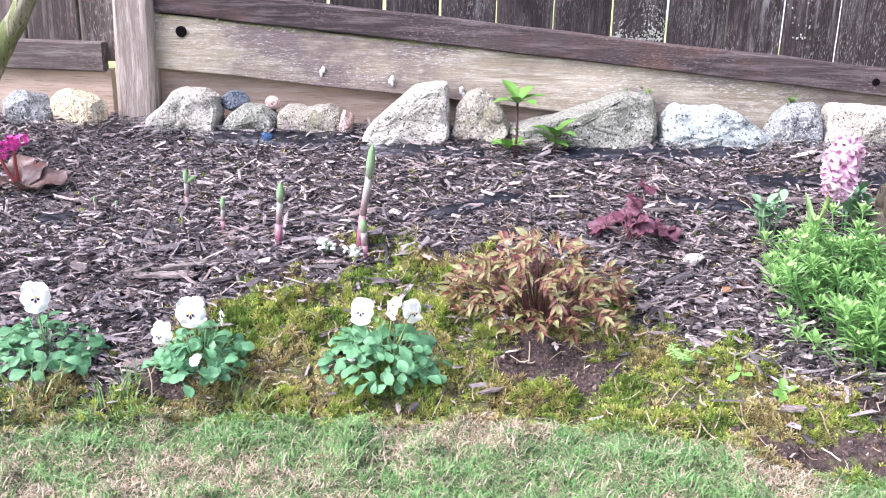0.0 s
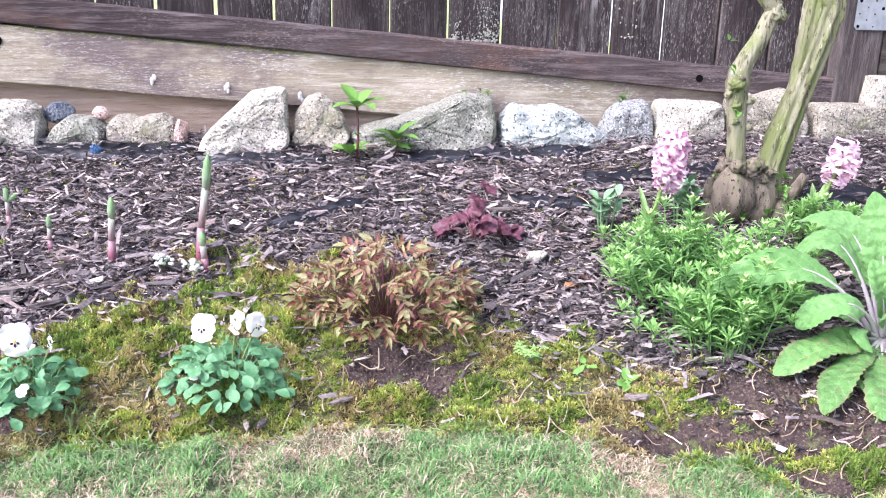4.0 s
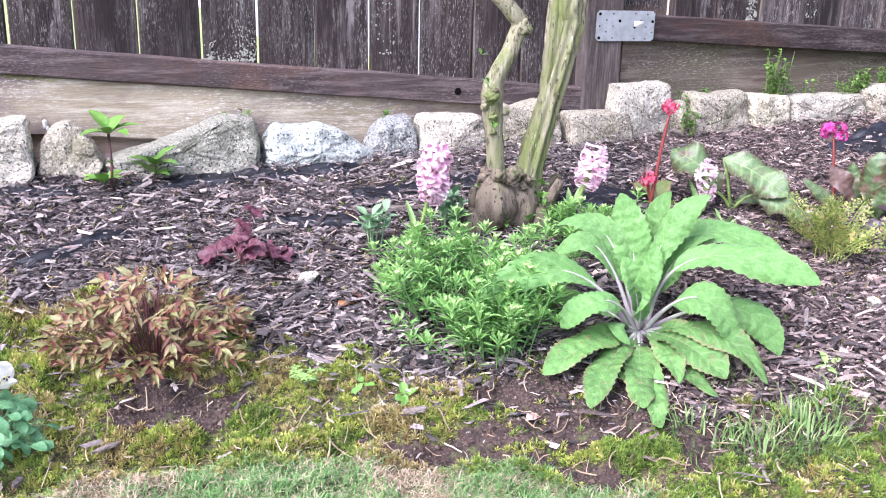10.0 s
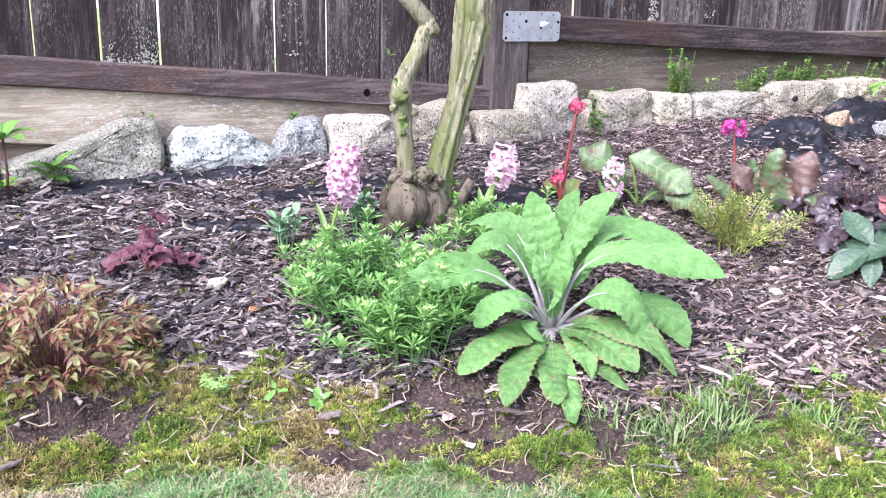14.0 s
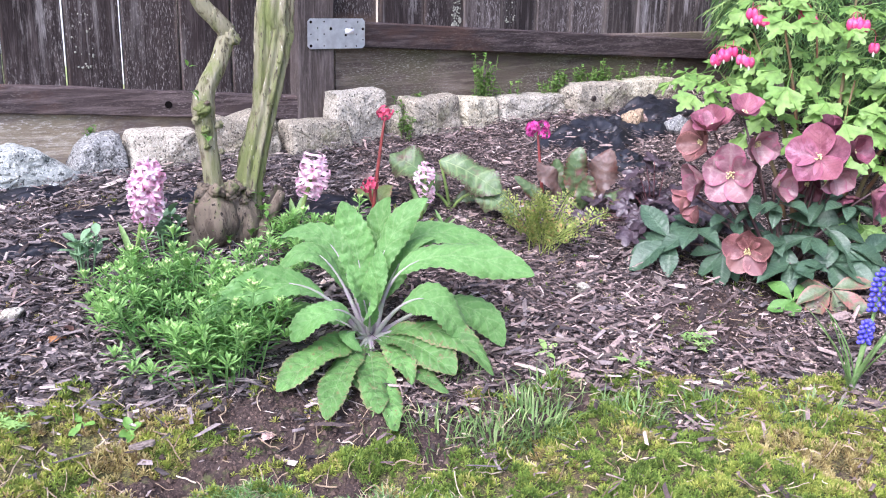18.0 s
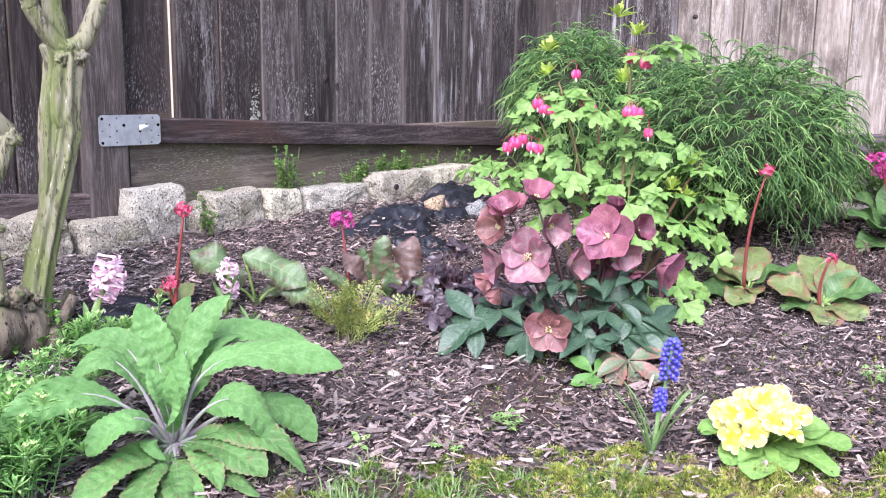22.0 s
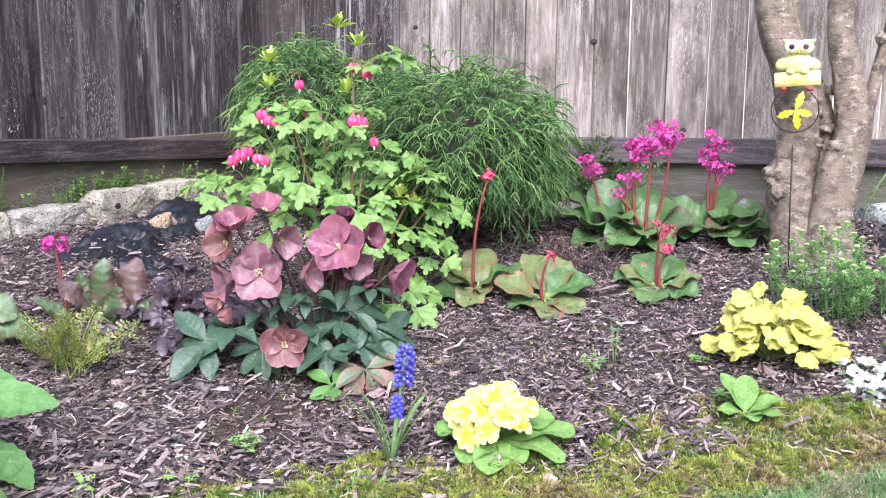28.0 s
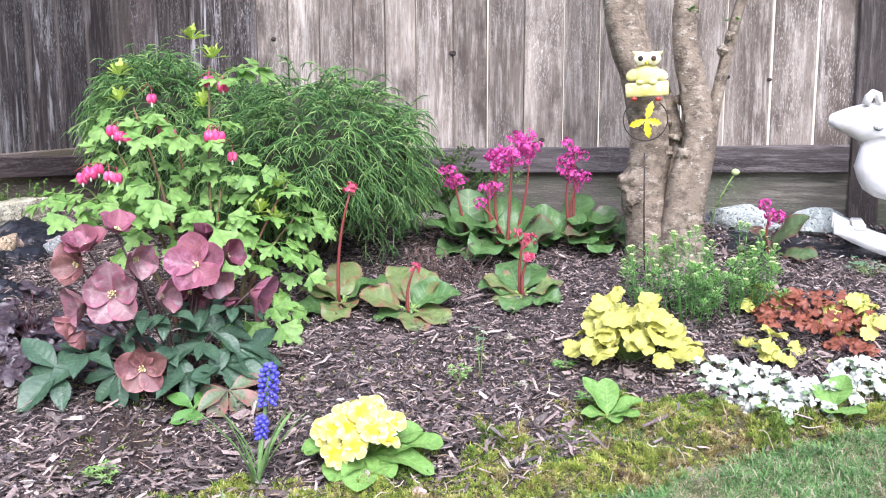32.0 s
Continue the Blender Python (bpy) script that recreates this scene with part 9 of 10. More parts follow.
bergenia(3.071, -0.01, [(10, 50, 0.13, 0.09), (20, 10, 0.10, 0.06), (170, 45, 0.10, 0.055), (150, 20, 0.09, 0.05)], [(-0.01, 0.135, -0.02, 0.034, 60, M_MAGENTA)], "bergenia with olive leaves and a magenta flower head", M_BERGENIA_DARK, 108, leaf_mats=[M_BERGENIA_DARK, M_BERGENIA_DARK, M_BERGENIA_MAROON])

random.seed(110)
dead = plant("dead_perennial", 2.74, 0.93, "dead dark red leafy stems among bergenias", "plant")
for _ in range(46):
    s = Shape()
    b = spot(2.74, 0.93, R(-0.09, 0.12), 0, R(-0.05, 0.05))
    t = b + Vector((R(-0.06, 0.06), R(-0.06, 0.06), R(0.03, 0.12)))
    s.tube(arc(b, t, 0.01, 3), 0.0014, 4)
    for _ in range(2):
        quick_leaf(s, aim(t, R(0, 360), R(-30, 40)), R(0.02, 0.035), 0.009, 0.4)
    add("dead_stem", s, M_BERGENIA_MAROON, dead)


def muscari(x, y, seed):
    random.seed(seed)
    owner = plant("grape_hyacinth", x, y, "grape hyacinth with violet-blue spikes and strap leaves", "flower")
    base = spot(x, y)
    for dx, low, top, r in ((0.030, 0.168, 0.252, 0.0205), (0.012, 0.10, 0.148, 0.012)):
        a, b = spot(x, y, dx * 0.8, low), spot(x, y, dx, top)
        st = add("stem", Shape().tube(arc(base, b, 0, 4), [0.0042, 0.004, 0.0038, 0.0034, 0.002], 7), M_STRAP, owner)
        s = Shape()
        n = int(34 * (top - low) / 0.05)
        for i in range(n):
            f = i / n
            ang = i * 2.399
            rr = r * (0.75 + 0.3 * math.sin(math.pi * (0.2 + 0.6 * f))) * (1.0 if f < 0.8 else 1.0 - (f - 0.8) * 3.4)
            d = Vector((math.cos(ang), math.sin(ang), 0))
            p = a.lerp(b, f) + d * rr * 0.75
            s.ball(Matrix.Translation(p) @ (d + Vector((0, 0, -0.6 + f))).to_track_quat("Z", "Y").to_matrix().to_4x4(), 0.0047, 0.0047, 0.0060, 6, 5)
        add("flower_spike", s, M_MUSC, st, "violet-blue bell flowers")
    for h, pitch, l in ((180, 72, 0.19), (165, 62, 0.21), (20, 72, 0.20), (5, 60, 0.19), (60, 66, 0.13), (150, 75, 0.13), (-30, 68, 0.16), (100, 40, 0.10), (172, 70, 0.17), (12, 72, 0.15), (190, 66, 0.15), (-20, 68, 0.17)):
        s = Shape().leaf(aim(base + Vector((R(-0.006, 0.006), R(-0.006, 0.006), 0)), side_heading(x, y) + h, pitch), l, 0.0105, 8, R(0.1, 0.7), 0.5, 0.4, 0.35)
        add("leaf", s, M_STRAP, owner)


muscari(1.674, 0.926, 111)


def primrose(x, y, seed):
    random.seed(seed)
    owner = plant("primrose", x, y, "lemon-yellow primrose in full bloom with crinkled leaves", "flower")
    base = spot(x, y)
    right = side_heading(x, y)
    for h, pitch, l, w in ((180, 8, 0.135, 0.08), (165, 12, 0.13, 0.075), (95, -10, 0.135, 0.08), (125, -4, 0.12, 0.08), (5, 10, 0.165, 0.085), (28, -2, 0.16, 0.06), (-10, 20, 0.13, 0.07), (60, -8, 0.11, 0.06), (-90, 20, 0.13, 0.08), (210, 20, 0.12, 0.08)):
        fr = aim(base + Vector((0, 0, 0.012)), right + h, pitch + 4, 14 * math.cos(radians(h)) + R(-10, 10))
        s = Shape().lamina(spine(fr, l, R(0.4, 0.9), 9), fr.to_3x3() @ Vector((0, 0, 1)), w, 0.6, 0.5, 0.2, 0.2, 9, 0.06, 0.05, 18, 0.06, R(0, 6), 28)
        add("leaf", s, M_PRIM_LEAF, owner)
    for i in range(21):
        a = i * 2.399
        q = math.sqrt((i + 0.4) / 21) * 1.05
        c = spot(x, y, -0.008 + math.cos(a) * 0.078 * q, 0.108 - 0.06 * q * q + R(-0.012, 0.016), -0.01 + math.sin(a) * 0.07 * q)
        st = add("flower_stem", Shape().tube(arc(base, c, 0.0, 2), 0.0014, 4), M_STEM_GREEN, owner)
        n = Vector((math.cos(a) * q * 0.9 + R(-0.4, 0.4), math.sin(a) * q * 0.9 + R(-0.4, 0.4), 0.7)) + (Vector((-x, -y, 0)).normalized() * 0.95)
        m = Matrix.Translation(c) @ n.normalized().to_track_quat("Z", "Y").to_matrix().to_4x4()
        eye = Shape()
        for k in range(5):
            pm = m @ Matrix.Rotation(2 * math.pi * k / 5 + i, 4, "Z") @ Matrix.Rotation(radians(R(4, 26)), 4, "X") @ Matrix.Translation((0, 0, 0.0008 * (k % 2)))
            l = R(0.029, 0.037)
            add("petal", Shape().lamina(spine(pm, l, R(-0.5, 0.9), 5), pm.to_3x3() @ Vector((0, 0, 1)), l * R(0.92, 1.1), 0.64, 0.5, R(-0.1, 0.3), R(0.25, 0.5), 0, 0.0, 0.0, 3, 0.22, R(0, 6), 10), M_PRIM, st)
            eye.leaf(pm @ Matrix.Translation((0, 0, 0.0022)), l * R(0.42, 0.6), l * 0.4, 4, 0.0, 0.2, 0.5, 0.8)
        add("eye", eye, M_PRIM_EYE, st, "golden eye")


primrose(1.806, 0.75, 112)

heuchera(2.36, 0.30, 0.118, 0.165, 72, 0.042, M_LIME_HEU, M_STEM_GREEN, "chartreuse-yellow heuchera mound in mulch", 113, depth=0.15, lobes=9)
heuchera(2.40, 0.19, 0.05, 0.06, 14, 0.030, M_LIME_HEU, M_STEM_GREEN, "small chartreuse-yellow heuchera in mulch", 114, depth=0.16)
heuchera(2.66, -0.12, 0.16, 0.07, 88, 0.028, M_ORANGE, M_STEM_DARK, "rust-orange heuchera with some lime leaves", 115, depth=0.45, lobes=5)
heuchera(2.60, -0.24, 0.10, 0.09, 22, 0.032, M_LIME_HEU, M_STEM_GREEN, "lime-yellow heuchera among orange leaves", 116, depth=0.16, lobes=9)
heuchera(2.68, 0.0, 0.05, 0.085, 8, 0.034, M_LIME_HEU, M_STEM_GREEN, "lime-yellow heuchera among orange leaves", 117, depth=0.16, lobes=9)
heuchera(2.45, -0.02, 0.065, 0.055, 12, 0.034, M_LIME_HEU, M_STEM_GREEN, "small lime-yellow heuchera in mulch", 118, depth=0.16, lobes=9)
heuchera(2.50, -0.20, 0.05, 0.03, 14, 0.028, M_ORANGE, M_STEM_DARK, "small rust-orange heuchera in mulch", 119, depth=0.3)


def lamium(x, y, patches, label, seed):
    random.seed(seed)
    owner = plant("lamium", x, y, label, "plant", "white lamiums")
    for dx, dd, hw, hd, n in patches:
        for _ in range(n):
            a, q = R(0, 6.283), math.sqrt(R(0, 1))
            p = spot(x, y, dx + math.cos(a) * hw * q, 0, dd + math.sin(a) * hd * q)
            g = ground_z(p.x, p.y)
            p.z = g + R(0.010, 0.065) * (1 - 0.5 * q)
            stem = add("stem", Shape().tube([(p.x, p.y, g - 0.002), p], 0.0012, 4, False), M_STEM_GREEN, owner)
            h = R(0, 360)
            fr = tilted(p, h, 0.6, 0.7)
            whorl = Shape()
            for k in range(4):
                whorl.leaf(spin(fr, 90 * k, R(-25, 45)), R(0.011, 0.020), R(0.010, 0.017), 4, 0.9, 0.25, 0.45, 0.6)
            add("whorl", whorl, M_SILVER, stem, "whorl of silver-white leaves")
            if random.random() < 0.3:
                add("leaf", Shape().leaf(aim(p - Vector((0, 0, 0.006)), h + 45, R(-10, 20)), 0.03, 0.02, 4, 0.6, 0.15, 0.45, 0.6), M_SILVER_GREEN, stem, "plain green leaf")


lamium(2.27, -0.02, [(0.0, 0.0, 0.13, 0.07, 92), (-0.10, 0.05, 0.08, 0.05, 36), (0.10, -0.03, 0.10, 0.05, 50), (0.02, -0.08, 0.07, 0.03, 18)], "silver-white lamium spreading over the mulch", 121)
lamium(2.36, -0.24, [(0.0, 0.0, 0.10, 0.06, 70)], "silver-white lamium spreading over the mulch", 122)
def young_primrose(x, y, leaves, label, seed):
    """leaves: heading from the right, rise, length, width."""
    random.seed(seed)
    owner = plant("young_primrose", x, y, label, "plant", "young primroses")
    for h, pitch, l, w in leaves:
        fr = aim(spot(x, y, 0, 0.006), side_heading(x, y) + h, pitch, 12 * math.cos(radians(h)))
        add("leaf", Shape().lamina(spine(fr, l, R(0.2, 0.6), 9), fr.to_3x3() @ Vector((0, 0, 1)), w, 0.58, 0.6, 0.25, 0.15, 9, 0.07, 0.08, 16, 0.06, R(0, 6), 26), M_PRIM_LEAF, owner)


young_primrose(2.092, 0.301, [(200, 55, 0.10, 0.045), (-100, 66, 0.085, 0.055), (-5, 34, 0.085, 0.05), (165, 12, 0.06, 0.045), (60, 8, 0.05, 0.04), (20, 16, 0.075, 0.045)], "young primrose with broad crinkled leaves", 123)
young_primrose(2.215, -0.155, [(190, 50, 0.07, 0.045), (-60, 60, 0.085, 0.06), (30, 15, 0.08, 0.05), (90, 15, 0.06, 0.045)], "young plant with broad green leaves", 124)
candytuft([(0.0, 0.0, 0.13, 0.12, 36), (0.10, 0.05, 0.12, 0.10, 28), (-0.12, 0.06, 0.06, 0.06, 14), (0.18, 0.08, 0.07, 0.06, 14)], 2.62, 0.18, "loose candytuft with white buds under the tree", 125, 0.17, 0.9, 0.024)
leafy_seedling(1.872, 1.205, 5, 0.072, "young hellebore with fresh green leaflets", M_YOUNG, 127, (5, 30), 0.5, 0.03, "young_hellebore")
lacy_seedling(1.565, 1.208, 16, 0.045, 0.035, "lacy pale green seedling in mulch", M_SEEDLING, 128)
leafy_seedling(1.28, 1.377, 4, 0.035, "small pale green seedling in mulch", M_SEEDLING, 129, (30, 75), 0.4)
lacy_seedling(0.30, 1.634, 16, 0.035, 0.02, "feathery pale green seedling in moss", M_SEEDLING, 130)
lacy_seedling(2.17, 0.67, 10, 0.03, 0.055, "tiny green seedling in mulch", M_SEEDLING, 131)
lacy_seedling(2.183, 0.62, 5, 0.022, 0.13, "thin upright grey-green seedling", M_GLAUCOUS, 132)
lacy_seedling(2.29, 0.44, 12, 0.03, 0.02, "bright green seedling in mulch", M_IBERIS_TIP, 133)
lacy_seedling(2.16, 0.36, 10, 0.03, 0.02, "bright green seedling in mulch", M_IBERIS_TIP, 134)
lacy_seedling(1.40, 1.25, 8, 0.04, 0.025, "feathery pale green seedling in moss", M_SEEDLING, 135)
leafy_seedling(0.47, 1.56, 4, 0.035, "small green seedling in moss", M_FRESH, 136, (20, 60), 0.5)
leafy_seedling(0.40, 1.60, 3, 0.03, "small green seedling in moss", M_FRESH, 137, (20, 60), 0.5)
leafy_seedling(1.36, 1.86, 4, 0.09, "upright strap-leaved bulb shoots", M_STRAP, 138, (70, 85), 0.16)
leafy_seedling(1.30, 1.72, 4, 0.10, "upright strap-leaved bulb shoots", M_STRAP, 139, (70, 85), 0.2)
lacy_seedling(2.95, -0.27, 16, 0.07, 0.05, "ferny grey-green plant beside the horse", M_GLAUCOUS, 140)


# ---------------------------------------------------------------- weeds that creep at the foot of the fence
def creeper(x, z, w, h, n, label, seed, y=2.475):
    random.seed(seed)
    owner = thing("creeping_weed", (x, y, z), label, "weed", "creeping weeds")
    for _ in range(n):
        b = Vector((x + R(-w, w), y + R(-0.02, 0.02), z - 0.06))
        t = b + Vector((R(-0.03, 0.03), R(-0.02, 0.0), 0.06 + h * R(0.4, 1.05)))
        st = add("stem", Shape().tube(arc(b, t, 0, 3), 0.001, 4, False), M_STEM_GREEN, owner)
        lf = Shape()
        for i in range(int(9 + h * 60)):
            s = 0.3 + 0.7 * R(0, 1)
            quick_leaf(lf, aim(b.lerp(t, s), R(0, 360), R(-10, 50)), R(0.013, 0.022), R(0.009, 0.014), 0.2)
        add("foliage", lf, M_WEED, st)


for i, (x, z, w, h, n) in enumerate(((1.94, 0.62, 0.03, 0.13, 16), (1.99, 0.62, 0.02, 0.05, 4), (2.26, 0.61, 0.06, 0.08, 22), (2.40, 0.61, 0.07, 0.09, 28), (2.50, 0.62, 0.05, 0.10, 22), (1.66, 0.605, 0.05, 0.04, 12), (2.66, 0.63, 0.05, 0.08, 6), (2.80, 0.64, 0.05, 0.09, 6), (0.30, 0.60, 0.012, 0.025, 3), (0.70, 0.585, 0.015, 0.03, 3), (1.60, 0.56, 0.02, 0.06, 5), (2.08, 0.61, 0.01, 0.06, 2))):
    creeper(x, z, w, h, n, "small green weeds at the fence foot", 150 + i, 2.475 if i != 10 else 2.40)


# ---------------------------------------------------------------- ornaments
M_OWL_PALE = mat("cream_enamel", (0.84, 0.81, 0.55), 0.4, [((0.78, 0.70, 0.3), 60, 0.52, 0.66, 4)], 0.15, 80)


def owl_stake():
    owner = thing("owl_ornament", (2.88, 0.345, ground_z(2.88, 0.345)), "pale yellow enamel owl garden stake before the tree", "garden ornament")
    turn = 90 - math.degrees(math.atan2(0.345, 2.88))
    face = Matrix.Translation((2.88, 0.349, 1.04)) @ Euler((0, 0, radians(-turn))).to_matrix().to_4x4()

    def put(name, s, mt, label="", up=None):
        s.v = [tuple(face @ Vector(v)) for v in s.v]
        return add(name, s, mt, up or owner, label)

    I = Matrix.Identity(4)
    put("stake", Shape().tube([(0, 0.01, -0.20), (0.004, 0.01, -0.38), (0.012, 0.01, -0.60)], 0.0022, 6), M_IRON, "thin iron stake")
    put("body", Shape().ball(Matrix.Translation((0, 0, 0.022)), 0.040, 0.016, 0.030, 18, 12), M_OWL)
    for sg in (-1, 1):
        put("wing", Shape().ball(Matrix.Translation((0.038 * sg, -0.002, 0.020)) @ Matrix.Rotation(radians(28 * sg), 4, "Y"), 0.022, 0.010, 0.016, 12, 8), M_OWL)
    head = put("head", Shape().ball(Matrix.Translation((0, -0.002, 0.064)), 0.040, 0.015, 0.020, 18, 12).tube([(-0.03, 0, 0.078), (-0.042, 0, 0.086)], [0.010, 0.001], 8).tube([(0.03, 0, 0.078), (0.042, 0, 0.086)], [0.010, 0.001], 8), M_OWL)
    for sg in (-1, 1):
        ring = Shape().tube([(0.018 * sg, -0.014, 0.066), (0.018 * sg, -0.020, 0.066)], [0.020, 0.018], 18)
        e = put("eye_disc", ring, M_OWL_PALE, "cream eye disc", head)
        put("pupil", Shape().ball(Matrix.Translation((0.018 * sg, -0.020, 0.066)), 0.0075, 0.004, 0.0075, 10, 6), M_IRON, "dark glassy pupil", head)
    put("beak", Shape().tube([(0, -0.014, 0.060), (0, -0.024, 0.048)], [0.006, 0.001], 6), M_OWL_LEAF)
    put("plaque", Shape().box((-0.060, -0.006, -0.040), (0.060, 0.004, 0.000), Matrix.Rotation(radians(-4), 4, "Y"), 0.003), M_OWL, "pale yellow plaque")
    for sg in (-1, 1):
        put("foot", Shape().ball(Matrix.Translation((0.018 * sg, -0.008, 0.000)), 0.012, 0.008, 0.008, 8, 6), M_OWL)
        put("bead", Shape().ball(Matrix.Translation((0.034 * sg, -0.002, -0.047)), 0.010, 0.008, 0.007, 8, 6), M_RED_BEAD, "dark red bead")
    ring = [(0.062 * math.sin(a), 0.0, -0.105 - 0.060 * math.cos(a)) for a in [-2.5 + 5.0 * k / 24 for k in range(25)]]
    put("hoop", Shape().tube(ring, 0.0018, 6), M_IRON, "dark wire hoop")
    for ang, l in ((-18, 0.055), (112, 0.052), (190, 0.055), (255, 0.045)):
        s = Shape().leaf(Matrix.Translation((0.002, -0.006, -0.105)) @ Matrix.Rotation(radians(-ang), 4, "Y") @ Matrix.Rotation(radians(90), 4, "X"), l, 0.024, 8, 0.5, 0.25, 0.55, 0.7, teeth=8, tooth=0.35)
        put("spinner_leaf", s, M_OWL_LEAF, "yellow leaf-shaped vane")


owl_stake()


def rocking_horse():
    """A chalky white toy horse on rockers; its nose points along +y."""
    x0, y0 = 3.13, -0.40
    g = ground_z(x0, y0)
    owner = thing("rocking_horse", (x0, y0, g), "chalky white rocking horse ornament on the mulch", "garden ornament")

    def loft(name, rings, label="", up=None):
        """rings: centre y, z, half height, half width, tilt."""
        s = Shape()
        n = 16
        for cy, cz, hh, hw, tilt in rings:
            for k in range(n):
                a = 2 * math.pi * k / n
                u, v = hw * math.cos(a), hh * math.sin(a)
                s.v.append((x0 + u, y0 + cy + v * -math.sin(radians(tilt)), g + cz + v * math.cos(radians(tilt))))
        for i in range(len(rings) - 1):
            for k in range(n):
                a, b = i * n + k, i * n + (k + 1) % n
                s.f.append((a, b, b + n, a + n))
        s.f.append(tuple(range(n)))
        s.f.append(tuple(reversed(range((len(rings) - 1) * n, len(rings) * n))))
        return add(name, s, M_HORSE, up or owner, label)

    loft("head", [(0.254, 0.389, 0.008, 0.012, 0), (0.249, 0.389, 0.017, 0.022, 0), (0.236, 0.387, 0.025, 0.029, 0), (0.20, 0.386, 0.040, 0.036, 0), (0.165, 0.381, 0.055, 0.041, 0), (0.13, 0.378, 0.061, 0.044, 0), (0.10, 0.38, 0.060, 0.044, 0), (0.06, 0.38, 0.058, 0.042, 0), (0.03, 0.375, 0.045, 0.036, 0)])
    loft("neck", [(0.09, 0.345, 0.066, 0.038, 90), (0.09, 0.31, 0.076, 0.044, 90), (0.09, 0.256, 0.089, 0.054, 90), (0.08, 0.22, 0.088, 0.058, 90), (0.068, 0.19, 0.084, 0.055, 90), (0.05, 0.168, 0.070, 0.045, 90), (0.045, 0.16, 0.04, 0.03, 90)])
    loft("body", [(0.08, 0.245, 0.05, 0.05, 0), (0.06, 0.24, 0.070, 0.062, 0), (0.0, 0.235, 0.085, 0.075, 0), (-0.12, 0.235, 0.08, 0.075, 0), (-0.22, 0.24, 0.082, 0.072, 0), (-0.27, 0.245, 0.05, 0.05, 0)])
    for sg in (-1, 1):
        for corners in (((0.152, 0.19), (0.195, 0.095), (0.117, 0.05), (0.08, 0.18)), ((-0.16, 0.20), (-0.25, 0.19), (-0.31, 0.075), (-0.23, 0.05))):
            s = Shape()
            for u in (-0.013, 0.013):
                for cy, cz in corners:
                    s.v.append((x0 + 0.056 * sg + u, y0 + cy, g + cz))
            s.f += [(0, 1, 2, 3), (7, 6, 5, 4), (0, 4, 5, 1), (1, 5, 6, 2), (2, 6, 7, 3), (3, 7, 4, 0)]
            part("leg", s, M_HORSE, owner, smooth=False)
        pts = []
        for k in range(15):
            v = -1 + 2 * k / 14
            pts.append((v * 0.31, 0.085 * v * v))
        s = Shape()
        for v, z in pts:
            for u, w in ((-0.018, -0.022), (0.018, -0.022), (0.018, 0.022), (-0.018, 0.022)):
                s.v.append((x0 + 0.065 * sg + u, y0 - 0.085 + v, g + z + w + 0.004))
        for i in range(14):
            for k in range(4):
                a, b = i * 4 + k, i * 4 + (k + 1) % 4
                s.f.append((a, b, b + 4, a + 4))
        s.f += [(0, 1, 2, 3), (59, 58, 57, 56)]
        add("rocker", s, M_HORSE, owner, "curved white rocker")
        ear = [(0.158, 0.432), (0.150, 0.456), (0.139, 0.467), (0.127, 0.462), (0.120, 0.436)]
        add("ear", Shape().tube([(x0 + 0.024 * sg, y0 + ey, g + ez) for ey, ez in ear], [0.010, 0.011, 0.011, 0.010, 0.008], 10), M_HORSE, owner, "curled white ear")
        lid = [(0.136, 0.373), (0.129, 0.367), (0.120, 0.365), (0.110, 0.369)]
        add("eye", Shape().tube([(x0 + 0.0435 * sg, y0 + ey, g + ez) for ey, ez in lid], [0.002, 0.005, 0.005, 0.002], 8), M_STONE_GREY, owner, "carved grey eye")
    for k in range(3):
        a = [(x0, y0 + 0.07 - 0.03 * k, g + 0.47 - 0.012 * k), (x0, y0 + 0.05 - 0.035 * k, g + 0.50 - 0.02 * k), (x0, y0 + 0.015 - 0.035 * k, g + 0.48 - 0.03 * k), (x0, y0 + 0.01 - 0.03 * k, g + 0.44 - 0.03 * k)]
        add("mane", Shape().tube(a, [0.016, 0.018, 0.016, 0.010], 8), M_HORSE, owner)
    s = Shape()
    s.box((x0 - 0.085, y0 + 0.14, g + 0.075), (x0 + 0.085, y0 + 0.175, g + 0.095), None, 0.004)
    add("cross_bar", s, M_HORSE, owner)


rocking_horse()


# ---------------------------------------------------------------- odd pieces on the ground
M_DRYLEAF = mat("dry_orange_leaf", (0.48, 0.24, 0.09), 0.7, [((0.35, 0.15, 0.06), 40, 0.45, 0.65, 4)], 0.3, 90, translucent=0.15)
M_PALECHIP = mat("pale_split_wood", (0.19, 0.158, 0.135), 0.9, [((0.09, 0.073, 0.062), 60, 0.45, 0.58, 6), ((0.30, 0.26, 0.22), 90, 0.55, 0.63, 5)], 0.5, 60, (4, 0.6, 4), obj=0.25)
M_DARKCHIP = mat("dark_bark_slab", (0.10, 0.085, 0.08), 0.9, [((0.05, 0.04, 0.037), 25, 0.45, 0.65, 5), ((0.2, 0.17, 0.155), 50, 0.55, 0.7, 5)], 0.7, 60, (4, 0.6, 4), obj=0.25)


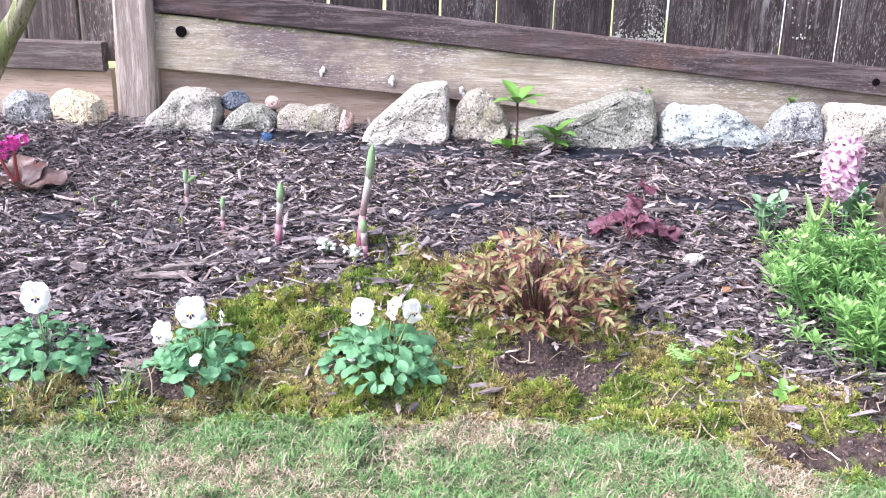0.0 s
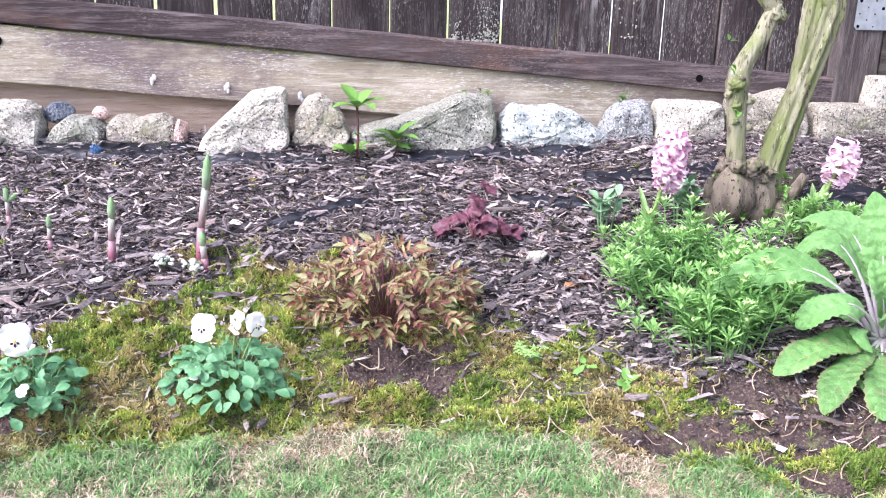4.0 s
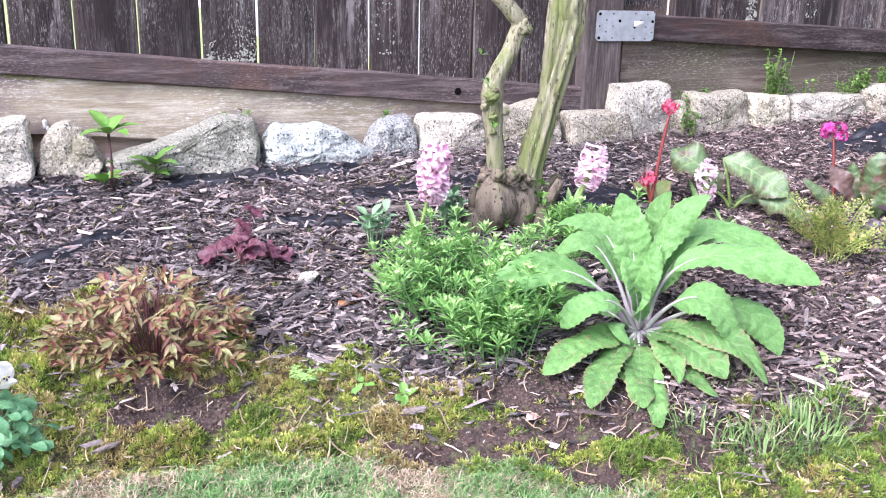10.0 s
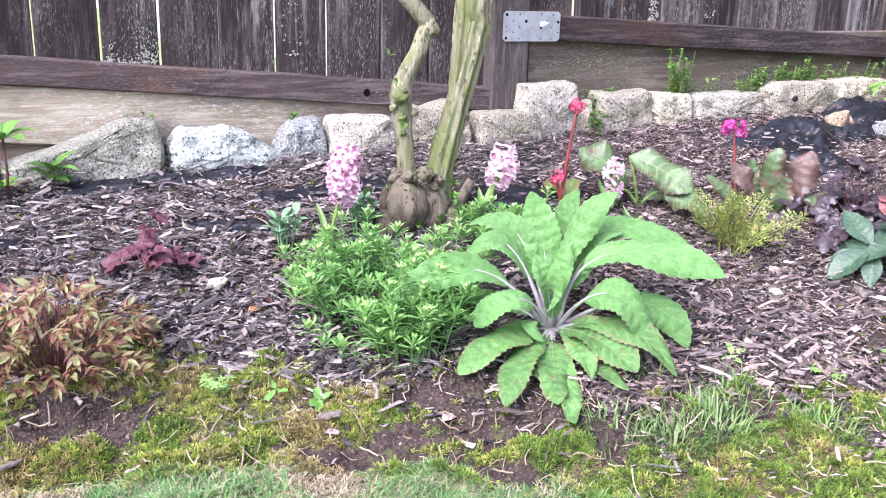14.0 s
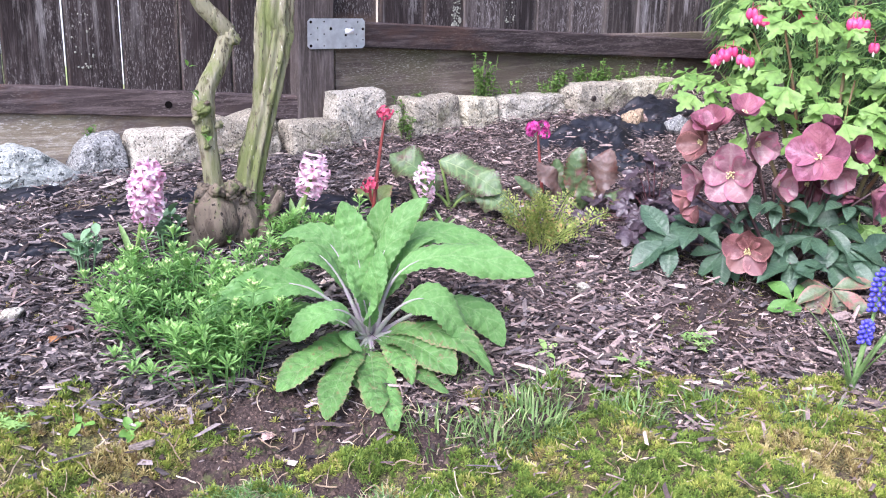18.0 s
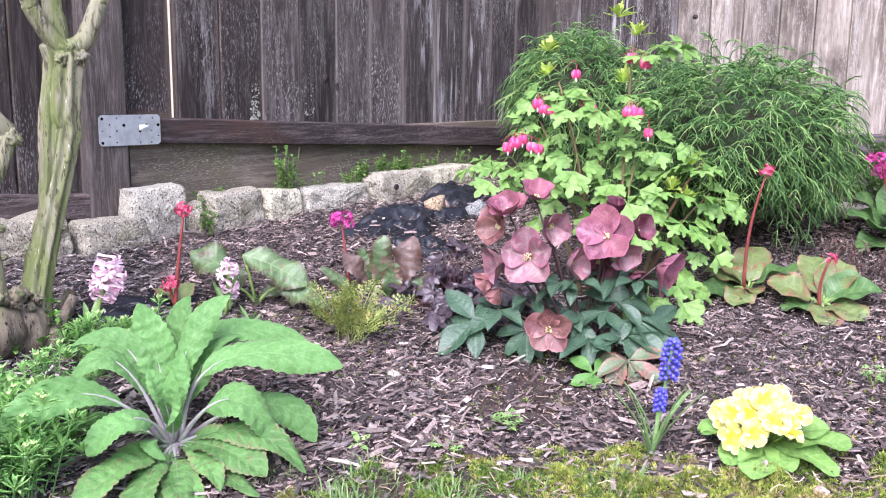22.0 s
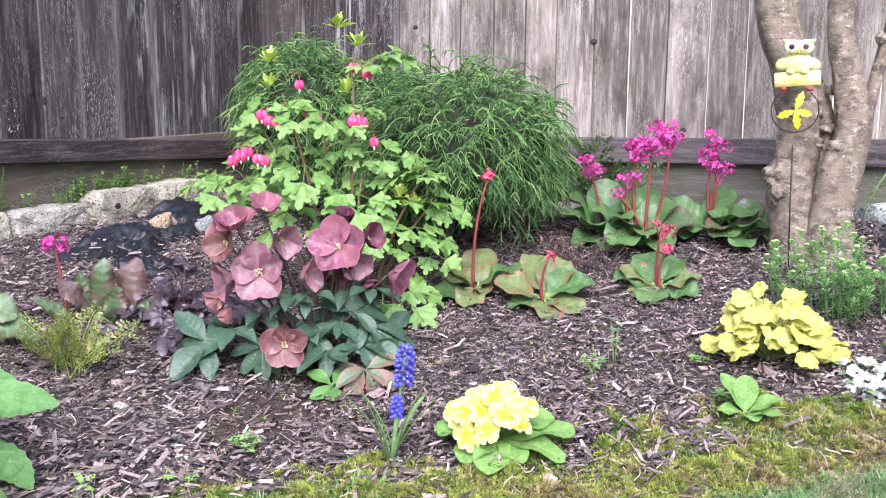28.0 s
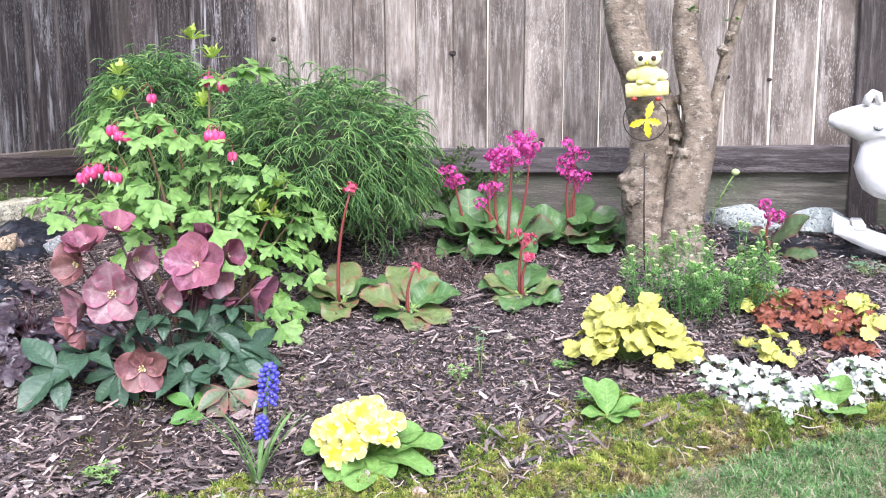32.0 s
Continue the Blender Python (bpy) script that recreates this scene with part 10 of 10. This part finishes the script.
def big_chip(x, y, l, w, h, material, label, seed, tilt=0.0):
    random.seed(seed)
    s = Shape()
    n = 7
    for i in range(n + 1):
        f = i / n - 0.5
        k = (1 - (2 * abs(f)) ** 3 * 0.7) * R(0.6, 1.2)
        for px, pz in ((-0.5, 0), (0.5, 0), (0.42, 1), (-0.42, 1)):
            s.v.append((px * w * k, f * l, pz * w * 0.35 * R(0.7, 1.2)))
    for i in range(n):
        for j in range(4):
            a, b = i * 4 + j, i * 4 + (j + 1) % 4
            s.f.append((a, b, b + 4, a + 4))
    s.f += [(0, 1, 2, 3), (n * 4 + 3, n * 4 + 2, n * 4 + 1, n * 4)]
    ob = tagged(part("wood_chip", s, material, None, smooth=False), label, "wood chip", "large wood chips")
    ob.matrix_basis = pose(x, y, ground_z(x, y) + 0.012, tilt, R(-8, 8), -h)
    return ob


for i, (x, y, l, w, h, k) in enumerate(((-0.70, 1.83, 0.16, 0.018, 60, 0), (-0.66, 1.86, 0.12, 0.014, 75, 0), (-0.74, 1.79, 0.13, 0.020, 80, 0), (-0.80, 1.80, 0.07, 0.03, 40, 0), (-0.93, 1.80, 0.08, 0.025, 130, 1), (-0.69, 1.71, 0.045, 0.014, 10, 2), (-0.82, 1.90, 0.075, 0.016, 110, 2), (-0.62, 1.80, 0.10, 0.02, 50, 1),
                                       (-0.20, 1.52, 0.04, 0.014, 20, 1), (0.31, 2.11, 0.12, 0.02, 85, 2), (0.62, 2.15, 0.16, 0.022, 88, 2), (0.30, 1.58, 0.04, 0.008, 150, 0), (0.47, 1.50, 0.045, 0.018, 95, 0), (1.33, 1.38, 0.06, 0.016, 120, 0), (1.24, 1.35, 0.055, 0.014, 40, 2),
                                       (2.05, 0.44, 0.075, 0.024, 95, 0), (0.05, 1.93, 0.08, 0.016, 40, 1), (0.16, 1.86, 0.07, 0.018, 60, 1), (1.70, 1.45, 0.07, 0.02, 30, 0), (1.46, 1.36, 0.06, 0.014, 70, 0), (2.02, 0.92, 0.10, 0.012, 60, 1), (1.37, 1.29, 0.09, 0.012, 100, 0), (1.18, 1.42, 0.10, 0.010, 120, 0), (-0.30, 1.83, 0.09, 0.014, 100, 1), (-0.06, 1.55, 0.06, 0.012, 60, 0), (-0.065, 1.508, 0.026, 0.014, 10, 1), (-0.036, 1.500, 0.022, 0.012, 25, 1))):
    big_chip(x, y, l, w, h, (M_PALECHIP, M_DARKCHIP, M_PALECHIP)[k], ("weathered grey-brown wood chip", "dark slab of bark", "pale split wood chip")[k], 200 + i)

for i, (x, y, r, mt, label) in enumerate(((1.52, 1.524, 0.022, M_GRANITE, "small white pebble in mulch"), (0.365, 1.93, 0.024, M_GRANITE, "small white quartz pebble in mulch"), (1.94, 0.95, 0.013, M_GRANITE, "small white pebble in mulch"), (1.92, 0.86, 0.012, M_STONE_CREAM, "small cream pebble in mulch"), (2.20, 0.52, 0.014, M_GRANITE, "small white pebble in mulch"),
                                          (1.60, 1.62, 0.016, M_STONE_PINK, "small pinkish pebble in mulch"), (1.36, 1.52, 0.010, M_STONE_CREAM, "small cream pebble in mulch"), (-0.98, 1.50, 0.016, M_STONE_TAN, "small tan pebble by the lawn"), (1.72, 0.60, 0.016, M_STONE_PINK, "small pinkish pebble in moss"), (2.42, 0.62, 0.014, M_STONE_CREAM, "small cream pebble in mulch"))):
    ob = rock("pebble", x - r, x + r, ground_z(x, y), ground_z(x, y) + r * 1.1, mt, label, 300 + i, y=y - r, depth=r * 1.8, boxy=0.85, planes=5, sink=0.004, category="pebble", group="pebbles")


def dry_leaf(x, y, size, heading, label, material):
    random.seed(int(x * 100) + 9)
    s = Shape().leaf(aim((x, y, ground_z(x, y) + 0.008), heading, 8), size, size * 0.7, 8, 1.3, 0.35, 0.5, 0.7, teeth=8, tooth=0.15, wave=0.2)
    tagged(part("fallen_leaf", s, material, None), label, "leaf", "fallen leaves")


dry_leaf(0.407, 1.825, 0.045, 60, "curled dry orange leaf on mulch", M_DRYLEAF)
dry_leaf(0.66, 1.43, 0.04, 80, "curled dry pinkish brown leaf on bare soil", M_STONE_PINK)
dry_leaf(0.44, 1.86, 0.03, 140, "curled dry reddish leaf on mulch", M_BERGENIA_MAROON)
dry_leaf(2.44, 0.16, 0.03, 140, "curled dry rust-red leaf on mulch", M_ORANGE)
